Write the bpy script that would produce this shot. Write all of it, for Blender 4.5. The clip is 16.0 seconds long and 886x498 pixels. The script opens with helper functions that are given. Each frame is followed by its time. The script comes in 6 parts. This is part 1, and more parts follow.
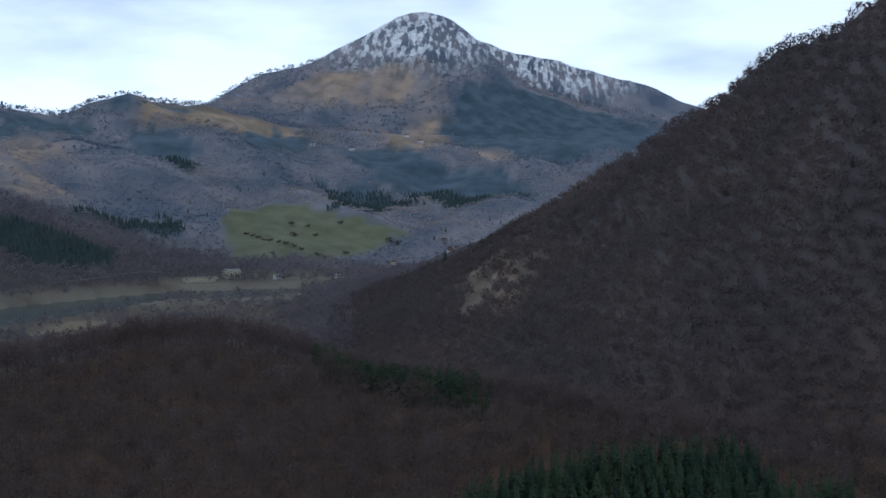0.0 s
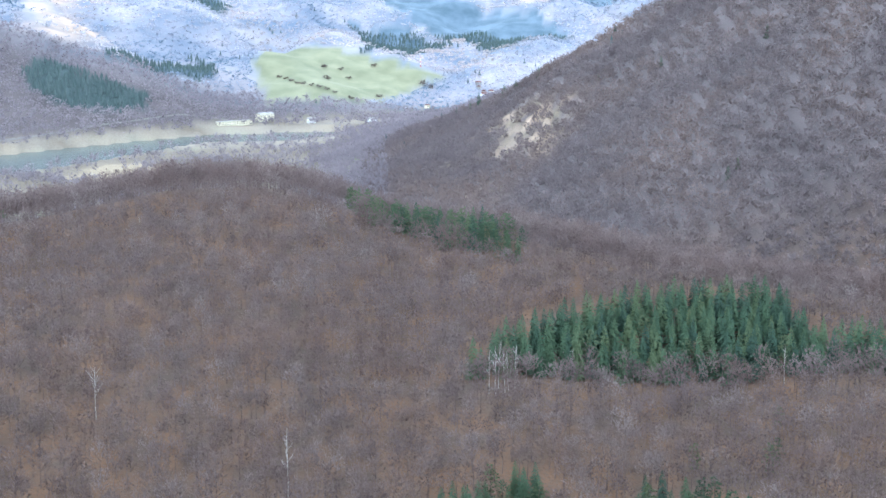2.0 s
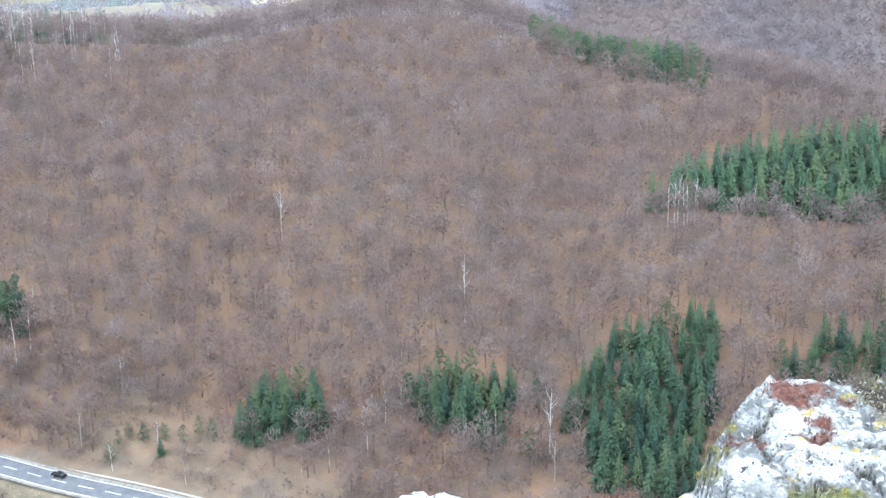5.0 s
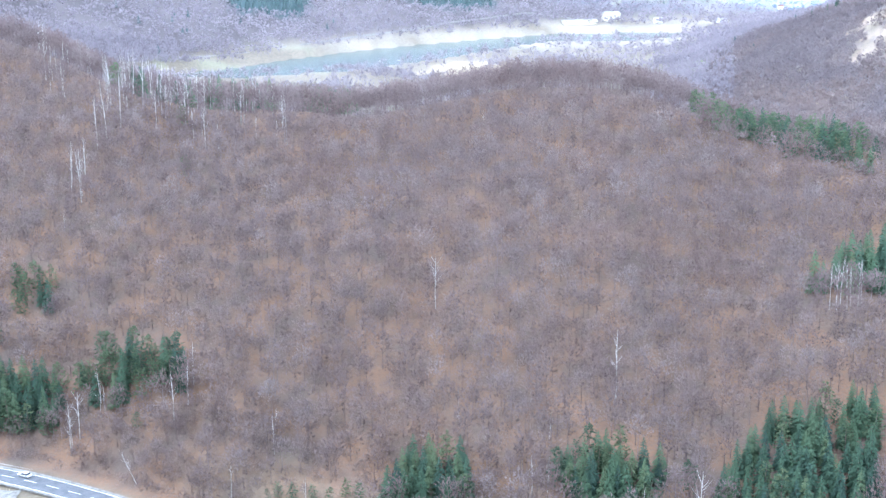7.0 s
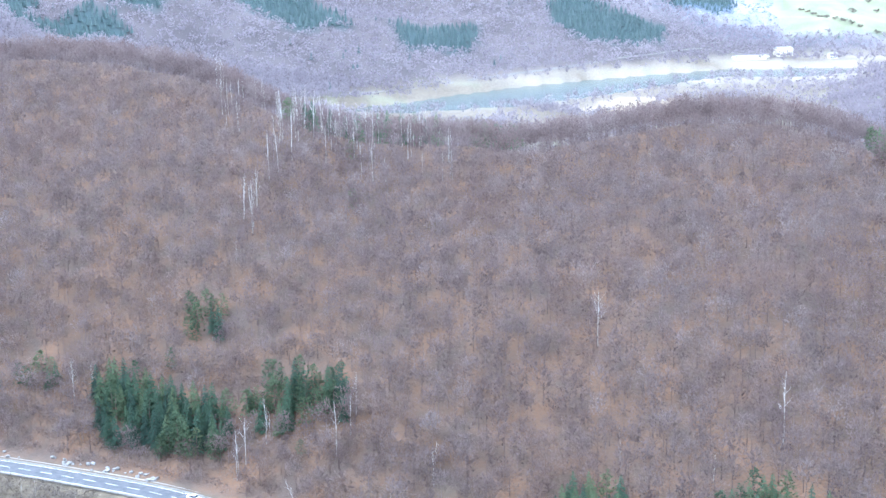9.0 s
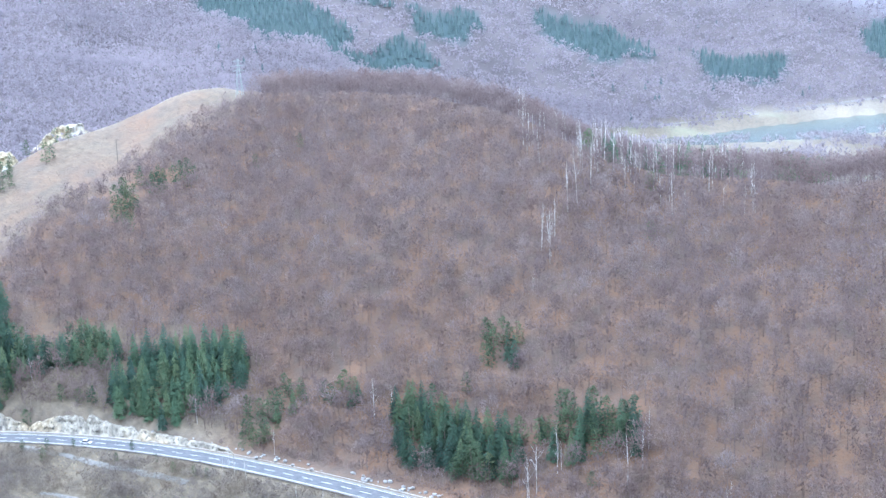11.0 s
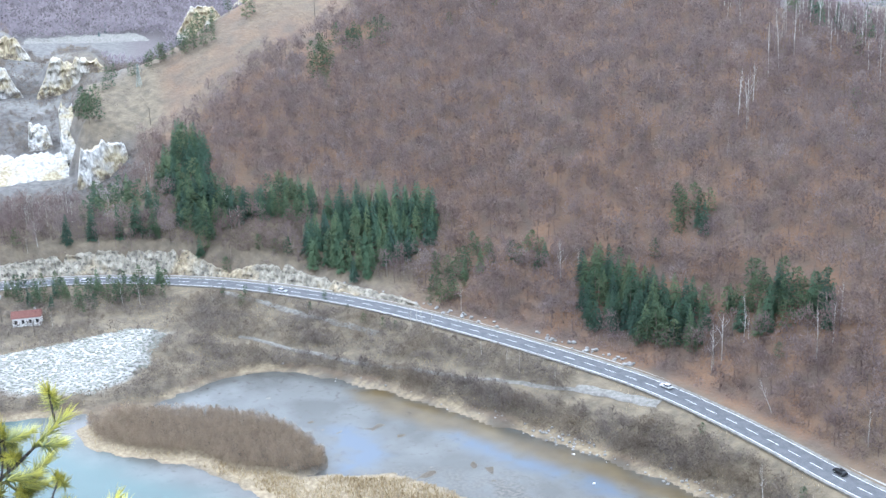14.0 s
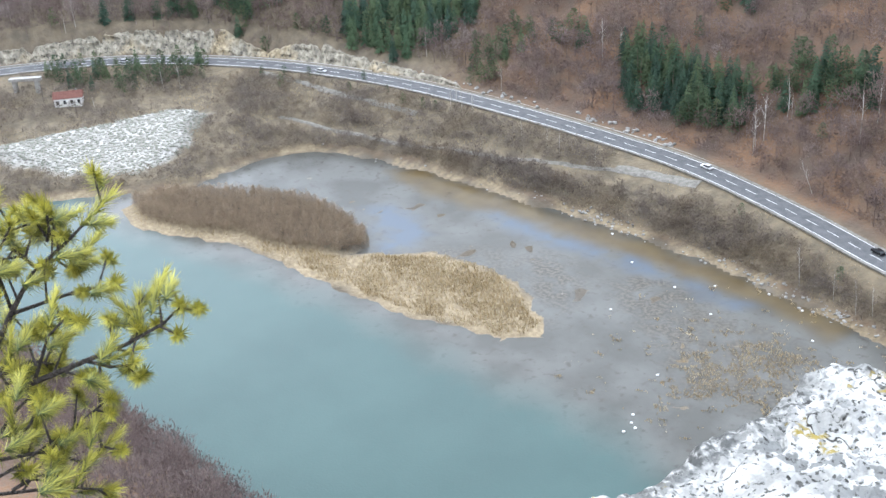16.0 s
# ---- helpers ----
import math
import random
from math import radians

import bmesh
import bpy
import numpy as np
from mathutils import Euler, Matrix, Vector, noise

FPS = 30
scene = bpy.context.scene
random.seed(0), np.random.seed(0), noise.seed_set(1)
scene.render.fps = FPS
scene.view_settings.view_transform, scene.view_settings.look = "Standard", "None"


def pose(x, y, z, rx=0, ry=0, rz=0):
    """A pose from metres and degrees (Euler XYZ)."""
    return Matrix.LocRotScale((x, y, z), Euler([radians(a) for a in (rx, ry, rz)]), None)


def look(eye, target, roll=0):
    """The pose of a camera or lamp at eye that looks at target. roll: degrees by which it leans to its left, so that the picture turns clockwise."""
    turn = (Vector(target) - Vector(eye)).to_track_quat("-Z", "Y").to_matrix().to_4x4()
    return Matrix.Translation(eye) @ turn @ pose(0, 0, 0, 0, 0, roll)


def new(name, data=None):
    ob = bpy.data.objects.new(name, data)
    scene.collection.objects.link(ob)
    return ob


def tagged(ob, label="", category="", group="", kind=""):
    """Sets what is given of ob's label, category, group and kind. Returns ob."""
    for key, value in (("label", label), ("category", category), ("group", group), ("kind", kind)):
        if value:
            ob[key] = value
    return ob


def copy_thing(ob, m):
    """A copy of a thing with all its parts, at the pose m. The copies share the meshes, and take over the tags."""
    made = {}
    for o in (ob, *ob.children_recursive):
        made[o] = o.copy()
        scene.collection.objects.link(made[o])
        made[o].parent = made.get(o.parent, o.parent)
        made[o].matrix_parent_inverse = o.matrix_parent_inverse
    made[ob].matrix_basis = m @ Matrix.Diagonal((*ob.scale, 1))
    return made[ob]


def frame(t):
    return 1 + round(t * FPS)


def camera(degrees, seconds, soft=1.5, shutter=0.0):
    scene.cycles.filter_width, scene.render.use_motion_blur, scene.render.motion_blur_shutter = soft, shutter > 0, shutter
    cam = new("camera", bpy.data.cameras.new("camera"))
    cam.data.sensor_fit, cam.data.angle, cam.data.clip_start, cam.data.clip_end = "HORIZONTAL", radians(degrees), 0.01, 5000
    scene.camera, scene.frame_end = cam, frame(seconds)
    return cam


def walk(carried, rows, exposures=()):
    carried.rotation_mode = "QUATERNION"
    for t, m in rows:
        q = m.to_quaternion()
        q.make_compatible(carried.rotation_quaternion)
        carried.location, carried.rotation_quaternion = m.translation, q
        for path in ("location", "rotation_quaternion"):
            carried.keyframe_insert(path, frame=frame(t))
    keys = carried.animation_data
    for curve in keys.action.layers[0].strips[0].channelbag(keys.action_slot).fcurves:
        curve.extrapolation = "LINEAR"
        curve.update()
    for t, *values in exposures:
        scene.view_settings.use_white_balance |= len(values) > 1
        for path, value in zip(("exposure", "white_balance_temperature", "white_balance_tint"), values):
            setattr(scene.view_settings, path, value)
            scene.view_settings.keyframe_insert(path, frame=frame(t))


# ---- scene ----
# the viewpoint stands on a cliff; the camera turns on the spot
cam = camera(37.885, 16.0, soft=1.5)
TURNS = [
    (0, 0.00, -2.86, 0.00), (0.5, 0.05, -4.40, 0.04), (1, 0.23, -6.08, 0.08), (1.5, 0.70, -7.88, 0.08),
    (2, 1.50, -9.78, -0.03), (2.5, 2.54, -11.74, -0.14), (3, 3.72, -13.85, -0.25), (3.5, 5.06, -16.07, -0.47),
    (4, 6.54, -17.74, -0.63), (4.2, 7.14, -17.92, -0.65), (6.3, 14.25, -15.07, -0.50), (6.5, 14.98, -14.75, -0.50),
    (7, 16.72, -14.09, -0.44), (7.5, 18.49, -13.54, -0.53), (8, 20.26, -13.12, -0.71), (8.2, 20.97, -12.98, -0.80),
    (10.3, 32.27, -11.52, -1.77), (10.5, 34.01, -11.41, -1.95), (11, 37.47, -10.70, -2.19), (11.5, 39.72, -9.55, -2.14),
    (12, 41.67, -9.00, -2.14), (12.5, 43.48, -9.67, -2.15), (13, 45.03, -11.52, -2.31), (13.5, 46.01, -14.00, -2.43),
    (14, 46.34, -16.52, -2.47), (14.5, 46.50, -19.07, -2.57), (15, 46.94, -21.70, -2.85), (15.5, 47.74, -24.31, -3.15),
    (16, 48.76, -26.14, -3.34)]


def facing(yaw, pitch, roll):
    eye, a, b = Vector((0, 0, 175.0)), radians(yaw), radians(pitch)
    return look(eye, eye + Vector((-math.sin(a) * math.cos(b), math.cos(a) * math.cos(b), math.sin(b))) * 10, roll)


walk(cam, [(t, facing(*r)) for t, *r in TURNS],
     exposures=[(0, -1.38, 5150, 7), (0.5, -0.95, 5050, 7), (1, 0.02, 4900, 6), (1.5, 1.0, 5250, 6), (2, 1.55, 5200, 5), (2.5, 1.68, 5200, 5), (3, 2.09, 5380, 2), (4, 2.08, 5600, 2),
                (6.5, 2.3, 5050, 9), (11, 2.2, 4950, 9), (12.5, 1.93, 4950, 9), (13, 1.9, 5100, 8), (14.5, 1.73, 5450, 9), (16, 1.55, 5850, 9)])

# ---- sky and sun ----
SUN_BEARING, SUN_HEIGHT = 105.0, 34.0
world = bpy.data.worlds.new("sky")
world.use_nodes = True
scene.world = world
wn, wl = world.node_tree.nodes, world.node_tree.links
sky = wn.new("ShaderNodeTexSky")
sky.sky_type, sky.sun_disc = "NISHITA", False
sky.sun_elevation, sky.sun_rotation = radians(SUN_HEIGHT), radians(-SUN_BEARING)
sky.air_density, sky.dust_density = 1.0, 1.5
coord, squash, puffs, ramp, cloud = (wn.new(k) for k in ("ShaderNodeTexCoord", "ShaderNodeMapping", "ShaderNodeTexNoise", "ShaderNodeValToRGB", "ShaderNodeMix"))
squash.inputs["Scale"].default_value = (1, 1, 3.4)
puffs.inputs["Scale"].default_value, puffs.inputs["Detail"].default_value = 5.0, 7
ramp.color_ramp.elements[0].position, ramp.color_ramp.elements[1].position = 0.04, 0.55
cloud.data_type = "RGBA"
cloud.inputs["B"].default_value = (16, 16.4, 17, 1)
wl.new(coord.outputs["Generated"], squash.inputs["Vector"])
wl.new(squash.outputs["Vector"], puffs.inputs["Vector"])
wl.new(puffs.outputs["Fac"], ramp.inputs["Fac"])
wl.new(ramp.outputs["Color"], cloud.inputs["Factor"])
wl.new(sky.outputs["Color"], cloud.inputs["A"])
wl.new(cloud.outputs["Result"], wn["Background"].inputs["Color"])
# a hazy sky, brighter towards the horizon
split, haze = wn.new("ShaderNodeSeparateXYZ"), wn.new("ShaderNodeMapRange")
for key, v in (("From Min", 0.0), ("From Max", 0.28), ("To Min", 0.21), ("To Max", 0.1)):
    haze.inputs[key].default_value = v
wl.new(coord.outputs["Generated"], split.inputs["Vector"])
wl.new(split.outputs["Z"], haze.inputs["Value"])
wl.new(haze.outputs["Result"], wn["Background"].inputs["Strength"])
sun = new("sun", bpy.data.lights.new("sun", "SUN"))
sun.data.energy, sun.data.angle, sun.data.color = 0.7, radians(9), (1.0, 0.95, 0.87)
sa, sb = radians(SUN_BEARING), radians(SUN_HEIGHT)
sun.matrix_world = look((0, 0, 0), (math.sin(sa) * math.cos(sb), -math.cos(sa) * math.cos(sb), -math.sin(sb)))


# ---- materials ----
def material(name, rough=0.85, bump=0.0, bump_scale=1.0, spec=0.3, relief_depth=1.0):
    m = bpy.data.materials.new(name)
    m.use_nodes = True
    b = m.node_tree.nodes["Principled BSDF"]
    b.inputs["Roughness"].default_value, b.inputs["Specular IOR Level"].default_value = rough, spec
    if bump:
        n, k = m.node_tree.nodes.new("ShaderNodeTexNoise"), m.node_tree.nodes.new("ShaderNodeBump")
        n.inputs["Scale"].default_value, n.inputs["Detail"].default_value = bump_scale, 6
        k.inputs["Strength"].default_value, k.inputs["Distance"].default_value = bump, relief_depth
        geo = m.node_tree.nodes.new("ShaderNodeNewGeometry")
        m.node_tree.links.new(geo.outputs["Position"], n.inputs["Vector"])
        m.node_tree.links.new(n.outputs["Fac"], k.inputs["Height"])
        m.node_tree.links.new(k.outputs["Normal"], b.inputs["Normal"])
    return m


def field(m, scale, detail=4, where="Position", low=0.35, high=0.65, tall=1.0):
    """A noise value from 0 to 1 over world positions; tall stretches it upwards."""
    t = m.node_tree
    if tall != 1.0:
        g, k = t.nodes.new("ShaderNodeNewGeometry"), t.nodes.new("ShaderNodeMapping")
        k.inputs["Scale"].default_value = tall if isinstance(tall, tuple) else (1, 1, 1 / tall)
        n, r = t.nodes.new("ShaderNodeTexNoise"), t.nodes.new("ShaderNodeMapRange")
        n.inputs["Scale"].default_value, n.inputs["Detail"].default_value = scale, detail
        r.inputs["From Min"].default_value, r.inputs["From Max"].default_value = low, high
        t.links.new(g.outputs[where], k.inputs["Vector"])
        t.links.new(k.outputs["Vector"], n.inputs["Vector"])
        t.links.new(n.outputs["Fac"], r.inputs["Value"])
        return r.outputs["Result"]
    n, r, g = t.nodes.new("ShaderNodeTexNoise"), t.nodes.new("ShaderNodeMapRange"), t.nodes.new("ShaderNodeNewGeometry")
    n.inputs["Scale"].default_value, n.inputs["Detail"].default_value = scale, detail
    r.inputs["From Min"].default_value, r.inputs["From Max"].default_value = low, high
    t.links.new(g.outputs[where], n.inputs["Vector"])
    t.links.new(n.outputs["Fac"], r.inputs["Value"])
    return r.outputs["Result"]


def mix(m, fac, a, b):
    """A mixture of two colours or sockets."""
    t = m.node_tree
    k = t.nodes.new("ShaderNodeMix")
    k.data_type, k.clamp_factor = "RGBA", True
    for key, v in (("Factor", fac), ("A", a), ("B", b)):
        s = next(i for i in k.inputs if i.name == key and i.type == ("VALUE" if key == "Factor" else "RGBA"))
        if isinstance(v, (tuple, float, int)):
            s.default_value = (*v, 1) if isinstance(v, tuple) else v
        else:
            t.links.new(v, s)
    return next(o for o in k.outputs if o.type == "RGBA")


def paint(m, socket, key="Base Color"):
    m.node_tree.links.new(socket, m.node_tree.nodes["Principled BSDF"].inputs[key])
    return m


def attribute(m, name, out="Fac"):
    a = m.node_tree.nodes.new("ShaderNodeAttribute")
    a.attribute_name = name
    return a.outputs[out]


def both(m, a, b):
    k = m.node_tree.nodes.new("ShaderNodeMath")
    k.operation = "MULTIPLY"
    m.node_tree.links.new(a, k.inputs[0])
    m.node_tree.links.new(b, k.inputs[1])
    return k.outputs["Value"]


def own_random(m):
    return m.node_tree.nodes.new("ShaderNodeObjectInfo").outputs["Random"]


def two_tone(name, a, b, scale=1.0, rough=0.85, bump=0.0, bump_scale=3.0, by="noise", spec=0.3):
    m = material(name, rough, bump, bump_scale, spec)
    fac = {"noise": lambda: field(m, scale), "tone": lambda: attribute(m, "tone"), "object": lambda: own_random(m)}[by]()
    return paint(m, mix(m, fac, a, b))


def foliage(name, stops, by="tone", thin=0.4, patch=0.0, tint=(0.150, 0.085, 0.055), share=0.45):
    """Twigs or needles of several colours that let part of the light through; patch: scale of a drift of colour."""
    m = material(name, 0.9, spec=0.15)
    t = m.node_tree
    ramp_node = t.nodes.new("ShaderNodeValToRGB")
    r = ramp_node.color_ramp
    while len(r.elements) < len(stops):
        r.elements.new(0.5)
    for i, (e, c) in enumerate(zip(r.elements, stops)):
        e.position, e.color = i / (len(stops) - 1), (*c, 1)
    t.links.new(attribute(m, "tone") if by == "tone" else own_random(m), ramp_node.inputs["Fac"])
    col = ramp_node.outputs["Color"]
    if patch:
        warm = mix(m, share, col, tint)
        col = mix(m, field(m, patch, 5, low=0.46, high=0.66), col, warm)
    through_, blend_ = t.nodes.new("ShaderNodeBsdfTranslucent"), t.nodes.new("ShaderNodeMixShader")
    blend_.inputs[0].default_value = thin
    paint(m, col)
    t.links.new(col, through_.inputs["Color"])
    t.links.new(t.nodes["Principled BSDF"].outputs[0], blend_.inputs[1])
    t.links.new(through_.outputs[0], blend_.inputs[2])
    t.links.new(blend_.outputs[0], t.nodes["Material Output"].inputs["Surface"])
    return m


# ground: zones of litter, grass, pale rock, mud, meadow, reed; painted haze and sunlight far off
ground_mat = material("earth", 0.92, 0.5, 0.8)
litter = mix(ground_mat, field(ground_mat, 0.09, 5), (0.074, 0.053, 0.041), (0.132, 0.076, 0.043))
litter = mix(ground_mat, field(ground_mat, 1.3, 4, low=0.45, high=0.75), litter, (0.095, 0.07, 0.052))
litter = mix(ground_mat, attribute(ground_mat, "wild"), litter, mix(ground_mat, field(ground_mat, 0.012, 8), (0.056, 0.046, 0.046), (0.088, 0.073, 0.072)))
# distance haze is painted into the far ground as a pale blue tint
litter = mix(ground_mat, attribute(ground_mat, "haze_tint"), litter, mix(ground_mat, field(ground_mat, 0.009, 9), (0.095, 0.118, 0.158), (0.250, 0.234, 0.248)))
litter = mix(ground_mat, attribute(ground_mat, "rubble"), litter, mix(ground_mat, field(ground_mat, 0.3, 7), (0.050, 0.046, 0.043), (0.105, 0.098, 0.09)))
grass = mix(ground_mat, field(ground_mat, 0.25, 6), (0.075, 0.061, 0.042), (0.132, 0.106, 0.070))
ground_col = mix(ground_mat, attribute(ground_mat, "grass"), litter, grass)
meadow = mix(ground_mat, field(ground_mat, 0.02, 7), (0.105, 0.112, 0.062), (0.165, 0.165, 0.098))
ground_col = mix(ground_mat, attribute(ground_mat, "meadow"), ground_col, meadow)
pale = mix(ground_mat, field(ground_mat, 0.35, 8), (0.16, 0.15, 0.13), (0.33, 0.32, 0.30))
ground_col = mix(ground_mat, attribute(ground_mat, "pale"), ground_col, pale)
snow_patch = ground_mat.node_tree.nodes.new("ShaderNodeMath")
snow_patch.operation = "MULTIPLY"
ground_mat.node_tree.links.new(attribute(ground_mat, "snow"), snow_patch.inputs[0])
ground_mat.node_tree.links.new(field(ground_mat, 0.055, 8, low=0.46, high=0.56, tall=(1, 0.3, 0.42)), snow_patch.inputs[1])
ground_col = mix(ground_mat, snow_patch.outputs["Value"], ground_col, mix(ground_mat, field(ground_mat, 0.06, 5), (0.50, 0.50, 0.52), (0.80, 0.80, 0.80)))
mud = mix(ground_mat, field(ground_mat, 0.22, 8), (0.052, 0.046, 0.038), (0.095, 0.085, 0.072))
mud = mix(ground_mat, field(ground_mat, 0.045, 3), mud, (0.062, 0.048, 0.030))
ground_col = mix(ground_mat, attribute(ground_mat, "mud"), ground_col, mud)
reed_bed = mix(ground_mat, field(ground_mat, 0.7, 6), (0.135, 0.105, 0.066), (0.225, 0.180, 0.115))
# straw colour: real reeds and shore margins, and painted sunlight far off
ground_col = mix(ground_mat, attribute(ground_mat, "reed_and_sunlit"), ground_col, reed_bed)
# bare ochre ground, brightened with painted sunlight
ground_col = mix(ground_mat, attribute(ground_mat, "ochre"), ground_col, mix(ground_mat, field(ground_mat, 0.02, 7), (0.19, 0.145, 0.11), (0.42, 0.30, 0.20)))
# fir ground turns bluer far off, haze put into its colour
paint(ground_mat, mix(ground_mat, attribute(ground_mat, "fir"), ground_col, mix(ground_mat, attribute(ground_mat, "haze_tint"), (0.032, 0.050, 0.050), mix(ground_mat, field(ground_mat, 0.02, 8), (0.042, 0.068, 0.088), (0.090, 0.122, 0.155)))))

water_mat = material("lake_water", 0.18, 0.05, 1.6, 0.17)
silt = field(water_mat, 0.03, 5)
water_col = mix(water_mat, silt, (0.028, 0.054, 0.051), (0.034, 0.063, 0.059))
shallow = mix(water_mat, field(water_mat, 0.06, 8, low=0.4, high=0.6), (0.043, 0.042, 0.036), (0.068, 0.067, 0.061))
shallow = mix(water_mat, field(water_mat, 0.4, 6, low=0.56, high=0.70), shallow, (0.040, 0.036, 0.030))
water_col = mix(water_mat, attribute(water_mat, "silt"), water_col, shallow)
weed_bed = mix(water_mat, field(water_mat, 0.9, 8, low=0.42, high=0.6), (0.030, 0.026, 0.020), (0.068, 0.060, 0.046))
weed_part = both(water_mat, attribute(water_mat, "weed"), field(water_mat, 0.16, 8, low=0.36, high=0.56))
water_col = mix(water_mat, weed_part, water_col, weed_bed)
# sky reflections put into the water colour as blue streaks
sky_streak = both(water_mat, attribute(water_mat, "clear"), field(water_mat, 0.09, 7, low=0.36, high=0.56))
water_col = mix(water_mat, sky_streak, water_col, (0.050, 0.063, 0.083))
# the hillside's brown reflection is painted into the water colour
paint(water_mat, mix(water_mat, attribute(water_mat, "hill_reflection"), water_col, mix(water_mat, field(water_mat, 0.1, 4), (0.048, 0.034, 0.015), (0.074, 0.054, 0.025))))
twig_mat = foliage("bare_twigs", ((0.085, 0.065, 0.062), (0.128, 0.099, 0.094), (0.158, 0.124, 0.114), (0.205, 0.172, 0.164)), patch=0.03, share=0.2)
spur_twig_mat = foliage("mountain_twigs", ((0.108, 0.090, 0.092), (0.146, 0.122, 0.122), (0.195, 0.162, 0.156)), patch=0.012, tint=(0.20, 0.14, 0.105), share=0.35, thin=0.5)
# blue haze and tan sunlit patches are painted into the farthest twigs
hazy_twig_mat = foliage("hazy_twigs", ((0.095, 0.138, 0.180), (0.190, 0.222, 0.280), (0.320, 0.322, 0.362), (0.470, 0.430, 0.420)), patch=0.0035, tint=(0.52, 0.41, 0.34), share=0.6, thin=0.5)
# valley twigs are paler and cooler to imitate haze and a sunnier distance
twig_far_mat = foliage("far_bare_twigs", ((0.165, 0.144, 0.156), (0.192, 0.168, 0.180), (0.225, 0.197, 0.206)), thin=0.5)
shrub_mat = foliage("scrub_twigs", ((0.092, 0.076, 0.068), (0.140, 0.118, 0.102), (0.190, 0.166, 0.138)), patch=0.05, tint=(0.19, 0.14, 0.075), share=0.35)
# far needles are greyed and blued to imitate haze
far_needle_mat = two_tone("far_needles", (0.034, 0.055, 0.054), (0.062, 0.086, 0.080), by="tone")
bark_mat = two_tone("bark", (0.07, 0.05, 0.04), (0.13, 0.10, 0.08), 3.0)
birch_bark_mat = two_tone("birch_bark", (0.27, 0.25, 0.225), (0.44, 0.42, 0.385), 1.5)
NEEDLE_TONES = ((0.038, 0.064, 0.048), (0.047, 0.078, 0.050), (0.060, 0.095, 0.054), (0.088, 0.115, 0.060))
spruce_mat = foliage("spruce_needles", NEEDLE_TONES, "object", 0.3)
# spruce tones raised by a fifth: distance haze put into the colour
plantation_mat = foliage("plantation_needles", [tuple(v * 1.2 for v in c) for c in NEEDLE_TONES], "tone", 0.3)
pine_mat = foliage("pine_needles", ((0.046, 0.072, 0.046), (0.066, 0.094, 0.052), (0.098, 0.120, 0.064)), "object", 0.3)
# pine tones lightened likewise to imitate haze on the far groups
pine_group_mat = foliage("pine_group_needles", ((0.055, 0.086, 0.056), (0.080, 0.112, 0.064), (0.115, 0.140, 0.078)), "tone", 0.3)
larch_mat = foliage("bare_larch_twigs", ((0.130, 0.092, 0.062), (0.190, 0.140, 0.095)), "object", 0.3)
asphalt_mat = two_tone("asphalt", (0.055, 0.056, 0.060), (0.080, 0.081, 0.085), 0.4, 0.8, 0.2, 8)
gravel_mat = two_tone("pale_gravel", (0.15, 0.145, 0.135), (0.29, 0.285, 0.275), 0.8, 0.95, 0.4, 4)
line_mat = two_tone("road_paint", (0.45, 0.45, 0.45), (0.62, 0.62, 0.61), 1.2, 0.7)

reed_mat = foliage("dry_reeds", ((0.150, 0.108, 0.055), (0.255, 0.190, 0.100), (0.330, 0.262, 0.160), (0.410, 0.355, 0.250)), thin=0.45)
limestone_mat = material("limestone", 0.9, 1.0, 26, 0.2, 0.035)


def crack(m, scale, width):
    """1 along thin wandering lines."""
    t = m.node_tree
    n, g = t.nodes.new("ShaderNodeTexNoise"), t.nodes.new("ShaderNodeNewGeometry")
    n.inputs["Scale"].default_value, n.inputs["Detail"].default_value = scale, 5
    s, b, r = t.nodes.new("ShaderNodeMath"), t.nodes.new("ShaderNodeMath"), t.nodes.new("ShaderNodeMapRange")
    s.operation, b.operation = "SUBTRACT", "ABSOLUTE"
    s.inputs[1].default_value = 0.5
    r.inputs["From Min"].default_value, r.inputs["From Max"].default_value = width, width * 0.3
    t.links.new(g.outputs["Position"], n.inputs["Vector"])
    t.links.new(n.outputs["Fac"], s.inputs[0])
    t.links.new(s.outputs["Value"], b.inputs[0])
    t.links.new(b.outputs["Value"], r.inputs["Value"])
    return r.outputs["Result"]


stone_col = mix(limestone_mat, field(limestone_mat, 7, 10, low=0.36, high=0.50), (0.200, 0.198, 0.188), (0.345, 0.340, 0.322))
stone_col = mix(limestone_mat, field(limestone_mat, 30, 10, low=0.55, high=0.59), stone_col, (0.190, 0.190, 0.185))
stone_col = mix(limestone_mat, both(limestone_mat, field(limestone_mat, 14, 10, low=0.535, high=0.57), field(limestone_mat, 3, 4, low=0.42, high=0.54)), stone_col, (0.135, 0.136, 0.133))
stone_col = mix(limestone_mat, field(limestone_mat, 60, 8, low=0.60, high=0.63), stone_col, (0.055, 0.054, 0.050))
stone_col = mix(limestone_mat, field(limestone_mat, 33, 8, low=0.645, high=0.67), stone_col, (0.028, 0.027, 0.025))
stone_col = mix(limestone_mat, both(limestone_mat, crack(limestone_mat, 1.7, 0.0045), field(limestone_mat, 5, 3, low=0.48, high=0.56)), stone_col, (0.020, 0.019, 0.017))
# grey lichen, and the rim's shaded flank painted dark
stone_col = mix(limestone_mat, both(limestone_mat, attribute(limestone_mat, "lichen_and_shade"), field(limestone_mat, 34, 10, low=0.34, high=0.52)), stone_col, (0.060, 0.061, 0.059))
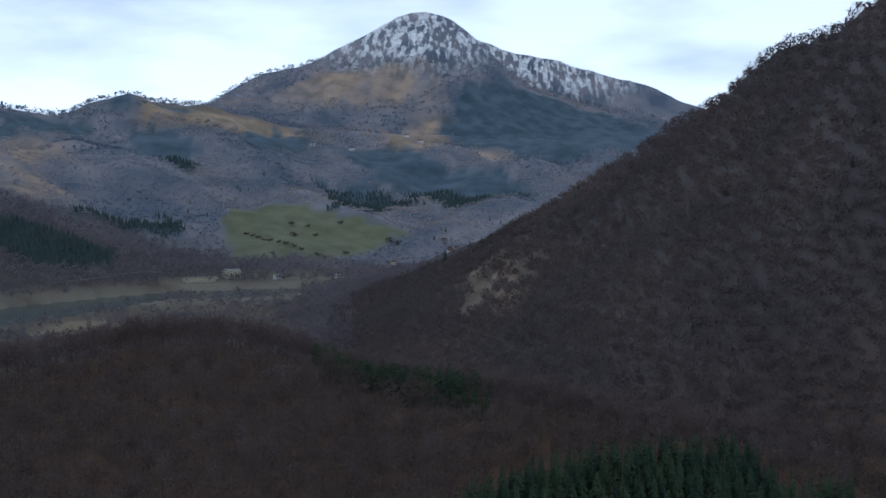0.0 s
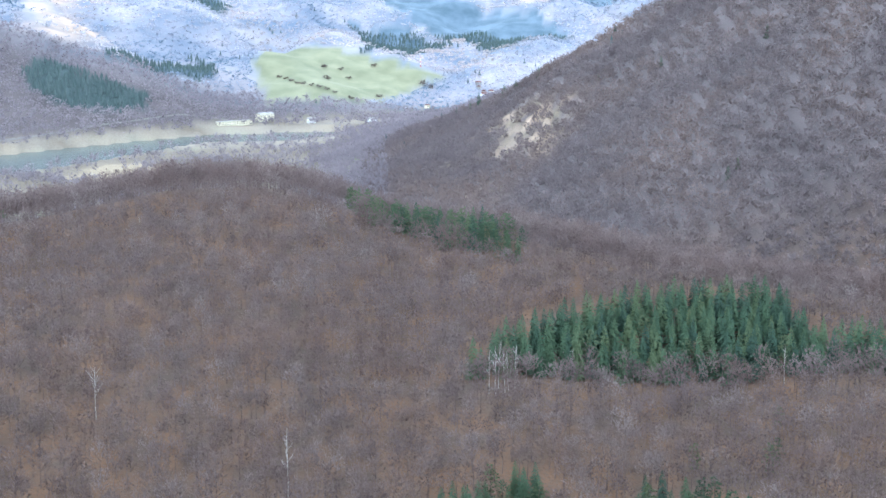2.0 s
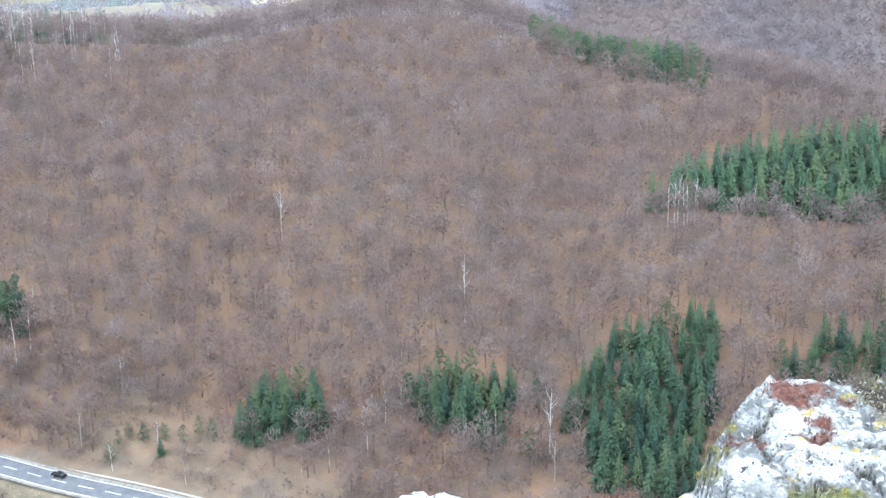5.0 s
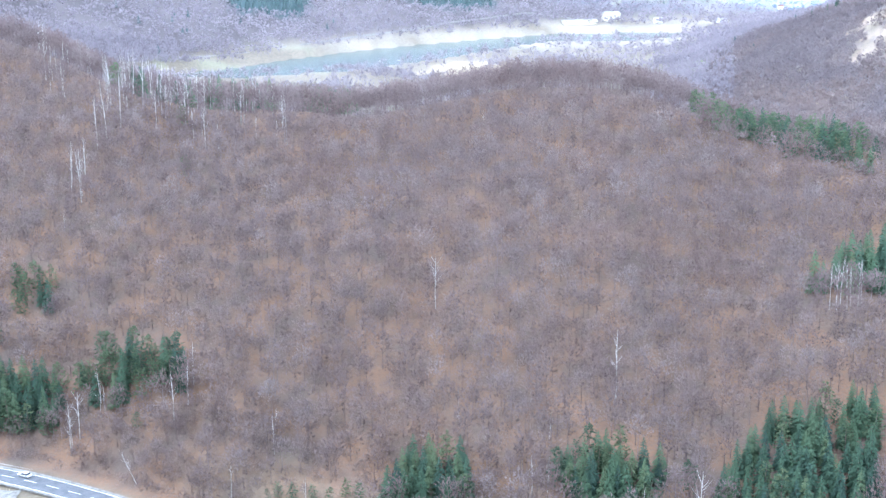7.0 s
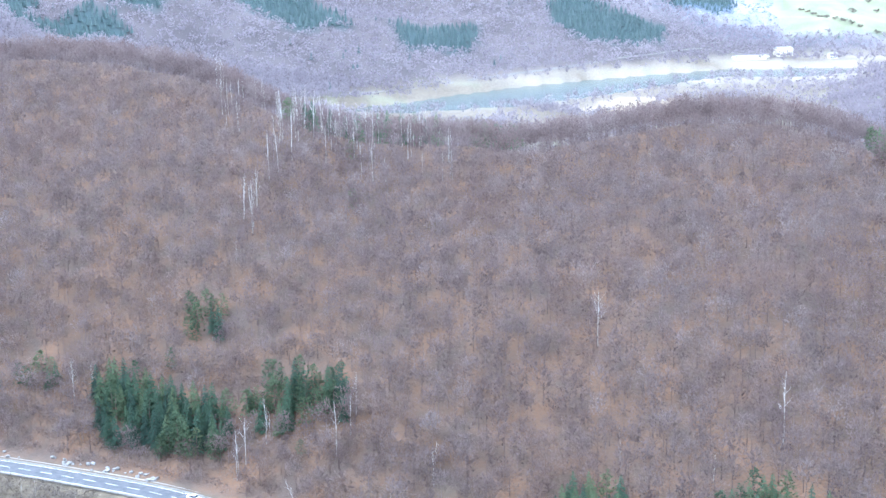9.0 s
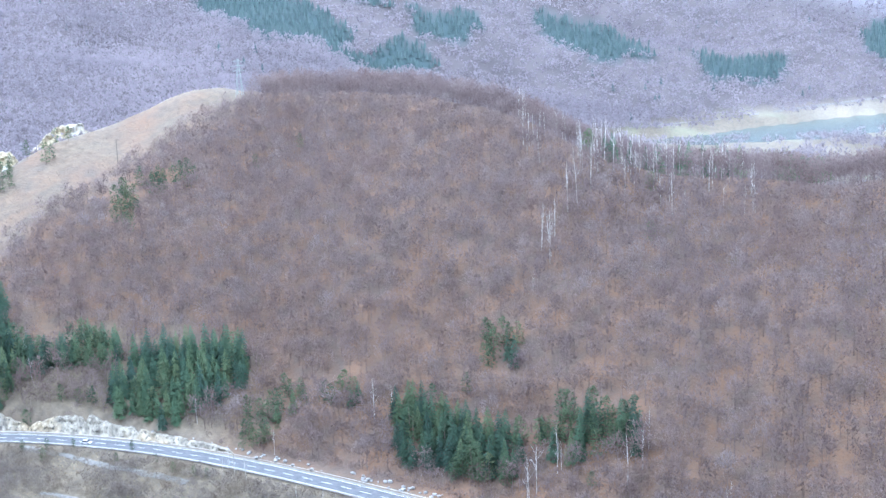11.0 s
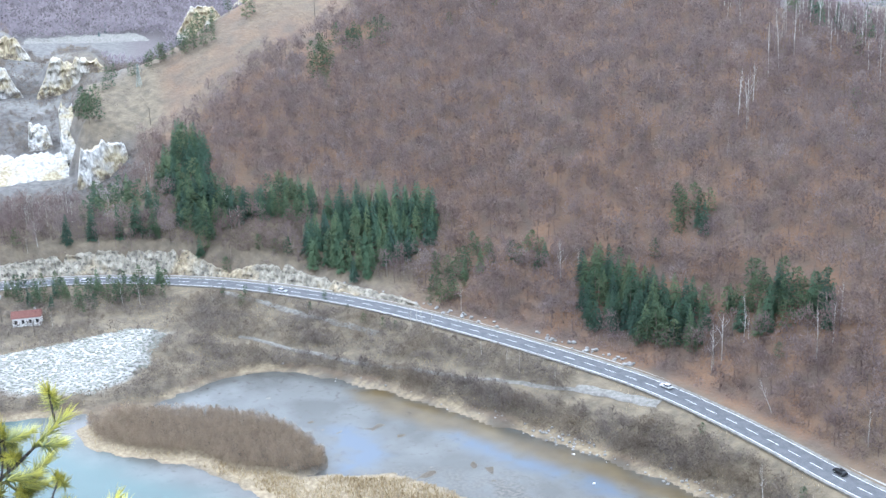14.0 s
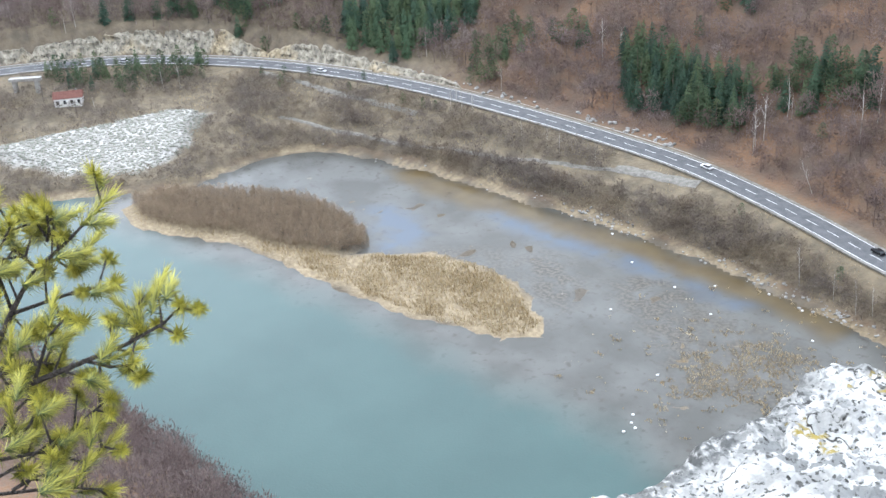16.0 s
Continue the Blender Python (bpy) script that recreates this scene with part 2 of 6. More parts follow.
stone_col = mix(limestone_mat, both(limestone_mat, field(limestone_mat, 7.5, 6, low=0.62, high=0.66), field(limestone_mat, 40, 6, low=0.40, high=0.52)), stone_col, (0.19, 0.145, 0.035))
limestone_soil = mix(limestone_mat, field(limestone_mat, 95, 8, low=0.56, high=0.60), mix(limestone_mat, field(limestone_mat, 40, 6), (0.008, 0.007, 0.006), (0.036, 0.028, 0.020)), (0.15, 0.125, 0.085))
stone_col = mix(limestone_mat, attribute(limestone_mat, "soil"), stone_col, limestone_soil)
stone_col = mix(limestone_mat, attribute(limestone_mat, "moss"), stone_col, mix(limestone_mat, field(limestone_mat, 70, 5), (0.035, 0.016, 0.012), (0.12, 0.05, 0.036)))
paint(limestone_mat, mix(limestone_mat, attribute(limestone_mat, "green_moss"), stone_col, mix(limestone_mat, field(limestone_mat, 60, 5), (0.04, 0.04, 0.015), (0.13, 0.12, 0.035))))
cliff_mat = material("weathered_cliff", 0.95, 0.9, 0.6)
crag = mix(cliff_mat, field(cliff_mat, 0.5, 9, tall=4), (0.125, 0.112, 0.090), (0.285, 0.260, 0.205))
crag = mix(cliff_mat, field(cliff_mat, 0.07, 4, low=0.52, high=0.64, tall=2), crag, mix(cliff_mat, field(cliff_mat, 0.6, 6, tall=3), (0.17, 0.135, 0.085), (0.36, 0.30, 0.20)))
paint(cliff_mat, mix(cliff_mat, field(cliff_mat, 0.8, 8, low=0.57, high=0.66), crag, (0.075, 0.068, 0.058)))
dirt_mat = two_tone("track_gravel", (0.10, 0.093, 0.080), (0.17, 0.16, 0.145), 0.7, 0.95, 0.4, 4)
white_wall_mat = two_tone("whitewash", (0.58, 0.58, 0.56), (0.72, 0.72, 0.70), 0.8)
yellow_wall_mat = two_tone("yellow_plaster", (0.50, 0.46, 0.32), (0.60, 0.56, 0.42), 0.3)
roof_mat = two_tone("red_roof_tiles", (0.085, 0.034, 0.026), (0.13, 0.055, 0.042), 1.5, 0.85, 0.5, 5)
dark_glass_mat = two_tone("dark_window", (0.02, 0.022, 0.025), (0.035, 0.038, 0.04), 2, 0.2)
steel_mat = two_tone("galvanised_steel", (0.16, 0.19, 0.17), (0.22, 0.25, 0.23), 1, 0.6)
concrete_mat = two_tone("concrete", (0.20, 0.19, 0.175), (0.30, 0.29, 0.27), 0.7, 0.9, 0.3, 3)
wood_mat = two_tone("weathered_pole", (0.055, 0.045, 0.038), (0.09, 0.075, 0.06), 4)
tyre_mat = two_tone("rubber", (0.012, 0.012, 0.012), (0.02, 0.02, 0.02), 5)
white_car_mat = two_tone("white_car_paint", (0.45, 0.45, 0.46), (0.50, 0.50, 0.51), 0.5, 0.25)
dark_car_mat = two_tone("black_car_paint", (0.012, 0.012, 0.014), (0.018, 0.018, 0.02), 0.5, 0.2)
float_mat = two_tone("white_plastic", (0.50, 0.50, 0.50), (0.60, 0.60, 0.59), 3, 0.5)
slab_mat = two_tone("mossy_stone_slabs", (0.125, 0.127, 0.103), (0.225, 0.222, 0.198), 0.5, 0.95, 0.4, 4)
willow_mat = foliage("willow_twigs", ((0.160, 0.122, 0.086), (0.225, 0.175, 0.125), (0.300, 0.240, 0.175)), thin=0.5)
moss_mat = two_tone("red_brown_moss", (0.06, 0.028, 0.020), (0.14, 0.062, 0.045), 60, 0.95)
yellow_moss_mat = two_tone("yellow_green_moss", (0.09, 0.08, 0.02), (0.17, 0.15, 0.045), 50, 0.95)
blade_mat = two_tone("grass_blades", (0.050, 0.080, 0.026), (0.165, 0.138, 0.080), by="tone")
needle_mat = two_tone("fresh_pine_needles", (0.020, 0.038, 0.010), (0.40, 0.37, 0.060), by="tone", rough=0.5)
pine_bark_mat = two_tone("pine_bark", (0.026, 0.022, 0.019), (0.06, 0.05, 0.043), 40, 0.9, 0.6, 80)

# ---- the lie of the land: bearing in degrees to the left of +y, distance from the viewpoint, height over the lake ----
EYE_Z = 175.0


def bearing(x, y):
    return np.degrees(np.arctan2(-x, y))


def line(a, pairs):
    """A smooth curve through pairs of (bearing, value)."""
    px, py = np.array(pairs[0::2], float), np.array(pairs[1::2], float)
    return sum(np.interp(a + o, px, py) * w for o, w in ((-1.2, 0.2), (-0.6, 0.2), (0, 0.2), (0.6, 0.2), (1.2, 0.2)))


NEAR_SHORE = (-180, 190, 50, 188, 54, 198, 56, 208, 60, 231, 65, 268, 70, 310, 80, 340, 180, 340)
FAR_SHORE = (-180, 215, 0, 218, 10, 242, 18, 268, 22, 284, 25, 297, 28, 311, 32, 328, 35, 343, 38.6, 360, 42.7, 381, 46.8, 403, 50.8, 430,
             54.5, 449, 57.7, 443, 61, 420, 64, 432, 70, 436, 80, 440, 180, 440)
ROAD = (-180, 238, 0, 240, 6, 252, 10, 263, 14, 276, 18, 290, 23.2, 313, 28, 335, 32, 362, 37, 397, 41, 421, 45, 448, 50.6, 489, 53.5, 508, 56, 524,
        59, 539, 63, 555, 67, 562, 75, 566, 180, 570)
RIDGE_D = (-180, 470, -30, 470, -8, 470, 0, 480, 5, 500, 12, 520, 20, 515, 26, 530, 31, 555, 35, 600, 40, 660, 45, 730, 48, 745, 51, 740,
           55, 720, 60, 700, 62, 850, 66, 900, 80, 950, 180, 950)
RIDGE_EL = (-180, -11, -18, -11.5, -12, -11.3, -8, -10.8, -3.5, -9.8, 0, -9.4, 4, -8.9, 5.5, -8.1, 8, -7.2, 11.3, -6.9, 15.5, -7.4, 20, -8.2,
            25, -7.8, 29, -7.3, 30.6, -6.7, 33.5, -5.1, 37.8, -3.8, 43, -3.6, 45.6, -3.3, 48, -3.0, 50.8, -4.2, 54.6, -5.2, 59.6, -8.2,
            62, -7.6, 66, -6.6, 180, -6.0)
# the valley behind the ridge
BACK_D = (-180, 640, -10, 640, 0, 700, 10, 800, 26, 900, 35, 950, 45, 1020, 50, 1000, 55, 960, 60, 900, 63, 1000, 180, 1100)
BACK_Z = (-180, 25, 0, 22, 12, 12, 26, 8, 36, 20, 44, 60, 48, 60, 55, 38, 60, 36, 63, 48, 180, 60)
# the big wooded mountain on the valley's other side, and low floor where it ends
SPUR_D = (-180, 900, -30, 920, -19, 1050, -15, 1150, -9, 1250, -4, 1300, 1, 1350, 6, 1450, 12, 1500, 26, 1450, 36, 1250, 44, 1200, 55, 1120, 62, 1150, 180, 1200)
SPUR_Z = (-180, 420, -30, 405, -23, 365, -18.8, 331, -17.3, 311, -14.8, 287, -11.2, 248, -9.1, 222, -6.6, 182, -4.2, 155, -1.7, 106, 1, 80,
          3.6, 55, 6, 16, 9, 7, 26, 5, 36, 22, 44, 75, 50, 62, 58, 50, 62, 52, 180, 70)
# far shore of the upper lake and the slopes beyond
FAR_D = (-180, 1900, -10, 2300, 2, 2450, 8, 2280, 14, 2110, 19, 1960, 26, 1760, 36, 1720, 44, 1700, 55, 1700, 180, 1700)
SADDLE_Z = (-180, 260, -30, 290, -15, 190, -4, 112, 1, 58, 6, 12, 9, 5, 26, 5, 36, 30, 44, 105, 50, 100, 62, 92, 180, 100)
FAR_Z = (-180, 120, -12, 90, -4, 30, 2, 8, 26, 10, 36, 70, 44, 165, 55, 170, 62, 160, 180, 160)
MID_D = (-180, 2700, 0, 2850, 8, 2750, 14, 2700, 26, 2300, 40, 2000, 60, 1900, 180, 1900)
MID_Z = (-180, 200, -4, 110, 1, 95, 4, 124, 6.5, 138, 8.6, 128, 10, 120, 14, 165, 20, 180, 26, 175, 40, 240, 60, 250, 180, 250)
HIGH_D = (-180, 3500, 0, 3650, 20, 3500, 30, 3000, 60, 2700, 180, 2700)
HIGH_Z = (-180, 300, -8, 300, 0, 312, 5, 325, 8, 360, 9.5, 395, 11, 385, 14.3, 396, 16.4, 358, 19, 370, 26, 410, 60, 420, 180, 420)
PEAK_EL = (-180, 2, -14, 2.6, -11.1, 3.5, -9.8, 4.16, -7.6, 4.7, -4.1, 5.6, -1.6, 6.35, -0.5, 7.15, 0.2, 7.6, 0.8, 7.85, 1.4, 7.6, 2.3, 7.1, 5.6, 5.55, 9, 4.2, 11, 2.9, 14, 2, 180, 2)

# the rocky cone before its long shoulder
CONE_EL = (-180, 1.5, -14, 1.6, -11, 2.2, -9.2, 2.75, -6.7, 3.35, -4.2, 4.2, -2.8, 5.1, -1.6, 6.25, -0.5, 7.15, 0.2, 7.6, 0.8, 7.85, 1.4, 7.6, 2.3, 7.1, 5.6, 5.55, 9, 4.2, 11, 2.9, 14, 2, 180, 2)


def ridge_z(a):
    return EYE_Z + line(a, RIDGE_D) * np.tan(np.radians(line(a, RIDGE_EL)))


def ripple(x, y, size, seed=0.0):
    """Cheap smooth undulation, about -1 to 1."""
    u, v, s = x / size, y / size, seed * 1.7
    return (np.sin(u * 1.9 + 1.3 * np.sin(v * 1.1 + s) + s) + np.sin(v * 2.3 + 1.1 * np.sin(u * 1.7 - s) + 2 * s)
            + 0.6 * np.sin((u + v) * 3.1 + s) + 0.6 * np.sin((u - v) * 3.7 + 1.4 * np.sin(u * 2.9) - s)) / 3.0


def inside(x, y, poly):
    """Signed measure of a polygon: metres to its edge, positive inside."""
    best, odd = np.full(np.shape(x), 1e9), np.zeros(np.shape(x), bool)
    for (x0, y0), (x1, y1) in zip(poly, poly[1:] + poly[:1]):
        dx, dy = x1 - x0, y1 - y0
        f = np.clip(((x - x0) * dx + (y - y0) * dy) / (dx * dx + dy * dy), 0, 1)
        best = np.minimum(best, np.hypot(x - x0 - f * dx, y - y0 - f * dy))
        odd ^= ((y0 > y) != (y1 > y)) & (x < x0 + (y - y0) / (dy if dy else 1e-9) * dx)
    return np.where(odd, best, -best)


SPIT = [(-373, 183), (-355, 179), (-337, 186), (-319, 194), (-298, 196), (-282, 196), (-263, 198), (-245, 200), (-231, 204), (-216, 209), (-211, 213), (-211, 220), (-226, 229),
        (-236, 234), (-252, 235), (-269, 230), (-276, 223), (-289, 211), (-331, 202), (-375, 195)]
ISLE = [(-373, 187), (-357, 183), (-337, 189), (-325, 198), (-305, 201), (-289, 211), (-286, 220), (-294, 226), (-307, 229), (-327, 230), (-345, 222), (-360, 211), (-371, 201)]
FLATS = [(-400, 190), (-372, 178), (-333, 184), (-276, 192), (-240, 195), (-212, 196), (-187, 200), (-160, 202), (-140, 199), (-110, 215), (-100, 262),
         (-148, 280), (-193, 288), (-257, 285), (-292, 282), (-332, 278), (-363, 265), (-378, 240), (-386, 210)]
TUSSOCKS = [(-177, 243), (-164, 254), (-148, 256), (-138, 244), (-147, 225), (-166, 216)]
SCREE = [(-452, 165), (-429, 174), (-409, 183), (-390, 200), (-394, 224), (-417, 248), (-425, 236), (-439, 202)]
LAYBY = [(-262, 306), (-246, 300), (-228, 301), (-224, 308), (-246, 311)]


# benches of the quarry: bearings, distances, height at the front and rise per metre
BENCHES = ((57.5, 62.5, 641, 735, 54, 0.30), (60.0, 63.4, 802, 868, 72, 0.05), (63.4, 66.6, 892, 960, 79, 0.1), (64.0, 66.6, 804, 860, 68, 0.1))


def bench(a, d, k):
    a0, a1, d0, d1, z0, rise = BENCHES[k]
    w = np.clip((d - d0) / 7, 0, 1) * np.clip((d1 - d) / 30, 0, 1) * np.clip((a1 + 0.25 * np.sin(d * 0.23) - a) / 0.9, 0, 1) * np.clip((a - a0) / 1.2, 0, 1)
    return w, z0 + rise * (d - d0)


def land(x, y):
    """Height of the bare ground."""
    x, y = np.asarray(x, float), np.asarray(y, float)
    a, d = bearing(x, y), np.hypot(x, y)
    near, shore, road = line(a, NEAR_SHORE), line(a, FAR_SHORE), line(a, ROAD)
    shore = shore + np.clip((a - 15) / 8, 0, 1) * (2.2 * ripple(x, y, 15, 2) + 1.3 * ripple(x, y, 5.5, 6))
    rd, rz = line(a, RIDGE_D), ridge_z(a)
    bulge = np.interp(a, (-20, 0, 20, 40, 52, 60), (1.0, 4.0, 7.0, 9.0, 3.0, 0.0))
    pd, sd = 4520.0 + 0 * d, 4820.0 + 0 * d
    pz = EYE_Z + pd * np.tan(np.radians(line(a, CONE_EL)))
    sz = np.where(a < -1.0, EYE_Z + sd * np.tan(np.radians(line(a, PEAK_EL))), pz * 0.97)
    cut = np.interp(a, (46, 48.6, 53, 58, 64, 72), (0, 2, 5.5, 10, 11, 11))
    knots = [(0 * d, 171.8 + 0 * d), (2.2 + 0 * d, 170.5 + 0 * d), (6 + 0 * d, 164 + 0 * d), (14 + 0 * d, 148 + 0 * d), (60 + 0 * d, 88 + 0 * d), (near - 70, 42 + 0 * d), (near - 14, 6 + 0 * d),
             (near, 0.2 + 0 * d), (near + 6, -1.6 + 0 * d), (shore - 8, -1.2 + 0 * d), (shore, 0.25 + 0 * d), (shore + 7, 2.2 + 0 * d),
             (np.maximum(road - 9, shore + 12), 9.0 + 0 * d), (road - 6, 9.8 + 0 * d), (road + 6, 9.9 + 0 * d), (road + 12.5, 11.0 + 0 * d), (road + 16, 11.5 + cut),
             (road + 0.5 * (rd - road), 10.5 + 0.5 * (rz - 10.5) + bulge + 0.45 * cut), (rd, rz), (rd + 60, rz - 9),
             (line(a, BACK_D), line(a, BACK_Z)), (line(a, SPUR_D), line(a, SPUR_Z)),
             (line(a, SPUR_D) + 250, line(a, SADDLE_Z)), (line(a, FAR_D), line(a, FAR_Z)), (line(a, MID_D), line(a, MID_Z)),
             (line(a, HIGH_D), line(a, HIGH_Z)), (line(a, HIGH_D) + 350, line(a, HIGH_Z) * 0.97), (pd, pz), (pd + 120, np.minimum(pz, sz) - 40), (sd, sz), (sd + 150, sz * 0.92), (sd + 4000, sz * 0.5)]
    z = knots[0][1].copy()
    for (d0, z0), (d1, z1) in zip(knots, knots[1:]):
        f = np.clip((d - d0) / np.maximum(d1 - d0, 0.5), 0, 1)
        z = np.where(d >= d0, z0 + (z1 - z0) * f, z)
    behind = np.clip((np.abs(a - 25) - 80) / 20, 0, 1)
    z = z * (1 - behind) + behind * np.where(d < 1500, 171.8 + np.clip(d - 4, 0, 1500) * 0.22, 500 - np.clip(d - 1500, 0, 3400) * 0.05)
    # the upper lake
    span = (0, 5, 8, 12, 17, 20.5, 26, 34)
    lake = np.minimum(d - np.interp(a, span, (2230, 2060, 1956, 1944, 1700, 1580, 1525, 1500)), np.interp(a, span, (2230, 2205, 2195, 2155, 1995, 1885, 1680, 1500)) - d)
    lake = np.where((a > 0) & (a < 40), lake, -50)
    z = np.where(lake > 0, np.minimum(z, -1.0), z)
    far_off = np.clip((d - 900) / 900, 0, 1) * np.clip((z - 12) / 60, 0, 1)
    z = z + far_off * (16 * ripple(x, y, 210, 1) + 7 * ripple(x, y, 80, 2)) * (1 + 1.2 * np.clip((d - 2300) / 500, 0, 1) * np.clip((3700 - d) / 300, 0, 1))
    # ribs and gullies down the far mountain
    z = z + np.clip((d - 3750) / 400, 0, 1) * np.clip((z - 380) / 120, 0, 1) * (12 * ripple(a * 55, d * 0.12, 34, 3) + 5 * ripple(a * 55, d * 0.3, 12, 5)) * np.clip((np.abs(d - 4560) - 30) / 250, 0.12, 1) * np.clip((4760 - d) / 60, 0.3, 1)
    spur = np.clip((d - 700) / 200, 0, 1) * np.clip((1700 - d) / 300, 0, 1) * np.clip((2 - a) / 6, 0, 1)
    z = z + spur * (7 * ripple(x, y, 90, 5) + 3 * ripple(x, y, 34, 6))
    slope = np.clip((d - road - 20) / 60, 0, 1) * np.clip((900 - d) / 200, 0, 1)
    z = z + slope * (2.2 * ripple(x, y, 55, 3) + 0.8 * ripple(x, y, 17, 4))
    bank = np.clip((d - shore - 4) / 8, 0, 1) * np.clip((road - 9 - d) / 8, 0, 1)
    z = z + bank * 0.7 * ripple(x, y, 9, 7)
    for k in range(len(BENCHES)):
        w, h = bench(a, d, k)
        z = z * (1 - w) + np.maximum(z, h) * w
    # shallows, spit and reed islet in the bay
    f = np.clip(inside(x, y, FLATS) / 10, 0, 1)
    z = np.where(z < 0.3, z * (1 - f) + f * (-0.05 + 0.045 * ripple(x, y, 13, 8) + 0.04 * ripple(x, y, 4.3, 9) + 0.035 * ripple(x, y, 1.9, 3) - 0.05 * np.clip((d - shore + 26) / 10, 0, 1)), z)
    z = np.maximum(z, np.clip((inside(x, y, SPIT) + 1.6 * ripple(x, y, 6, 2) + 0.8 * ripple(x, y, 2.4, 6)) / 5, -0.4, 0.5) + 0.06 * ripple(x, y, 4, 2))
    z = np.maximum(z, np.clip(inside(x, y, ISLE) / 6, -0.4, 0.8))
    z = np.maximum(z, np.clip((inside(x, y, TUSSOCKS) + 3 * ripple(x, y, 7, 5)) / 8, -0.3, -0.05) + 0.04 * ripple(x, y, 4.1, 2) + 0.05 * ripple(x, y, 1.7, 4))
    s = np.clip(inside(x, y, SCREE) / 4, 0, 1)
    return z * (1 - s) + s * np.maximum(z, 0.8 + np.clip(d - shore, 0, 60) * 0.16)
# ---- end of the land ----


# ---- builders ----
def mesh_object(name, verts, faces, mat, values=None, smooth=False, parent=None):
    """A mesh from arrays; faces all of one size; values: point attributes."""
    verts, faces = np.asarray(verts, np.float32), np.asarray(faces, np.int32)
    me = bpy.data.meshes.new(name)
    n, k = faces.shape
    me.vertices.add(len(verts))
    me.vertices.foreach_set("co", verts.ravel())
    me.loops.add(n * k)
    me.loops.foreach_set("vertex_index", faces.ravel())
    me.polygons.add(n)
    me.polygons.foreach_set("loop_start", np.arange(0, n * k, k, dtype=np.int32))
    me.polygons.foreach_set("use_smooth", np.full(n, smooth))
    me.update(calc_edges=True)
    me.validate()
    for key, v in (values or {}).items():
        me.attributes.new(key, "FLOAT", "POINT").data.foreach_set("value", np.asarray(v, np.float32))
    me.materials.append(mat)
    ob = new(name, me)
    ob.parent = parent
    return ob


def part(name, bm, mat, parent=None, label="", smooth=False):
    me = bpy.data.meshes.new(name)
    bm.to_mesh(me)
    bm.free()
    me.materials.append(mat)
    if smooth:
        me.polygons.foreach_set("use_smooth", np.full(len(me.polygons), True))
    ob = new(name, me)
    ob.parent = parent
    return tagged(ob, label)


def empty(name, label, category, group="", at=None):
    ob = new(name)
    if at is not None:
        ob.matrix_basis = at
    return tagged(ob, label, category, group)


# ---- ground ----
def steps(*spans):
    return np.concatenate([np.arange(a, b, s) for a, b, s in spans])


AZ = steps((-178, -36, 6), (-34, -20, 0.8), (-20, 24, 0.2), (24, 70, 0.3), (70, 86, 0.8), (88, 181, 6))
AZ = np.append(AZ, 182.0)
DIST = np.concatenate([steps((0.02, 60, 3), (60, 250, 6), (250, 620, 2.2), (620, 1000, 8)), np.geomspace(1000, 4300, 100), np.arange(4325, 4960, 22)])
ga, gd = np.meshgrid(AZ, DIST)
gx, gy = -np.sin(np.radians(ga)) * gd, np.cos(np.radians(ga)) * gd
gz = land(gx, gy)
shore_g, road_g, ridge_g = line(ga, FAR_SHORE), line(ga, ROAD), line(ga, RIDGE_D)


def soft(v, width):
    return np.clip(0.5 + v / width, 0, 1)


def bald(a, d):
    """Metres inside the treeless grass strip along the crest."""
    return np.minimum(d - line(a, RIDGE_D) + np.interp(a, (44.5, 46, 48, 52, 56, 60, 63), (-30, 22, 45, 62, 70, 75, 40)), np.minimum(a - 45, 62.5 - a) * 12)


FAR_CONIFERS = [[(-1558, 1278), (-1501, 1345), (-1257, 1321), (-1164, 1330), (-1128, 1287), (-1133, 1140), (-1353, 1234)], [(-1098, 1217), (-1117, 1380), (-1064, 1381), (-1058, 1252)],
                [(-1324, 1466), (-1243, 1494), (-1183, 1440), (-1239, 1413)], [(-1163, 1476), (-1111, 1545), (-1075, 1482), (-1116, 1432)],
                [(-1116, 1707), (-1038, 1774), (-923, 1728), (-941, 1645), (-1047, 1637)], [(-884, 1811), (-801, 1927), (-761, 1832), (-837, 1745)],
                [(-753, 2194), (-664, 2215), (-564, 2201), (-555, 2129), (-633, 2049), (-705, 2050)],
                [(-659, 2374), (-541, 2551), (-496, 2495), (-577, 2379)], [(-285, 3043), (-138, 3045), (-56, 2895), (-239, 2966)],
                [(-804, 3213), (-600, 3094), (-548, 2958), (-669, 2982)],
                [(-1099, 3217), (-996, 3292), (-822, 3166), (-932, 3077), (-1031, 3012)], [(-779, 3169), (-682, 3208), (-565, 3019), (-593, 2891), (-706, 2989)]]
HIGH_CONIFERS = [[(-898, 3411), (-787, 3340), (-658, 3449), (-647, 3427), (-766, 3304), (-854, 3241)], [(-528, 3269), (-455, 3498), (-339, 3431), (-351, 3293), (-469, 3213)],
                 [(-272, 2987), (-184, 3090), (-96, 2998), (-143, 2772), (-229, 2750)], [(-311, 3425), (-150, 3428), (-15, 3279), (160, 3187), (225, 3047), (31, 2847), (-86, 3046), (-213, 3160)],
                 [(-60, 3950), (150, 4330), (420, 4440), (640, 4330), (760, 4200), (620, 3500), (300, 3400), (60, 3560)]]
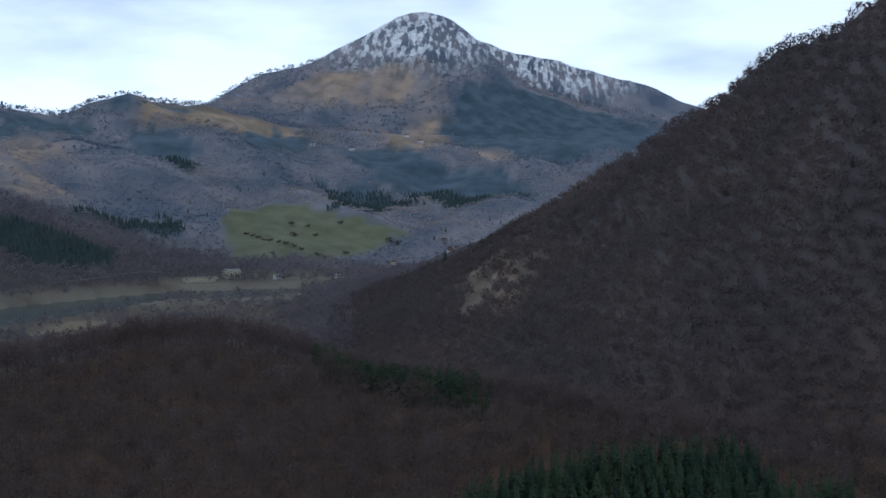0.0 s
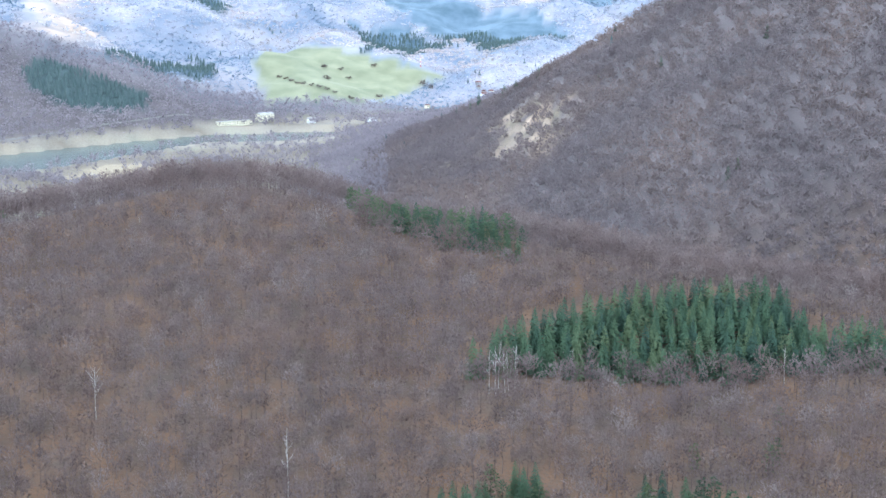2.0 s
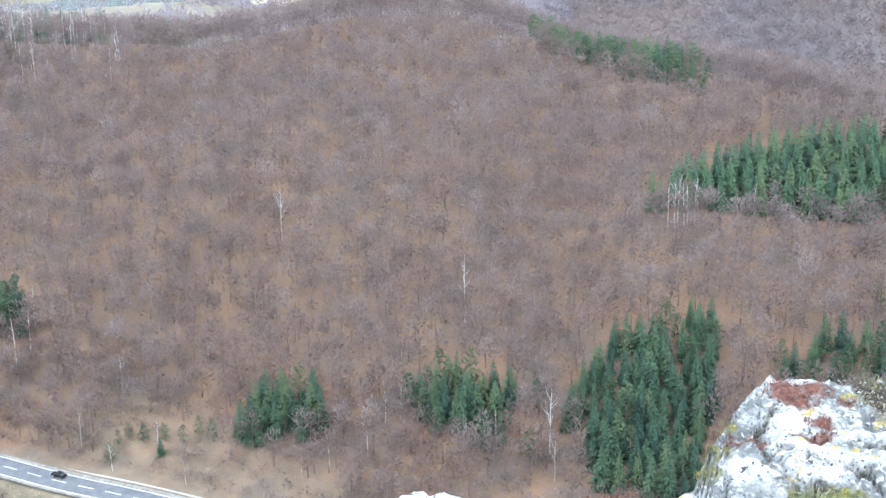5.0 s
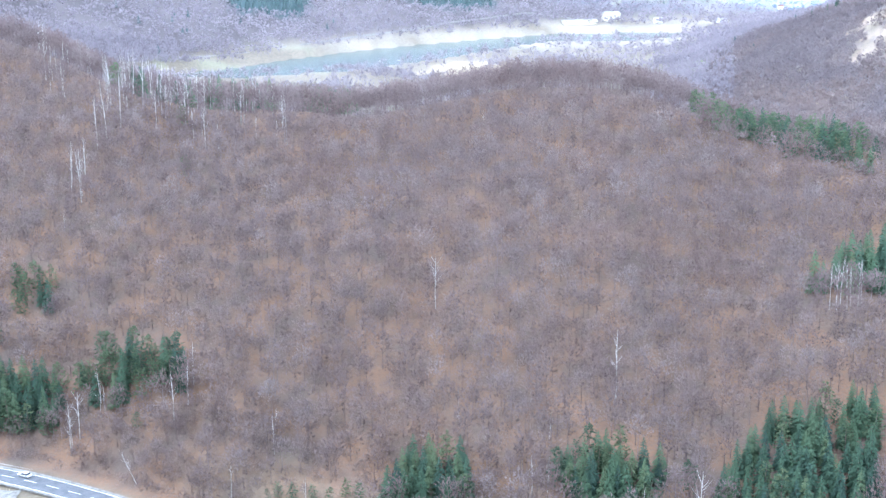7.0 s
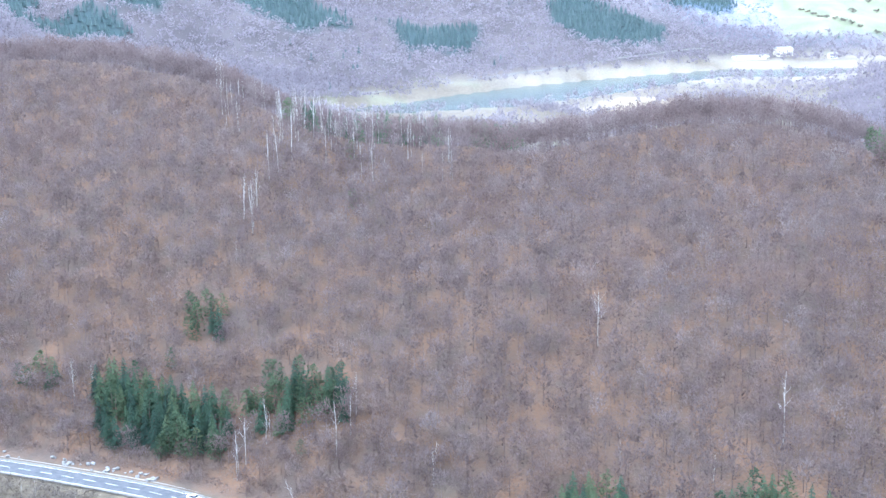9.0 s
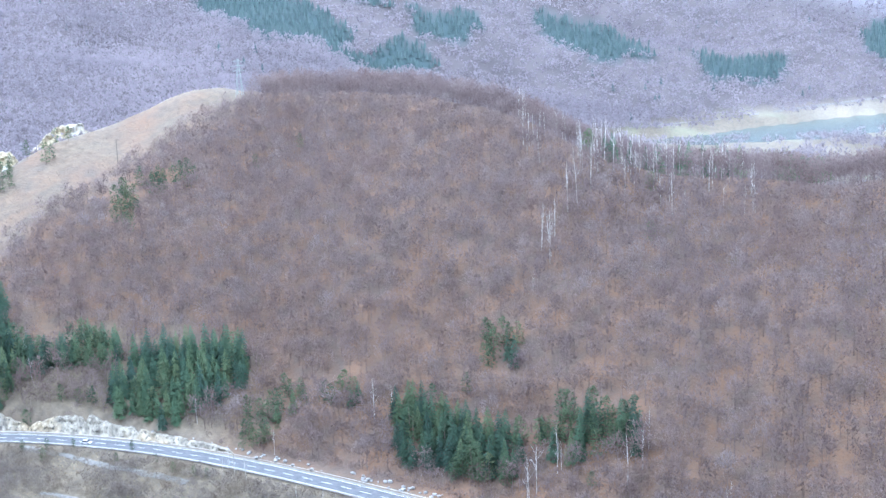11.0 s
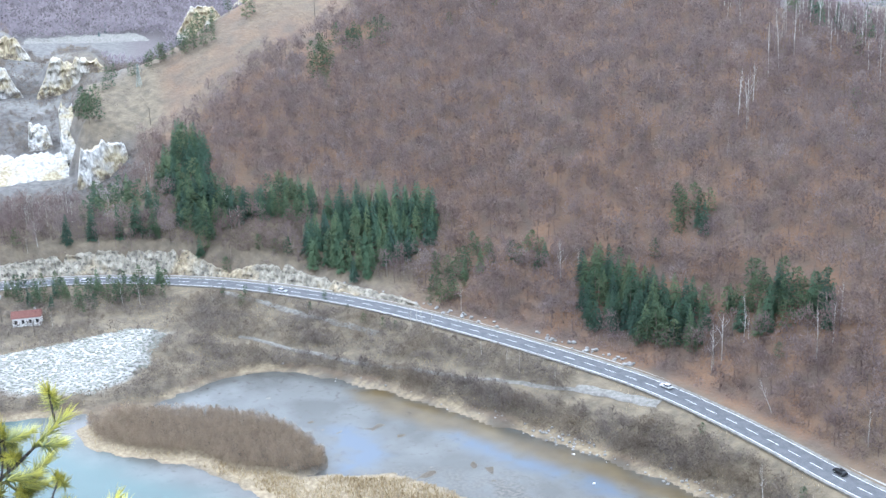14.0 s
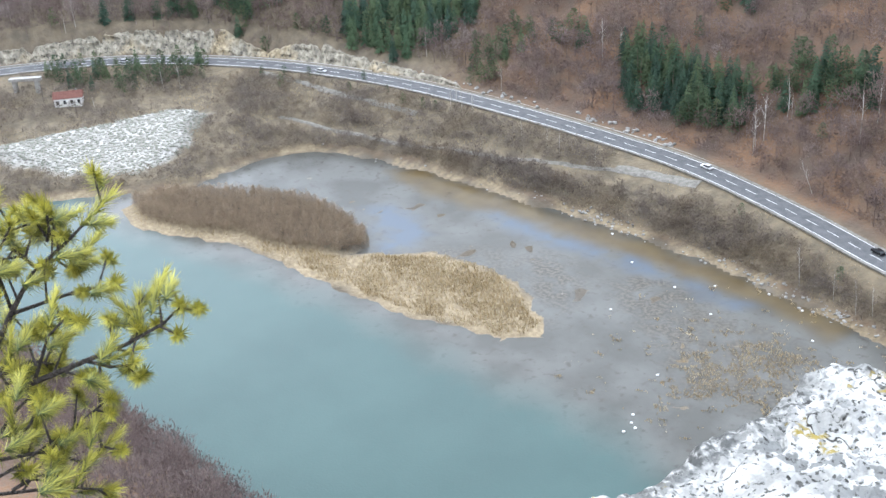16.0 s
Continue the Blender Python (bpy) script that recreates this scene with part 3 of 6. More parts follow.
# bare patches on the far slopes, sunlight painted into their ochre
SUNLIT_OCHRE = [[(-1023, 2989), (-934, 3043), (-837, 2872), (-817, 2560), (-846, 2466)], [(-167, 3507), (-115, 4110), (21, 4087), (-2, 3359), (-107, 3358)], [(-556, 4154), (-429, 4354), (-19, 4279), (-3, 4191), (-279, 4150)],
         [(79, 3495), (164, 3540), (191, 3290), (113, 3270)], [(-876, 2557), (-790, 2569), (-703, 2511), (-750, 2346), (-805, 2345)]]
FAR_CONIFERS += HIGH_CONIFERS


def far_dark(x, y):
    """Metres inside the far conifer woods, with ragged edges."""
    return np.max([inside(x, y, c) for c in FAR_CONIFERS], axis=0) + (26 * ripple(x, y, 60, 3) + 16 * ripple(x, y, 22, 5)) * np.interp(np.hypot(x, y), (1500, 3000), (0.35, 1.0)) + 4


MEADOW = [(-433, 2748), (-330, 2781), (-181, 2690), (-72, 2649), (-146, 2528), (-234, 2427), (-381, 2358), (-438, 2540)]
FIELD = [(-178, 1500), (-138, 1590), (-118, 1570), (-126, 1335)]
CLEARINGS = ([(-776, 3335), (-612, 3475), (-396, 3570), (-397, 3449), (-605, 3272), (-745, 3260)], [(-157, 3468), (11, 4096), (26, 3688), (-123, 3358)],
             [(20, 1218), (50, 1211), (72, 1068), (56, 1020), (41, 1058), (21, 1061)], [(-50, 1104), (-26, 1104), (-26, 1088), (-46, 1090)], [(6, 966), (26, 960), (24, 946), (8, 950)])
QUARRY = [(-700, 300), (-640, 300), (-640, 345), (-690, 370), (-720, 390), (-900, 480), (-960, 420), (-850, 330)]
wob = 6 * ripple(gx, gy, 12, 3) + 3 * ripple(gx, gy, 4, 1)
clear = np.max([soft(inside(gx, gy, c) + wob * 3, 20) for c in CLEARINGS], axis=0) * soft(ripple(gx, gy, 14, 6) + 0.35, 0.5)
verge = soft(gd - shore_g - 3, 4) * soft(road_g + 9 - gd, 4)
far_floor = soft(gd - 1100, 100) * soft(16 - gz, 8)
zones = {
    "grass": np.max([verge, soft(gd - road_g - 8, 4) * soft(road_g + 30 - gd + 2 * wob, 16) * soft(ga - 14, 4) * soft(28 - ga, 4) * 0.5, soft(gd - road_g - 12, 4) * soft(road_g + 62 - gd + 2 * wob, 24) * soft(ga - 47, 5) * 0.95, far_floor * 0.9, clear, bench(ga, gd, 0)[0], soft(bald(ga, gd) + wob, 8) * soft(930 - gd, 20) * (0.5 + 0.35 * ripple(gx, gy, 20, 4))], axis=0),
    "meadow": np.maximum(np.maximum(soft(inside(gx, gy, MEADOW) + wob * 2, 12), soft(inside(gx, gy, FIELD) + wob * 2, 8)), far_floor * 0.5 * soft(ripple(gx, gy, 60, 4) - 0.5, 0.2)),
    # the far floor's share is painted sunlight, the rest pale stone
    "pale": np.max([far_floor * soft(gd - 1850, 60) * soft(ripple(gx, gy, 45, 3) + 0.4, 0.8) * 0.3, soft(gd - road_g - 10, 2) * soft(road_g + 17 - gd, 4) * soft(ga - 48 + 0.5 * wob, 3) * 0.08, soft(inside(gx, gy, SCREE) + 0.5 * wob, 3), soft(inside(gx, gy, QUARRY) + wob * 2, 6) * soft(ripple(gx, gy, 22, 3) + 0.5 * ripple(gx, gy, 8, 5) - 0.2, 0.3) * 0.3], axis=0),
    "snow": np.maximum(soft(gd - 3950, 200) * soft(4560 - gd, 60) * soft(gz - np.interp(ga, (-4, -1.5, 1, 4, 6), (760, 600, 560, 590, 650)) + 6 * wob, 160) * soft(ga + 3.2, 2) * soft(6.2 - ga, 2.5), soft(gd - 4640, 60) * soft(gz - np.interp(ga, (-10, -7, -4, -1), (560, 500, 520, 620)) + 5 * wob, 70) * soft(-1 - ga, 1) * soft(ga + 8.5, 5)),
    "mud": soft(1.2 - gz, 0.8) * soft(shore_g + 3 - gd, 5) * soft(700 - gd, 10),
    # far floor, high ridge strip and lit valley reeds: sunlight painted as straw colour
    "reed_and_sunlit": np.maximum(far_floor * soft(gd - 1850, 60) * (0.30 + 0.35 * ripple(gx, gy, 45, 3)), 0) + np.maximum(soft(gz + 0.1, 0.3) * soft(1.1 + 0.12 * wob - gz, 0.6) * soft(gd - shore_g + 7, 2) * soft(shore_g + 8 - gd, 3) * soft(ga - 20, 2) * soft(ripple(gx, gy, 13, 2) + 0.5 * ripple(gx, gy, 5, 4) + 0.35, 0.6) * 0.95, np.maximum(soft(gd - line(ga, HIGH_D) + 260 + 14 * wob, 120) * soft(line(ga, HIGH_D) - 10 - gd, 60) * soft(ga - 5.5, 2) * soft(13.3 - ga, 1) * 0.8, np.maximum(far_floor * soft(inside(gx, gy, [(-470, 1440), (-470, 1600), (-340, 1600), (-330, 1400)]) + wob * 3, 20), np.maximum(soft(inside(gx, gy, SPIT) + wob * 0.4 + 1, 3), soft(inside(gx, gy, TUSSOCKS) + 8, 8) * 0.3)))),
    "rubble": soft(ga - 59.6, 1) * soft(gd - 605 + wob, 20) * soft(1150 - gd, 100),
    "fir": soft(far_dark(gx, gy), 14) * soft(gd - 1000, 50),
    "ochre": np.clip(np.max([soft(inside(gx, gy, c) + 16 * ripple(gx, gy, 40, 2) + 8 * ripple(gx, gy, 13, 4), 60) for c in SUNLIT_OCHRE + list(CLEARINGS)], axis=0) * (0.75 + 0.5 * ripple(gx, gy, 55, 1)), 0, 0.95) * np.where(gd < 1500, soft(ripple(gx, gy, 9, 5) + 0.1, 0.5), 1),
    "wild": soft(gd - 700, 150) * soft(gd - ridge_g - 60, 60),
    # where distance haze is painted on the ground
    "haze_tint": soft(gd - 2450, 300),
}
rows_n, cols_n = ga.shape
idx = np.arange(rows_n * cols_n).reshape(rows_n, cols_n)
quads = np.stack([idx[:-1, :-1], idx[1:, :-1], idx[1:, 1:], idx[:-1, 1:]], -1).reshape(-1, 4)[:, ::-1]
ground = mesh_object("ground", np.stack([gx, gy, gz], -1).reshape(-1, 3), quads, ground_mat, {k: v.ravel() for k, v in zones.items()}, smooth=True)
tagged(ground, "wooded hills, lake shore and valley floor in early spring", "ground", kind="structure")

# lake: one sheet of water at height 0
wa, wd = np.meshgrid(steps((-60, 25, 2), (25, 66, 0.35), (66, 100.5, 1.5)), np.concatenate([steps((150, 290, 6)), steps((290, 410, 1.5)), steps((410, 460, 3)), np.geomspace(460, 3000, 30)]))
wx, wy = -np.sin(np.radians(wa)) * wd, np.cos(np.radians(wa)) * wd
r_n, c_n = wa.shape
wi = np.arange(r_n * c_n).reshape(r_n, c_n)
wq = np.stack([wi[:-1, :-1], wi[1:, :-1], wi[1:, 1:], wi[:-1, 1:]], -1).reshape(-1, 4)[:, ::-1]
SILTED = [(-420, 185), (-372, 172), (-333, 180), (-276, 189), (-240, 191), (-212, 191), (-187, 194), (-160, 195), (-140, 188), (-100, 200), (-60, 262),
          (-148, 290), (-193, 298), (-257, 295), (-332, 290), (-380, 275), (-400, 240)]
# brown band along the bank where the hill's reflection is painted
HILL_REFLECTION = [(-329, 266), (-319, 275), (-297, 275), (-272, 275), (-247, 277), (-221, 279), (-190, 279), (-150, 274), (-152, 266), (-198, 270), (-219, 269), (-247, 267), (-279, 264), (-302, 260), (-319, 260)]
# outlines of the blue sky reflection painted on the shallows
SKY_STREAKS = ([(-309, 239), (-304, 247), (-291, 246), (-278, 238), (-276, 229), (-281, 220), (-294, 229)],
         [(-282, 265), (-264, 267), (-239, 269), (-222, 271), (-195, 270), (-178, 268), (-180, 263), (-205, 264), (-229, 260), (-255, 258), (-273, 258)])
WEEDS = ([(-271, 228), (-252, 237), (-235, 235), (-215, 224), (-215, 235), (-219, 249), (-238, 252), (-259, 245)],
         [(-220, 253), (-204, 263), (-179, 259), (-149, 254), (-140, 230), (-161, 221), (-187, 235), (-206, 243)])
# past 1000 m the water takes three tenths of the greyer shallows colour
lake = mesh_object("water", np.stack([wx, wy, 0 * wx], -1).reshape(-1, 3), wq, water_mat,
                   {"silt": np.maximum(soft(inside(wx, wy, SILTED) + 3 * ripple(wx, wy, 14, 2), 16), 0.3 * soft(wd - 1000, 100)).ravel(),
                    "hill_reflection": soft(inside(wx, wy, HILL_REFLECTION) + 2.5 * ripple(wx, wy, 13, 4) + ripple(wx, wy, 5, 2), 6).ravel(),
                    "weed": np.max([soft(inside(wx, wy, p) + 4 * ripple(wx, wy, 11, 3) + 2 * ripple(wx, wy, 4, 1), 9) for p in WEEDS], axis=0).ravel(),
                    # mask of the painted sky reflection
                    "clear": np.max([soft(inside(wx, wy, p) + 2.5 * ripple(wx, wy, 9, 2) + 1.5 * ripple(wx, wy, 4, 6), 7) for p in SKY_STREAKS], axis=0).ravel()}, smooth=True)
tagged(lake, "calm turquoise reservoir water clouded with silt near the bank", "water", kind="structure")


# ---- woods ----
rng = np.random.default_rng(7)


def scatter(spacing, az0, az1, d0, d1):
    """Jittered places in a sector of the plan."""
    reach = d1 + spacing
    n = int(2 * reach / spacing)
    u = (np.arange(n) - n / 2) * spacing
    x, y = np.meshgrid(u, u)
    x, y = x.ravel() + rng.uniform(-0.45, 0.45, n * n) * spacing, y.ravel() + rng.uniform(-0.45, 0.45, n * n) * spacing
    a, d = bearing(x, y), np.hypot(x, y)
    keep = (a > az0) & (a < az1) & (d > d0) & (d < d1)
    return x[keep], y[keep]


def bare_wood(name, x, y, height, spread, twigs, width, mat, tone, bottom=0.35, trunk=0.16, stroke=1.0, drift=0.0):
    """Leafless trees: a thin trunk each and a rounded crown of many fine twigs."""
    n = len(x)
    z = land(x, y)
    h = height * rng.uniform(0.75, 1.25, n)
    w = spread * rng.uniform(0.75, 1.25, n)
    # twigs: short shoots, mostly in the outer shell of a rounded crown
    t = rng.uniform(0, 2 * np.pi, (n, twigs))
    cz = rng.uniform(-0.75, 1, (n, twigs))
    shell = rng.uniform(0.12, 1, (n, twigs)) ** 0.45 * (1 + 0.16 * np.sin(3 * t + rng.uniform(0, 6, (n, 1))))
    r = np.sqrt(1 - cz * cz) * shell
    deep = h[:, None] * (0.93 - bottom) / 2
    px, py = x[:, None] + r * np.cos(t) * w[:, None], y[:, None] + r * np.sin(t) * w[:, None]
    pz = z[:, None] + h[:, None] * bottom + deep * (1 + cz * shell)
    length = h[:, None] * rng.uniform(0.04, 0.10, (n, twigs)) * stroke
    out = 0.15 + 0.9 * r * rng.uniform(0.3, 1.2, (n, twigs))
    q = t + rng.normal(0, 0.7, (n, twigs))
    tx, ty, tz = px + out * np.cos(q) * length, py + out * np.sin(q) * length, pz + length * (0.9 - 0.5 * r)
    s = t + rng.uniform(0.8, 2.3, (n, twigs))
    ww = width * rng.uniform(0.6, 1.4, (n, twigs)) / 2
    a = np.stack([px - np.cos(s) * ww, py - np.sin(s) * ww, pz], -1)
    b = np.stack([px + np.cos(s) * ww, py + np.sin(s) * ww, pz - length * 0.15], -1)
    c = np.stack([tx, ty, tz], -1)
    verts = np.stack([a, b, c], 2).reshape(-1, 3)
    tones = np.repeat(np.clip(tone + (drift * ripple(x, y, 130, 3) + 0.5 * drift * ripple(x, y, 41, 1))[:, None] + rng.normal(0, 0.1 if drift else 0.19, n)[:, None] + rng.normal(0, 0.05, (n, twigs)), 0, 1).ravel(), 3)
    # trunks: two crossed slender wedges
    q = rng.uniform(0, np.pi, n)
    tr = []
    for turn in (0, np.pi / 2):
        cx, cy = np.cos(q + turn) * trunk, np.sin(q + turn) * trunk
        tr.append(np.stack([np.stack([x - cx, y - cy, z - 0.5], -1), np.stack([x + cx, y + cy, z - 0.5], -1), np.stack([x, y, z + h * 0.75], -1)], 1))
    tv = np.concatenate(tr).reshape(-1, 3)
    verts = np.concatenate([verts, tv])
    tones = np.concatenate([tones, np.repeat(np.tile(rng.uniform(0, 0.95, n), 2), 3)])
    return mesh_object(name, verts, np.arange(len(verts)).reshape(-1, 3), mat, {"tone": tones})


STANDS = {  # outline, spacing, height, kind, share of that kind
    "far_block": ([(2, 394), (26, 423), (40, 425), (58, 434), (76, 441), (105, 448), (107, 431), (113, 419), (132, 412), (136, 402), (113, 404), (82, 398), (63, 395), (34, 392), (14, 392), (-2, 390)], 4.3, 12, "spruce", 0.95),
    "gully": ([(-21, 308), (-14, 323), (-9, 333), (1, 334), (7, 339), (18, 342), (19, 327), (17, 316), (13, 299), (12, 285), (-10, 287), (-14, 303)], 3.7, 10.5, "spruce", 0.92),
    "clump_a": ([(-106, 318), (-98, 319), (-89, 316), (-87, 308), (-97, 309), (-110, 309)], 3.2, 11, "spruce", 0.95),
    "clump_b": ([(-63, 315), (-57, 319), (-46, 318), (-37, 314), (-36, 302), (-47, 303), (-57, 307), (-62, 309)], 3.3, 10.5, "spruce", 0.7),
    "clump_c": ([(35, 328), (45, 336), (59, 337), (72, 334), (73, 328), (56, 323), (35, 319)], 4.2, 10, "pine", 0.6),
    "crest": ([(-50, 500), (-19, 484), (16, 460), (18, 470), (-12, 500), (-48, 514)], 4.4, 11, "pine", 0.65),
    "verge_a": ([(-147, 306), (-117, 309), (-117, 314), (-147, 312)], 5.0, 7, "pine", 0.8),
    "bend_a": ([(-515, 314), (-528, 335), (-505, 332), (-483, 315), (-493, 306), (-508, 306)], 4.4, 13, "spruce", 0.85),
    "bend_slope": ([(-493, 307), (-482, 320), (-455, 322), (-455, 316), (-466, 305), (-458, 296), (-462, 294), (-482, 299)], 3.6, 11, "pine", 0.5),
    "bend_b": ([(-421, 322), (-423, 340), (-405, 350), (-385, 361), (-365, 345), (-382, 329), (-385, 322), (-409, 315)], 4.2, 12.5, "spruce", 0.85),
    "bend_c": ([(-458, 324), (-454, 335), (-439, 341), (-429, 332), (-438, 324), (-458, 318)], 3.6, 11, "pine", 0.5),
    "mid": ([(-357, 337), (-351, 348), (-335, 353), (-334, 349), (-340, 341), (-338, 330), (-348, 325)], 4.4, 9, "pine", 0.8),
    "mid_upper": ([(-326, 356), (-310, 357), (-310, 351), (-328, 349)], 4.2, 9, "pine", 0.8),
    "corner": ([(-292, 348), (-283, 355), (-270, 350), (-251, 345), (-234, 344), (-231, 337), (-253, 333), (-280, 337)], 3.7, 12, "spruce", 0.8),
    "corner_pines": ([(-230, 343), (-222, 352), (-205, 353), (-189, 350), (-190, 342), (-212, 340)], 3.6, 11.5, "pine", 0.6),
    "pair": ([(-268, 366), (-262, 374), (-250, 372), (-250, 365)], 3.8, 11, "pine", 0.8),
    "upper": ([(-520, 409), (-508, 416), (-493, 402), (-485, 389), (-494, 386)], 5.6, 11, "pine", 1.0),
    "upper_beside": ([(-501, 418), (-490, 432), (-480, 428), (-481, 420), (-495, 413)], 5.0, 11, "pine", 1.0),
    "cutting": ([(-525, 275), (-491, 292), (-499, 301), (-543, 293)], 5.5, 11, "pine", 0.9),
    "below_road": ([(-497, 218), (-462, 232), (-446, 264), (-460, 275), (-502, 228)], 6.0, 9, "pine", 0.8),
    "crest_pines": ([(-208, 500), (-190, 508), (-196, 520), (-214, 512)], 4.6, 11, "pine", 1.0),
    "crest_spruce": ([(-290, 470), (-225, 495), (-222, 507), (-290, 485)], 8.0, 14, "spruce", 0.9),
}


def off_stands(x, y, margin=1.0):
    keep = np.ones(len(x), bool)
    for poly, *_ in STANDS.values():
        keep &= inside(x, y, poly) < -margin
    return keep


x, y = scatter(4.7, -22, 68, 290, 900)
a, d = bearing(x, y), np.hypot(x, y)
keep = (d > line(a, ROAD) + np.where((a > 15) & (a < 26), 25, 15)) & (d < line(a, RIDGE_D) + 70) & off_stands(x, y, 2.5) & (bald(a, d) < -2 + 5 * ripple(x, y, 14, 2)) & (inside(x, y, QUARRY) < 0) & ~((a > 59.4) & (d > 612))
# thinner in streaks down the lower slope, where the litter shows
keep &= rng.uniform(0, 1, len(x)) < np.clip(0.72 + 0.35 * ripple(a * 7, d * 0.35, 16, 2) + 0.2 * ripple(x, y, 26, 2) + (d - line(a, ROAD) - 30) / 100, 0.8, 1)
x, y = x[keep], y[keep]
print("hill trees", len(x))
tagged(bare_wood("bare_forest", x, y, 12.0, 3.6, 168, 0.38, twig_mat, 0.5, 0.30), "dense leafless beech and oak forest on the hillside", "forest", kind="stuff")

x, y = scatter(7.2, -22, 5, 560, 1420)
a, d = bearing(x, y), np.hypot(x, y)
keep = (d > line(a, BACK_D) - 90) & (d < line(a, SPUR_D) + 60) & ((inside(x, y, CLEARINGS[2]) < rng.uniform(-8, 5, len(x))) | (ripple(x, y, 14, 6) < -0.1))
x, y = x[keep], y[keep]
print("spur trees", len(x))
tagged(bare_wood("spur_forest", x, y, 9.0, 4.4, 46, 1.45, spur_twig_mat, 0.45, 0.02, stroke=2.8, drift=0.2), "leafless forest on the steep valley mountain", "forest", kind="stuff")

close_x, close_y = scatter(9.0, -4, 68, 800, 1750)
far_x, far_y = scatter(13.5, -10, 68, 1750, 3300)
x, y = np.concatenate([close_x, far_x]), np.concatenate([close_y, far_y])
a, d = bearing(x, y), np.hypot(x, y)
z = land(x, y)
keep = (d > line(a, RIDGE_D) + 75) & (z > 0.5) & (rng.uniform(0, 1, len(x)) < np.clip((z - 6 + 8 * ripple(x, y, 60, 3)) / 8, 0.12, 1)) & (inside(x, y, MEADOW) < -6)
keep &= ~((a < 4) & (d < line(a, SPUR_D) + 60)) & ~((a > 58) & (d > 860) & (d < 1115))
for c in CLEARINGS:
    keep &= inside(x, y, c) < 0
for c in SUNLIT_OCHRE:
    keep &= (inside(x, y, c) < -15) | (rng.uniform(0, 1, len(x)) < 0.3)
x, y = x[keep], y[keep]
dark = far_dark(x, y) > 0
print("far trees", len(x), dark.sum())
x, y = x[~dark], y[~dark]
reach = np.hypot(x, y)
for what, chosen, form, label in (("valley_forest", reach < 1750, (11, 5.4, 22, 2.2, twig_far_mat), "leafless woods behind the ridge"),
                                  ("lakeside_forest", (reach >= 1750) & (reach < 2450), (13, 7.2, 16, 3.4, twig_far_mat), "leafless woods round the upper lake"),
                                  ("far_forest", reach >= 2450, (9, 8.0, 12, 4.6, hazy_twig_mat), "far leafless woods across the valley slopes")):
    # drift bakes broad sunlit and cloud-shaded patches into the crown tones
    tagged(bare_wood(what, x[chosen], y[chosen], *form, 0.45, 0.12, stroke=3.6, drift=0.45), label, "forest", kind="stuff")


def cones(name, x, y, height, mat):
    """Far conifers: ragged cones of three stacked skirts."""
    n, z = len(x), land(x, y)
    h, q = height * rng.uniform(0.7, 1.3, n), rng.uniform(0, 6, n)
    vs, fs, k = [], [], 0
    for low, high, r in ((0.1, 0.6, 0.24), (0.35, 0.85, 0.17), (0.6, 1.0, 0.1)):
        ring = [np.stack([x + np.cos(q + i * 1.2566) * r * h, y + np.sin(q + i * 1.2566) * r * h, z + low * h], -1) for i in range(5)]
        tip = np.stack([x, y, z + high * h], -1)
        for i in range(5):
            vs.append(np.stack([ring[i], ring[(i + 1) % 5], tip], 1))
    v = np.concatenate(vs).reshape(-1, 3)
    return mesh_object(name, v, np.arange(len(v)).reshape(-1, 3), mat, {"tone": np.tile(np.repeat(rng.uniform(0, 1, n), 3), 15)})


cx, cy = scatter(8.0, -10, 68, 1100, 3100)
keep = ((far_dark(cx, cy) > 0) | (rng.uniform(0, 1, len(cx)) < 0.006 * (ripple(cx, cy, 120, 2) > 0))) & (land(cx, cy) > 14) & (inside(cx, cy, MEADOW) < 0) & ((np.hypot(cx, cy) < 3050))
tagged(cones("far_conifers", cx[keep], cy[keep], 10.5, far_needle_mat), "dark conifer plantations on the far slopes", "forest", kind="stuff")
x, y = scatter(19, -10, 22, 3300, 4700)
keep = (far_dark(x, y) < 0) & (np.max([inside(x, y, c) for c in SUNLIT_OCHRE + list(CLEARINGS[:2])], axis=0) < 0) & (land(x, y) < 600)
# drift also paints light and shade patches on the peak's woods
tagged(bare_wood("peak_forest", x[keep], y[keep], 13, 10, 10, 6.0, hazy_twig_mat, 0.4, 0.1, stroke=4.5, drift=0.3), "far leafless woods below the rocky peak", "forest", kind="stuff")


# ---- single trees ----
def blade(bm, base, tip, side):
    """A bent leaf of two triangles."""
    b, t, s = Vector(base), Vector(tip), Vector(side)
    m = b.lerp(t, 0.45)
    v = [bm.verts.new(p) for p in (b, m + s, t, m - s)]
    bm.faces.new((v[0], v[1], v[2]))
    bm.faces.new((v[0], v[2], v[3]))


def tube(bm, points, radii, sides=5):
    """A tapered limb along points."""
    rings = []
    for i, p in enumerate(points):
        p = Vector(p)
        ahead = Vector(points[min(i + 1, len(points) - 1)]) - Vector(points[max(i - 1, 0)])
        q = ahead.to_track_quat("Z", "Y")
        rings.append([bm.verts.new(p + q @ Vector((math.cos(k * 2 * math.pi / sides) * radii[i], math.sin(k * 2 * math.pi / sides) * radii[i], 0))) for k in range(sides)])
    for r0, r1 in zip(rings, rings[1:]):
        for k in range(sides):
            bm.faces.new((r0[k], r0[(k + 1) % sides], r1[(k + 1) % sides], r1[k]))
    bm.faces.new(rings[-1])


def beam(bm, a, b, w):
    """A straight square bar."""
    tube(bm, [a, b], [w * 0.7, w * 0.7], 4)


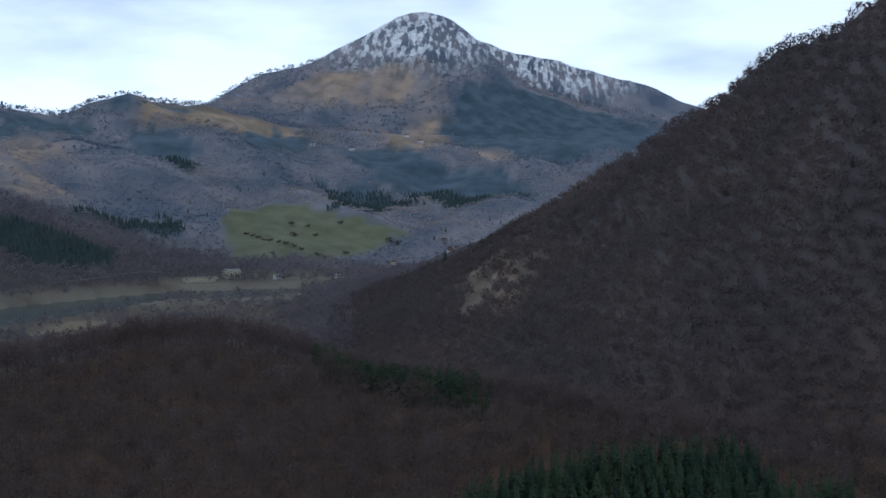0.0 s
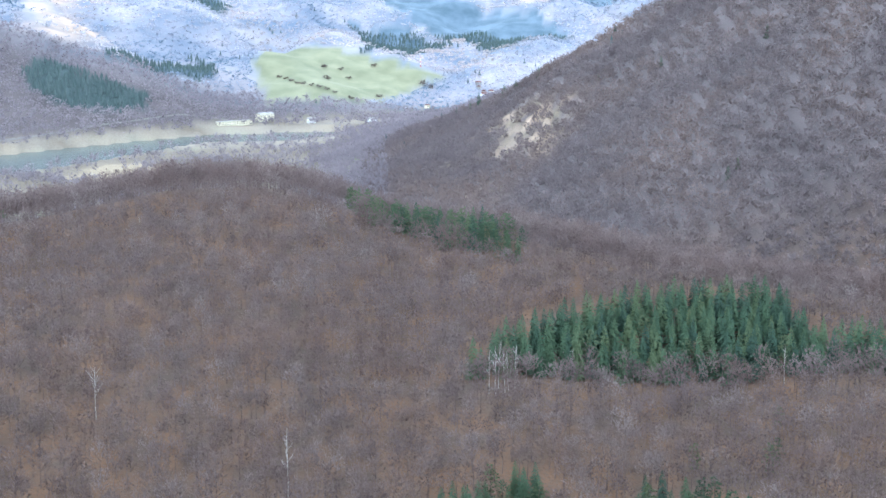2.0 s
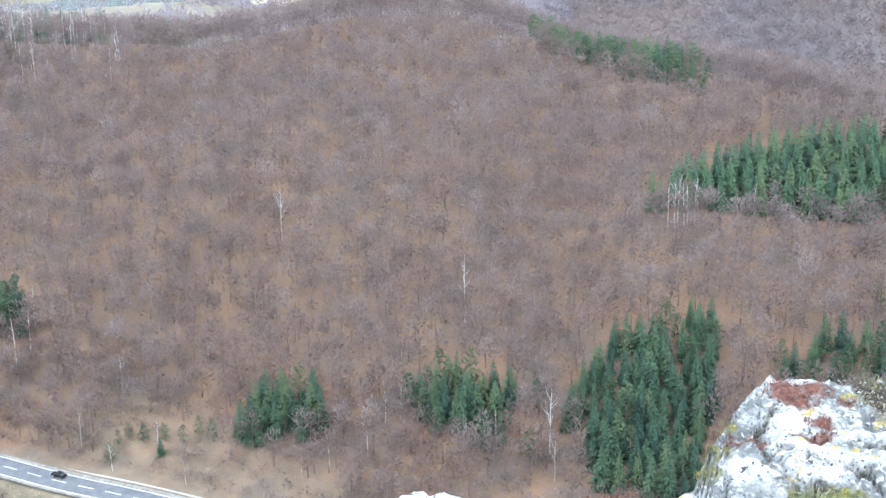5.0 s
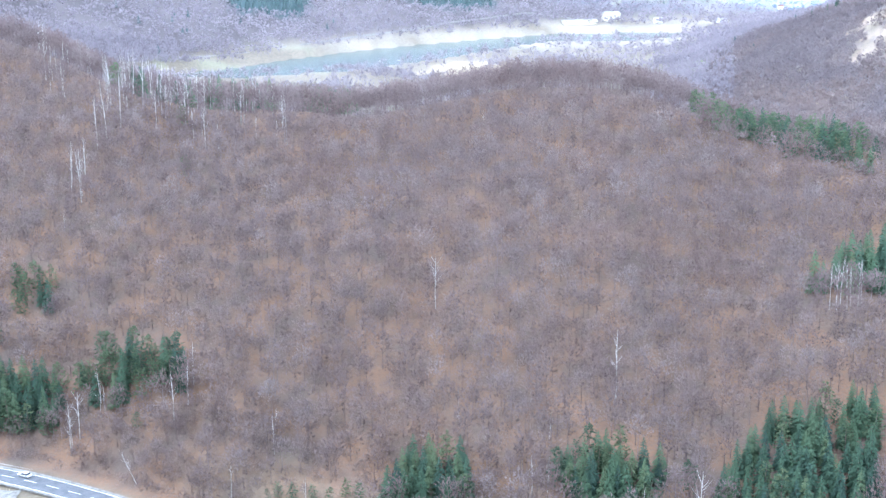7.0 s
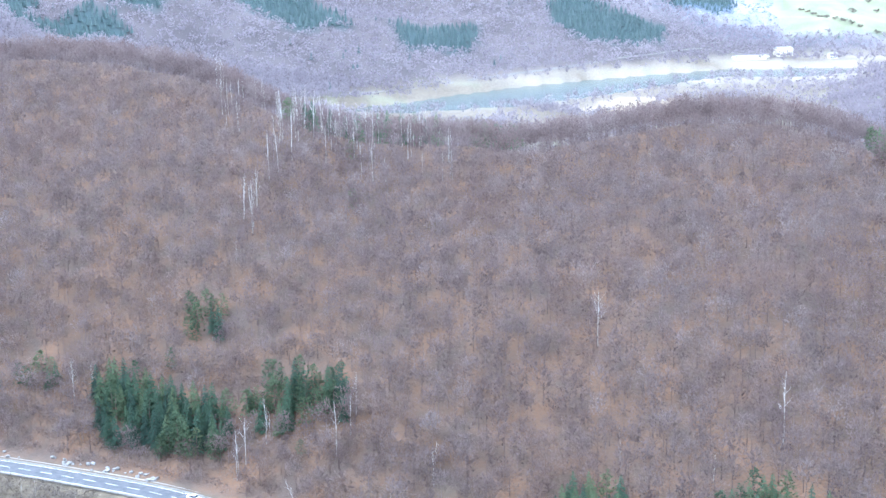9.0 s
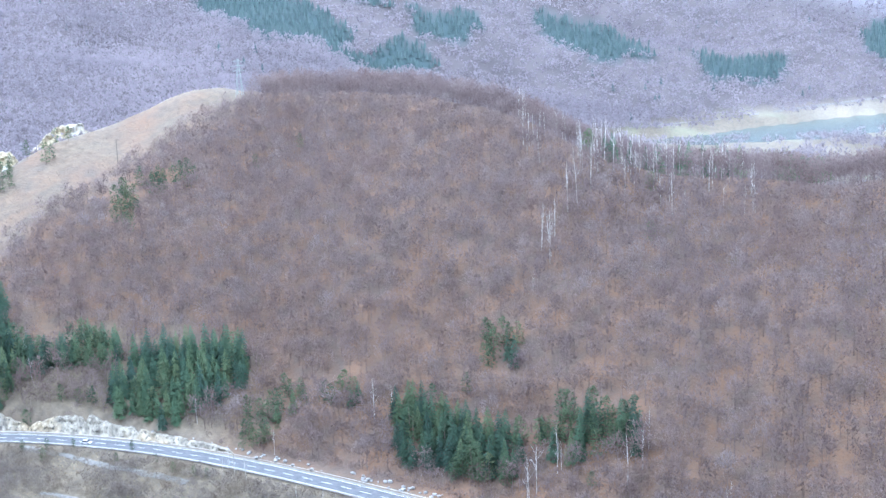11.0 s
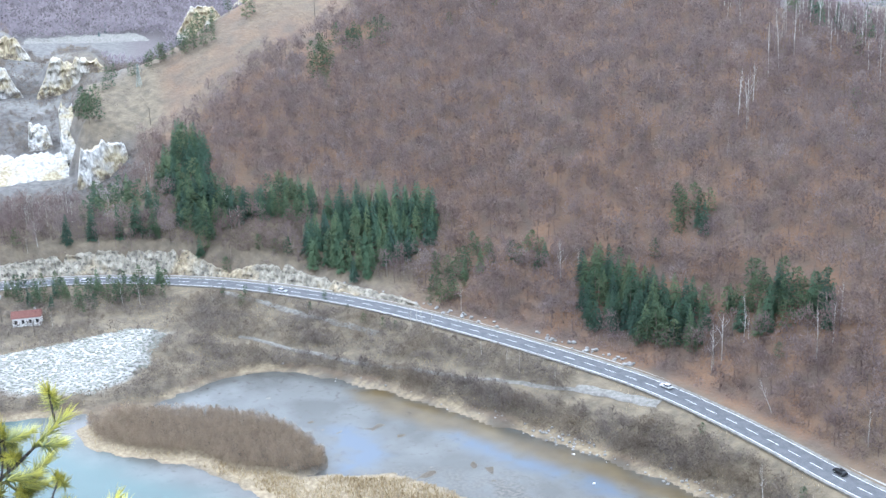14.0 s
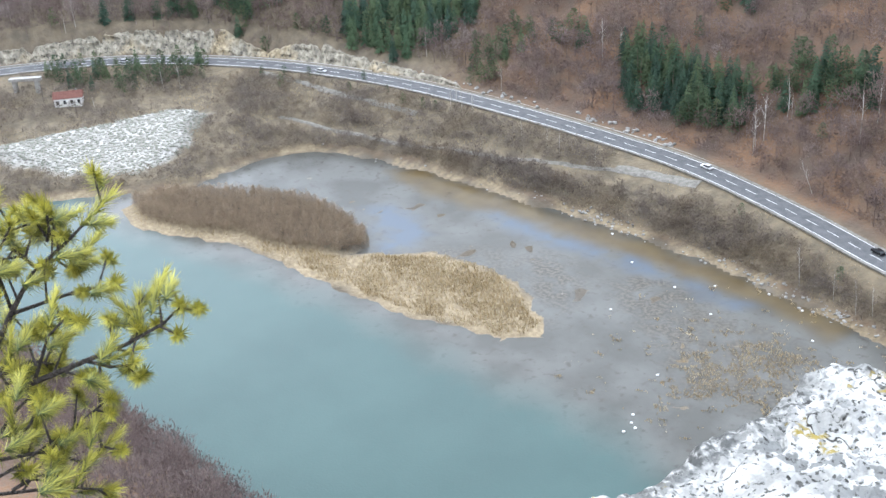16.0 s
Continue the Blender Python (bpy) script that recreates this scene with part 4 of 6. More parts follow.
def box(bm, x0, x1, y0, y1, z0, z1):
    v = [bm.verts.new((x, y, z)) for z in (z0, z1) for x, y in ((x0, y0), (x1, y0), (x1, y1), (x0, y1))]
    for f in ((3, 2, 1, 0), (4, 5, 6, 7), (0, 1, 5, 4), (1, 2, 6, 5), (2, 3, 7, 6), (3, 0, 4, 7)):
        bm.faces.new([v[i] for i in f])


def spruce(r, height=13.0):
    thing = empty("spruce_tree", "dense dark green spruce on the wooded slope", "conifer", "conifers of the slopes")
    bm = bmesh.new()
    tube(bm, [(0, 0, -0.6), (0.05, 0, height * 0.5), (0, 0, height * 0.96)], [0.2, 0.12, 0.02])
    part("trunk", bm, bark_mat, thing)
    bm = bmesh.new()
    tiers = 19
    for i in range(tiers):
        f = 0.05 + 0.91 * i / (tiers - 1)
        radius = 3.9 * (1 - f) ** 0.72 * r.uniform(0.86, 1.1) + 0.12
        n = 8 if f < 0.55 else 6
        for k in range(n):
            t = k * 2 * math.pi / n + r.uniform(-0.35, 0.35) + i * 1.3
            rad = radius * r.uniform(0.65, 1.12)
            z = height * (f + r.uniform(-0.025, 0.025))
            out, across = Vector((math.cos(t), math.sin(t), 0)), Vector((-math.sin(t), math.cos(t), 0))
            w = 0.10 * rad + 0.11
            blade(bm, (0, 0, z + 0.2), out * rad + Vector((0, 0, z - 0.30 * rad)), across * w + Vector((0, 0, -0.08)))
            for side in (-1, 1):
                root = out * rad * r.uniform(0.3, 0.5) + Vector((0, 0, z))
                blade(bm, root, root + (out * 0.75 + across * side * r.uniform(0.35, 0.7)) * rad * 0.6 + Vector((0, 0, -0.24 * rad)), across * w * 0.8 + Vector((0, 0, 0.1)))
    for k in range(4):
        blade(bm, (0, 0, height * 0.93), (math.cos(k * 1.6) * 0.1, math.sin(k * 1.6) * 0.1, height * 1.02), (math.sin(k) * 0.1, math.cos(k) * 0.1, 0))
    part("crown", bm, spruce_mat, thing)
    return thing


def larch(r, height=12.0):
    thing = empty("larch_tree", "tan leafless larch among the green conifers", "tree", "larches of the slopes")
    bm = bmesh.new()
    tube(bm, [(0, 0, -0.6), (0.1, 0, height * 0.5), (0, 0, height * 0.97)], [0.17, 0.1, 0.02])
    part("trunk", bm, bark_mat, thing)
    bm = bmesh.new()
    for k in range(330):
        f = r.uniform(0.1, 0.97)
        t, rad = r.uniform(0, 6.28), 2.5 * (1 - f) ** 0.7 * math.sqrt(r.uniform(0.05, 1)) + 0.1
        p = Vector((math.cos(t) * rad, math.sin(t) * rad, height * f))
        d = Vector((math.cos(t) * 0.7, math.sin(t) * 0.7, r.uniform(0.0, 0.8))) * r.uniform(0.4, 0.9)
        blade(bm, p, p + d, (-math.sin(t) * 0.07, math.cos(t) * 0.07, 0.05))
    part("crown", bm, larch_mat, thing)
    return thing


def pine(r, height=11.0):
    thing = empty("pine_tree", "grey-green pine with an open rounded crown", "conifer", "conifers of the slopes")
    bm = bmesh.new()
    tube(bm, [(0, 0, -0.6), (r.uniform(-0.2, 0.2), 0.1, height * 0.5), (r.uniform(-0.3, 0.3), 0, height * 0.92)], [0.18, 0.13, 0.04])
    part("trunk", bm, bark_mat, thing)
    bm = bmesh.new()
    for k in range(96):
        f = r.uniform(0.14, 1.0)
        t, reach = r.uniform(0, 6.28), 2.9 * math.sqrt(max(0.04, 1 - ((f - 0.42) / 0.60) ** 2)) * r.uniform(0.25, 1)
        c = Vector((math.cos(t) * reach, math.sin(t) * reach, height * f * 0.97))
        size = r.uniform(0.4, 0.8)
        for j in range(6):
            d = Vector((r.gauss(0, 1), r.gauss(0, 1), abs(r.gauss(0.2, 0.8)))).normalized() * size
            s = d.cross(Vector((r.gauss(0, 1), r.gauss(0, 1), r.gauss(0, 1)))).normalized() * 0.26 * size
            blade(bm, c - d * 0.2, c + d, s)
    part("crown", bm, pine_mat, thing)
    return thing


def birch(r, height=15.0, wide=1.0):
    thing = empty("birch_tree", "slender bare birch with a white trunk", "tree", "birches of the slopes")
    bm = bmesh.new()
    b1, b2 = r.uniform(-0.4, 0.4), r.uniform(-0.7, 0.7)
    stem = [(0, 0, -0.5), (b1 * 0.4, 0.1, height * 0.25), (b1, 0, height * 0.5), (b1 + b2 * 0.4, b2 * 0.3, height * 0.75), (b1 + b2, b2 * 0.3, height)]
    tube(bm, stem, [0.15, 0.125, 0.10, 0.07, 0.025], 5)
    part("trunk", bm, birch_bark_mat, thing)
    for k in range(9):
        f = 0.42 + 0.055 * k
        t, reach = r.uniform(0, 6.28), wide * r.uniform(0.7, 1.5) * (1.25 - f)
        j = min(3, int(f * 4))
        p0 = Vector(stem[j]).lerp(Vector(stem[j + 1]), f * 4 - j)
        p2 = p0 + Vector((math.cos(t) * reach * 1.6, math.sin(t) * reach * 1.6, reach * 2.4))
        bm = bmesh.new()
        tube(bm, [p0, p0.lerp(p2, 0.5) + Vector((math.cos(t), math.sin(t), 0)) * 0.15, p2], [0.055, 0.040, 0.015], 3)
        part("limb", bm, birch_bark_mat, thing)
    bm = bmesh.new()
    for k in range(70):
        f, t = r.uniform(0.45, 1.0), r.uniform(0, 6.28)
        reach = wide * 1.4 * math.sqrt(r.uniform(0.02, 1)) * (1.3 - f)
        p = Vector((b1 + math.cos(t) * reach, math.sin(t) * reach, height * f))
        blade(bm, p, p + Vector((math.cos(t) * 0.4, math.sin(t) * 0.4, r.uniform(0.5, 1.2))), (math.sin(t) * 0.035, -math.cos(t) * 0.035, 0))
    tagged(part("twig_spray", bm, twig_mat, thing, "fine grey-brown twigs"), kind="stuff")
    return thing


pick = random.Random(11)
KINDS = {"spruce": [spruce(pick) for _ in range(4)], "pine": [pine(pick) for _ in range(4)], "birch": [birch(pick, 15, w) for w in (0.8, 1.0, 1.3, 1.8)], "larch": [larch(pick) for _ in range(2)]}
TALL = {"spruce": 13.0, "pine": 11.0, "birch": 15.0, "larch": 12.0}
fresh = {id(o) for group in KINDS.values() for o in group}


def plant(kind, x, y, height, lean=0.0):
    ob = pick.choice(KINDS[kind])
    s = height / TALL[kind]
    m = pose(x, y, float(land(np.array([x]), np.array([y]))[0]) - 0.1, pick.uniform(-2, 2), lean + pick.uniform(-2, 2), pick.uniform(0, 360) if not lean else 0)
    wide = Matrix.Diagonal((s * pick.uniform(0.9, 1.15),) * 2 + (s, 1))
    if id(ob) in fresh:
        fresh.discard(id(ob))
        ob.matrix_basis = m @ wide
        return ob
    made_ob = copy_thing(ob, m)
    made_ob.matrix_basis = m @ wide
    return made_ob


def plantation(kind, places, label):
    """Many conifers far off, joined: the crowns of the single trees set side by side."""
    forms = []
    for ob in KINDS[kind]:
        me = next(c for c in ob.children if c.name.startswith("crown")).data
        co = np.empty(len(me.vertices) * 3, np.float32)
        me.vertices.foreach_get("co", co)
        tri = np.empty(len(me.loops), np.int32)
        me.loops.foreach_get("vertex_index", tri)
        forms.append((co.reshape(-1, 3), tri.reshape(-1, 3)))
    vs, fs, tones, n = [], [], [], 0
    for x, y, height in places:
        co, tri = pick.choice(forms)
        t, s = pick.uniform(0, 6.28), height / TALL[kind]
        turn = np.array([[math.cos(t), -math.sin(t), 0], [math.sin(t), math.cos(t), 0], [0, 0, 1]])
        vs.append(co @ turn.T * s + np.array([x, y, float(land(np.array([x]), np.array([y]))[0]) - 0.1]))
        fs.append(tri + n)
        tones.append(np.full(len(co), pick.random()))
        n += len(co)
    ob = mesh_object(kind + "_plantation", np.concatenate(vs), np.concatenate(fs), plantation_mat if kind == "spruce" else pine_group_mat, {"tone": np.concatenate(tones)})
    return tagged(ob, label, "forest", kind="stuff")


joined, joined_pines = [], []
for stand, (outline, gap, tall, kind, share) in STANDS.items():
    px, py = [p[0] for p in outline], [p[1] for p in outline]
    nx, ny = int((max(px) - min(px)) / gap) + 1, int((max(py) - min(py)) / gap) + 1
    gxs, gys = np.meshgrid(min(px) + np.arange(nx) * gap, min(py) + np.arange(ny) * gap)
    gxs, gys = gxs.ravel() + rng.uniform(-0.35, 0.35, nx * ny) * gap, gys.ravel() + rng.uniform(-0.35, 0.35, nx * ny) * gap
    for tx, ty in zip(gxs, gys):
        if inside(np.array([tx]), np.array([ty]), outline)[0] > -1.0:
            other = kind if pick.random() < share else ("pine" if kind == "spruce" else "spruce")
            if stand in ("far_block", "bend_a", "bend_b", "bend_c", "bend_slope", "crest_spruce", "crest_pines", "crest", "cutting"):
                (joined if other == "spruce" else joined_pines).append((float(tx), float(ty), tall * pick.uniform(0.78, 1.15)))
            else:
                plant(other, float(tx), float(ty), tall * pick.uniform(0.72, 1.15))
plantation("spruce", joined, "dense dark green spruces in plantations on the far slopes")
plantation("pine", joined_pines, "grey-green pines in groups on the far slopes")
# tan larches among the conifers
for lx_, ly_, lh_ in ((25, 325, 13), (36, 341, 10), (31, 317, 8), (56, 328, 9), (70, 404, 9), (59, 424, 11), (27, 320, 9), (64, 345, 9), (4, 470, 11), (9, 468, 10), (14, 466, 11), (30, 462, 10), (34, 460, 9), (66, 420, 10)):
    plant("larch", lx_, ly_, lh_)
# conifers that stand alone
LONE = (-28, 311, 10, -29, 297, 9, 83, 352, 10, -268, 374, 10, -266, 358, 9, -198, 351, 9, -251, 334, 11, -240, 334, 11, -232, 333, 10, 31, 314, 8, 38, 316, 8, -200, 333, 6, -163, 287, 5, -205, 300, 5, -247, 462, 9, -230, 430, 9, -448, 470, 9, -462, 452, 8, -612, 345, 10, -618, 352, 9,
        -600, 365, 8, -596, 380, 7, -592, 400, 9, -590, 410, 10, -585, 425, 9, -583, 432, 8, -420, 288, 6, -413, 281, 7, -388, 296, 4, -372, 302, 4, -360, 300, 5, -350, 301, 5,
        -345, 303, 4, 86, 356, 9, 90, 372, 8, 62, 352, 9)
for i in range(0, len(LONE), 3):
    plant("pine", *LONE[i:i + 3])
# firs along the mountain's skyline and face
for fa, fd, fh in ((-0.1, 1345, 19), (0.3, 1348, 12), (0.9, 1350, 11), (-1.2, 1335, 15), (-1.7, 1325, 12), (-2.7, 1318, 13), (-6.0, 1280, 8), (-6.3, 1240, 9), (-8.0, 1060, 9), (-12.4, 980, 10),
                   (-16.4, 1080, 10), (-5.3, 1120, 8), (-11.0, 800, 9), (-11.4, 810, 8), (-18.0, 900, 10), (-18.4, 905, 9), (-17.6, 880, 9)):
    plant("spruce", -math.sin(radians(fa)) * fd, math.cos(radians(fa)) * fd, fh)
# conifers round the quarry and above the cutting
QUARRY_PINES = (-580, 314, 13, -585, 313, 12, -578, 319, 11, -587, 317, 12, -583, 319, 10, -600, 362, 8, -596, 369, 9, -593, 374, 8, -588, 378, 10, -583, 381, 10, -578, 384, 10, -576, 388, 10, -574, 410, 12, -575, 415, 9,
                -522, 241, 9, -458, 296, 11, -462, 300, 13, -447, 298, 8, -437, 309, 8, -424, 314, 9, -430, 312, 7, -496, 227, 7, -483, 240, 9, -476, 250, 5, -460, 253, 9, -455, 258, 11, -451, 262, 10, -427, 282, 6, -411, 294, 5, -388, 304, 5)
CUTTING_SPRUCES = (-511, 259, 13, -510, 271, 15, -505, 268, 12, -497, 277, 14, -492, 283, 18, -486, 288, 14, -482, 287, 9, -482, 306, 18, -478, 310, 17, -474, 312, 16, -468, 313, 13, -458, 318, 14)
CUTTING_BIRCHES = (-542, 257, 10, -539, 262, 11, -543, 267, 10, -529, 272, 10, -548, 296, 9, -527, 290, 10, -513, 303, 13, -517, 248, 12, -519, 244, 8, -458, 310, 10, -456, 313, 10, -553, 255, 11, 4, 380, 14, 7, 383, 15, 10, 382, 13, 13, 385, 14)
EDGE_PINES = (-604, 321, 11, -601, 323, 13, -595, 324, 12, -596, 328, 10, -598, 323, 12, -604, 338, 8, -605, 343, 7, -610, 358, 8, -605, 358, 7, -598, 362, 9, -596, 368, 11, -595, 370, 10, -590, 380, 11, -589, 383, 11,
              -590, 386, 12, -593, 392, 12, -589, 393, 10, -584, 394, 9, -585, 377, 9)
for i in range(0, len(EDGE_PINES), 3):
    plant("pine", *EDGE_PINES[i:i + 3])
for i in range(0, len(QUARRY_PINES), 3):
    plant("pine", *QUARRY_PINES[i:i + 3])
for i in range(0, len(CUTTING_SPRUCES), 3):
    plant("spruce", *CUTTING_SPRUCES[i:i + 3])
SLOPE_BIRCHES = (-52, 340, 21, 6, 380, 15, 9, 380, 14, 12, 384, 13, 30, 393, 10, -69, 310, 12, -65, 311, 9, -38, 302, 10, -24, 299, 18, -22, 291, 11, -95, 331, 8, -145, 303, 9,
                 -158, 312, 12, -134, 310, 9, -122, 298, 8, -89, 297, 7, -72, 301, 9, -82, 299, 10, -114, 371, 18, -53, 411, 7, -127, 479, 6, -152, 331, 8, 97, 396, 13, -65, 313, 9)
ROAD_BIRCHES = (-186, 345, 14, -187, 333, 18, -215, 337, 11, -221, 329, 17, -97, 338, 7, -150, 325, 12, -68, 327, 9, -300, 346, 17, -295, 350, 11, -221, 328, 13, -220, 332, 16, -217, 341, 12,
                -214, 338, 9, -185, 339, 14, -468, 315, 10, -521, 310, 12, -376, 327, 11, -334, 327, 10, -529, 257, 11, -541, 230, 11)
BANK_BIRCHES = (-342, 311, 9, -336, 308, 8, -330, 308, 9, -300, 303, 8, -288, 303, 8, -282, 303, 8, -265, 302, 7, -173, 283, 13, -161, 281, 9, -153, 279, 11, -148, 279, 10, -340, 306, 8,
                -447, 255, 10, -452, 250, 9, -484, 230, 9, -455, 220, 7, -505, 228, 9)
CREST_BIRCHES = (-313, 469, 16, -310, 469, 16, -307, 473, 15, -268, 432, 21, -268, 439, 20, -279, 462, 20, -268, 450, 22, -277, 470, 19, -277, 477, 19, -269, 470, 20, -269, 477, 17, -260, 477, 15,
                 -248, 477, 15, -225, 469, 18, -266, 409, 18, -259, 404, 19, -263, 414, 18, -259, 392, 8, -214, 459, 9, -261, 408, 18, -268, 413, 16)
for spots in (CUTTING_BIRCHES, SLOPE_BIRCHES, ROAD_BIRCHES, BANK_BIRCHES, CREST_BIRCHES):
    for i in range(0, len(spots), 3):
        plant("birch", *spots[i:i + 3])
plant("birch", -193, 319, 12, lean=-24)
for i in range(12):
    ba, bd = pick.uniform(62.5, 66.5), pick.uniform(588, 612)
    plant("birch", -math.sin(radians(ba)) * bd, math.cos(radians(ba)) * bd, pick.uniform(8, 12))
for i in range(60):  # the pale belt of birches along the crest
    ba = pick.uniform(23.5, 34)
    bd = float(line(np.array(ba), RIDGE_D)) + pick.uniform(-30, 14)
    plant("birch", -math.sin(radians(ba)) * bd, math.cos(radians(ba)) * bd, pick.uniform(10, 17))


# ---- scrub, reeds and the near bank ----
def thicket(name, x, y, height, spread, twigs, width, mat, tone, label, category):
    return tagged(bare_wood(name, x, y, height, spread, twigs, width, mat, tone, bottom=0.06, trunk=0.05, stroke=1.9), label, category, kind="stuff")


x, y = scatter(2.1, 10, 69, 240, 580)
a, d = bearing(x, y), np.hypot(x, y)
between = (d > line(a, FAR_SHORE) + 1.8) & (d < line(a, ROAD) - 11) & (inside(x, y, SCREE) < -2) & (inside(x, y, LAYBY) < -3)
dens = np.clip(0.74 + 0.8 * ripple(x, y, 16, 4) + 0.5 * np.clip(1 - (d - line(a, FAR_SHORE)) / 40, 0, 1), 0.1, 0.9)
track_gap = np.abs(d - line(a, ROAD) + np.interp(a, (36, 40, 46, 51, 56), (12, 26, 34, 48, 54))) > 3.6
keep = between & (rng.uniform(0, 1, len(x)) < dens) & ((a < 58) | (rng.uniform(0, 1, len(x)) < 0.6)) & (track_gap | (a > 57))
hedge = between & track_gap & (d < line(a, FAR_SHORE) + 22 + 8 * ripple(x, y, 20, 1)) & (d > line(a, FAR_SHORE) + 5) & (a < 53) & (rng.uniform(0, 1, len(x)) < 0.42)
thicket("shore_thicket", x[hedge], y[hedge], 6.2, 2.4, 100, 0.26, shrub_mat, 0.3, "grey leafless alder and willow thicket above the shore", "scrub")
thicket("bank_scrub", x[keep], y[keep], 3.6, 2.1, 70, 0.33, shrub_mat, 0.5, "leafless willow scrub along the lake bank", "scrub")
x, y = scatter(2.9, -20, 69, 230, 640)
a, d = bearing(x, y), np.hypot(x, y)
meadow_edge = (a > 15) & (a < 26) & (d < line(a, ROAD) + 30) & (rng.uniform(0, 1, len(x)) < 0.4)
keep = (d > line(a, ROAD) + 12) & (d < line(a, ROAD) + 55) & ~meadow_edge & off_stands(x, y, -1) & (rng.uniform(0, 1, len(x)) < 0.8) & ((a < 47) | (d > line(a, ROAD) + 19) | (rng.uniform(0, 1, len(x)) < 0.55))
thicket("roadside_scrub", x[keep], y[keep], 4.0, 2.3, 70, 0.32, twig_mat, 0.5, "brown leafless bushes above the road", "scrub")
x, y = scatter(4.2, 58.5, 69, 600, 930)
a, d = bearing(x, y), np.hypot(x, y)
keep = (rng.uniform(0, 1, len(x)) < np.clip(0.65 + 0.8 * ripple(x, y, 18, 2), 0.1, 0.95)) & (bench(a, d, 0)[0] < 0.05) & ((d < 632) | (d > 690) | (a < 62.2))
thicket("quarry_scrub", x[keep], y[keep], 4.6, 2.7, 60, 0.42, shrub_mat, 0.4, "grey leafless scrub between the quarry faces", "scrub")
x, y = scatter(3.4, 45, 63, 600, 800)
a, d = bearing(x, y), np.hypot(x, y)
keep = ((bald(a, d) > 2) | (bench(a, d, 0)[0] > 0.4)) & (d < line(a, RIDGE_D) + 8) & (rng.uniform(0, 1, len(x)) < np.clip(0.45 + 0.4 * ripple(x, y, 18, 1), 0.1, 0.9))
thicket("crest_scrub", x[keep], y[keep], 1.5, 1.5, 40, 0.20, shrub_mat, 0.4, "low brown bushes on the grassy crest", "scrub")
x, y = scatter(1.5, 48, 68, 330, 430)
keep = inside(x, y, ISLE) > 0.5
thicket("islet_thicket", x[keep], y[keep], 4.6, 1.3, 90, 0.17, willow_mat, 0.5, "brown leafless willow thicket on the islet", "scrub")
x, y = scatter(4.0, 50, 88, 100, 360)
a, d = bearing(x, y), np.hypot(x, y)
keep = (d < line(a, NEAR_SHORE) + 4) & (d > line(a, NEAR_SHORE) - 125)
tagged(bare_wood("near_bank_forest", x[keep], y[keep], 12, 3.2, 120, 0.30, twig_mat, 0.35, 0.25), "bare trees on the bank below the cliff", "forest", kind="stuff")
for i in range(9):
    na = pick.uniform(57.5, 63)
    nd = float(line(np.array(na), NEAR_SHORE)) - pick.uniform(12, 26)
    plant("pine", -math.sin(radians(na)) * nd, math.cos(radians(na)) * nd, pick.uniform(7, 10))


def reeds(name, x, y, height, width, lean, label):
    n, z = len(x), np.maximum(land(x, y), 0)
    t, h = rng.uniform(0, 6.28, n), height * rng.uniform(0.5, 1.3, n)
    s = t + 1.57
    lx, ly = np.cos(t) * h * lean, np.sin(t) * h * lean
    v = np.stack([np.stack([x - np.cos(s) * width, y - np.sin(s) * width, z - 0.05], -1), np.stack([x + np.cos(s) * width, y + np.sin(s) * width, z - 0.05], -1),
                  np.stack([x + lx, y + ly, z + h], -1)], 1).reshape(-1, 3)
    tone = np.repeat(np.clip(0.5 + 0.3 * ripple(x, y, 9, 3) + rng.normal(0, 0.25, n), 0, 1), 3)
    return tagged(mesh_object(name, v, np.arange(3 * n).reshape(-1, 3), reed_mat, {"tone": tone}), label, "reeds", kind="stuff")


x, y = scatter(0.40, 42, 67, 295, 415)
patchy = ripple(x, y, 7, 3) + 0.6 * ripple(x, y, 2.2, 5)
keep = (inside(x, y, SPIT) > 1.5 + 2.0 * ripple(x, y, 5, 3)) & (inside(x, y, ISLE) < 1.5) & (rng.uniform(0, 1, len(x)) < np.clip(0.55 + 0.5 * patchy, 0.08, 0.95) * np.clip((x + 330) / 40, 0.15, 1))
reeds("reed_bed", x[keep], y[keep], 1.0, 0.13, 0.7, "flattened straw-yellow reeds on the spit")
x, y = scatter(0.5, 42, 60, 295, 400)
keep = (inside(x, y, SPIT) > 2.5 + 1.5 * ripple(x, y, 6, 2)) & (x > -285) & (y > 216 - 0.12 * (x + 285) + 4 * ripple(x, y, 14, 5)) & (rng.uniform(0, 1, len(x)) < 0.4)
reeds("standing_reeds", x[keep], y[keep], 1.4, 0.14, 0.6, "ochre standing reeds in the middle of the spit")
x, y = scatter(0.42, 26, 46, 250, 345)
worn = ripple(x, y, 8, 5) * 0.5 + ripple(x, y, 2.9, 1) * 0.7 + ripple(x, y, 1.1, 4) * 0.6
keep = (worn > 0.75 - 0.9 * np.clip((inside(x, y, TUSSOCKS) + 9) / 14, 0, 1)) & (inside(x, y, FLATS) > 2) & (inside(x, y, TUSSOCKS) > -30)
keep &= rng.uniform(0, 1, len(x)) < 0.95
reeds("sedge_tussocks", x[keep], y[keep], 0.34, 0.20, 1.3, "dry yellow sedge tussocks in the shallows")
x, y = scatter(1.1, 24, 69, 300, 600)
a, d = bearing(x, y), np.hypot(x, y)
keep = (d > line(a, FAR_SHORE) + 3) & (d < line(a, ROAD) - 8) & (inside(x, y, SCREE) < 0) & (ripple(x, y, 12, 1) > 0.1)
reeds("dry_grass", x[keep], y[keep], 0.6, 0.10, 0.6, "dry winter grass on the bank")

# ---- road ----
ROAD_BEARINGS = np.arange(10, 76, 0.25)
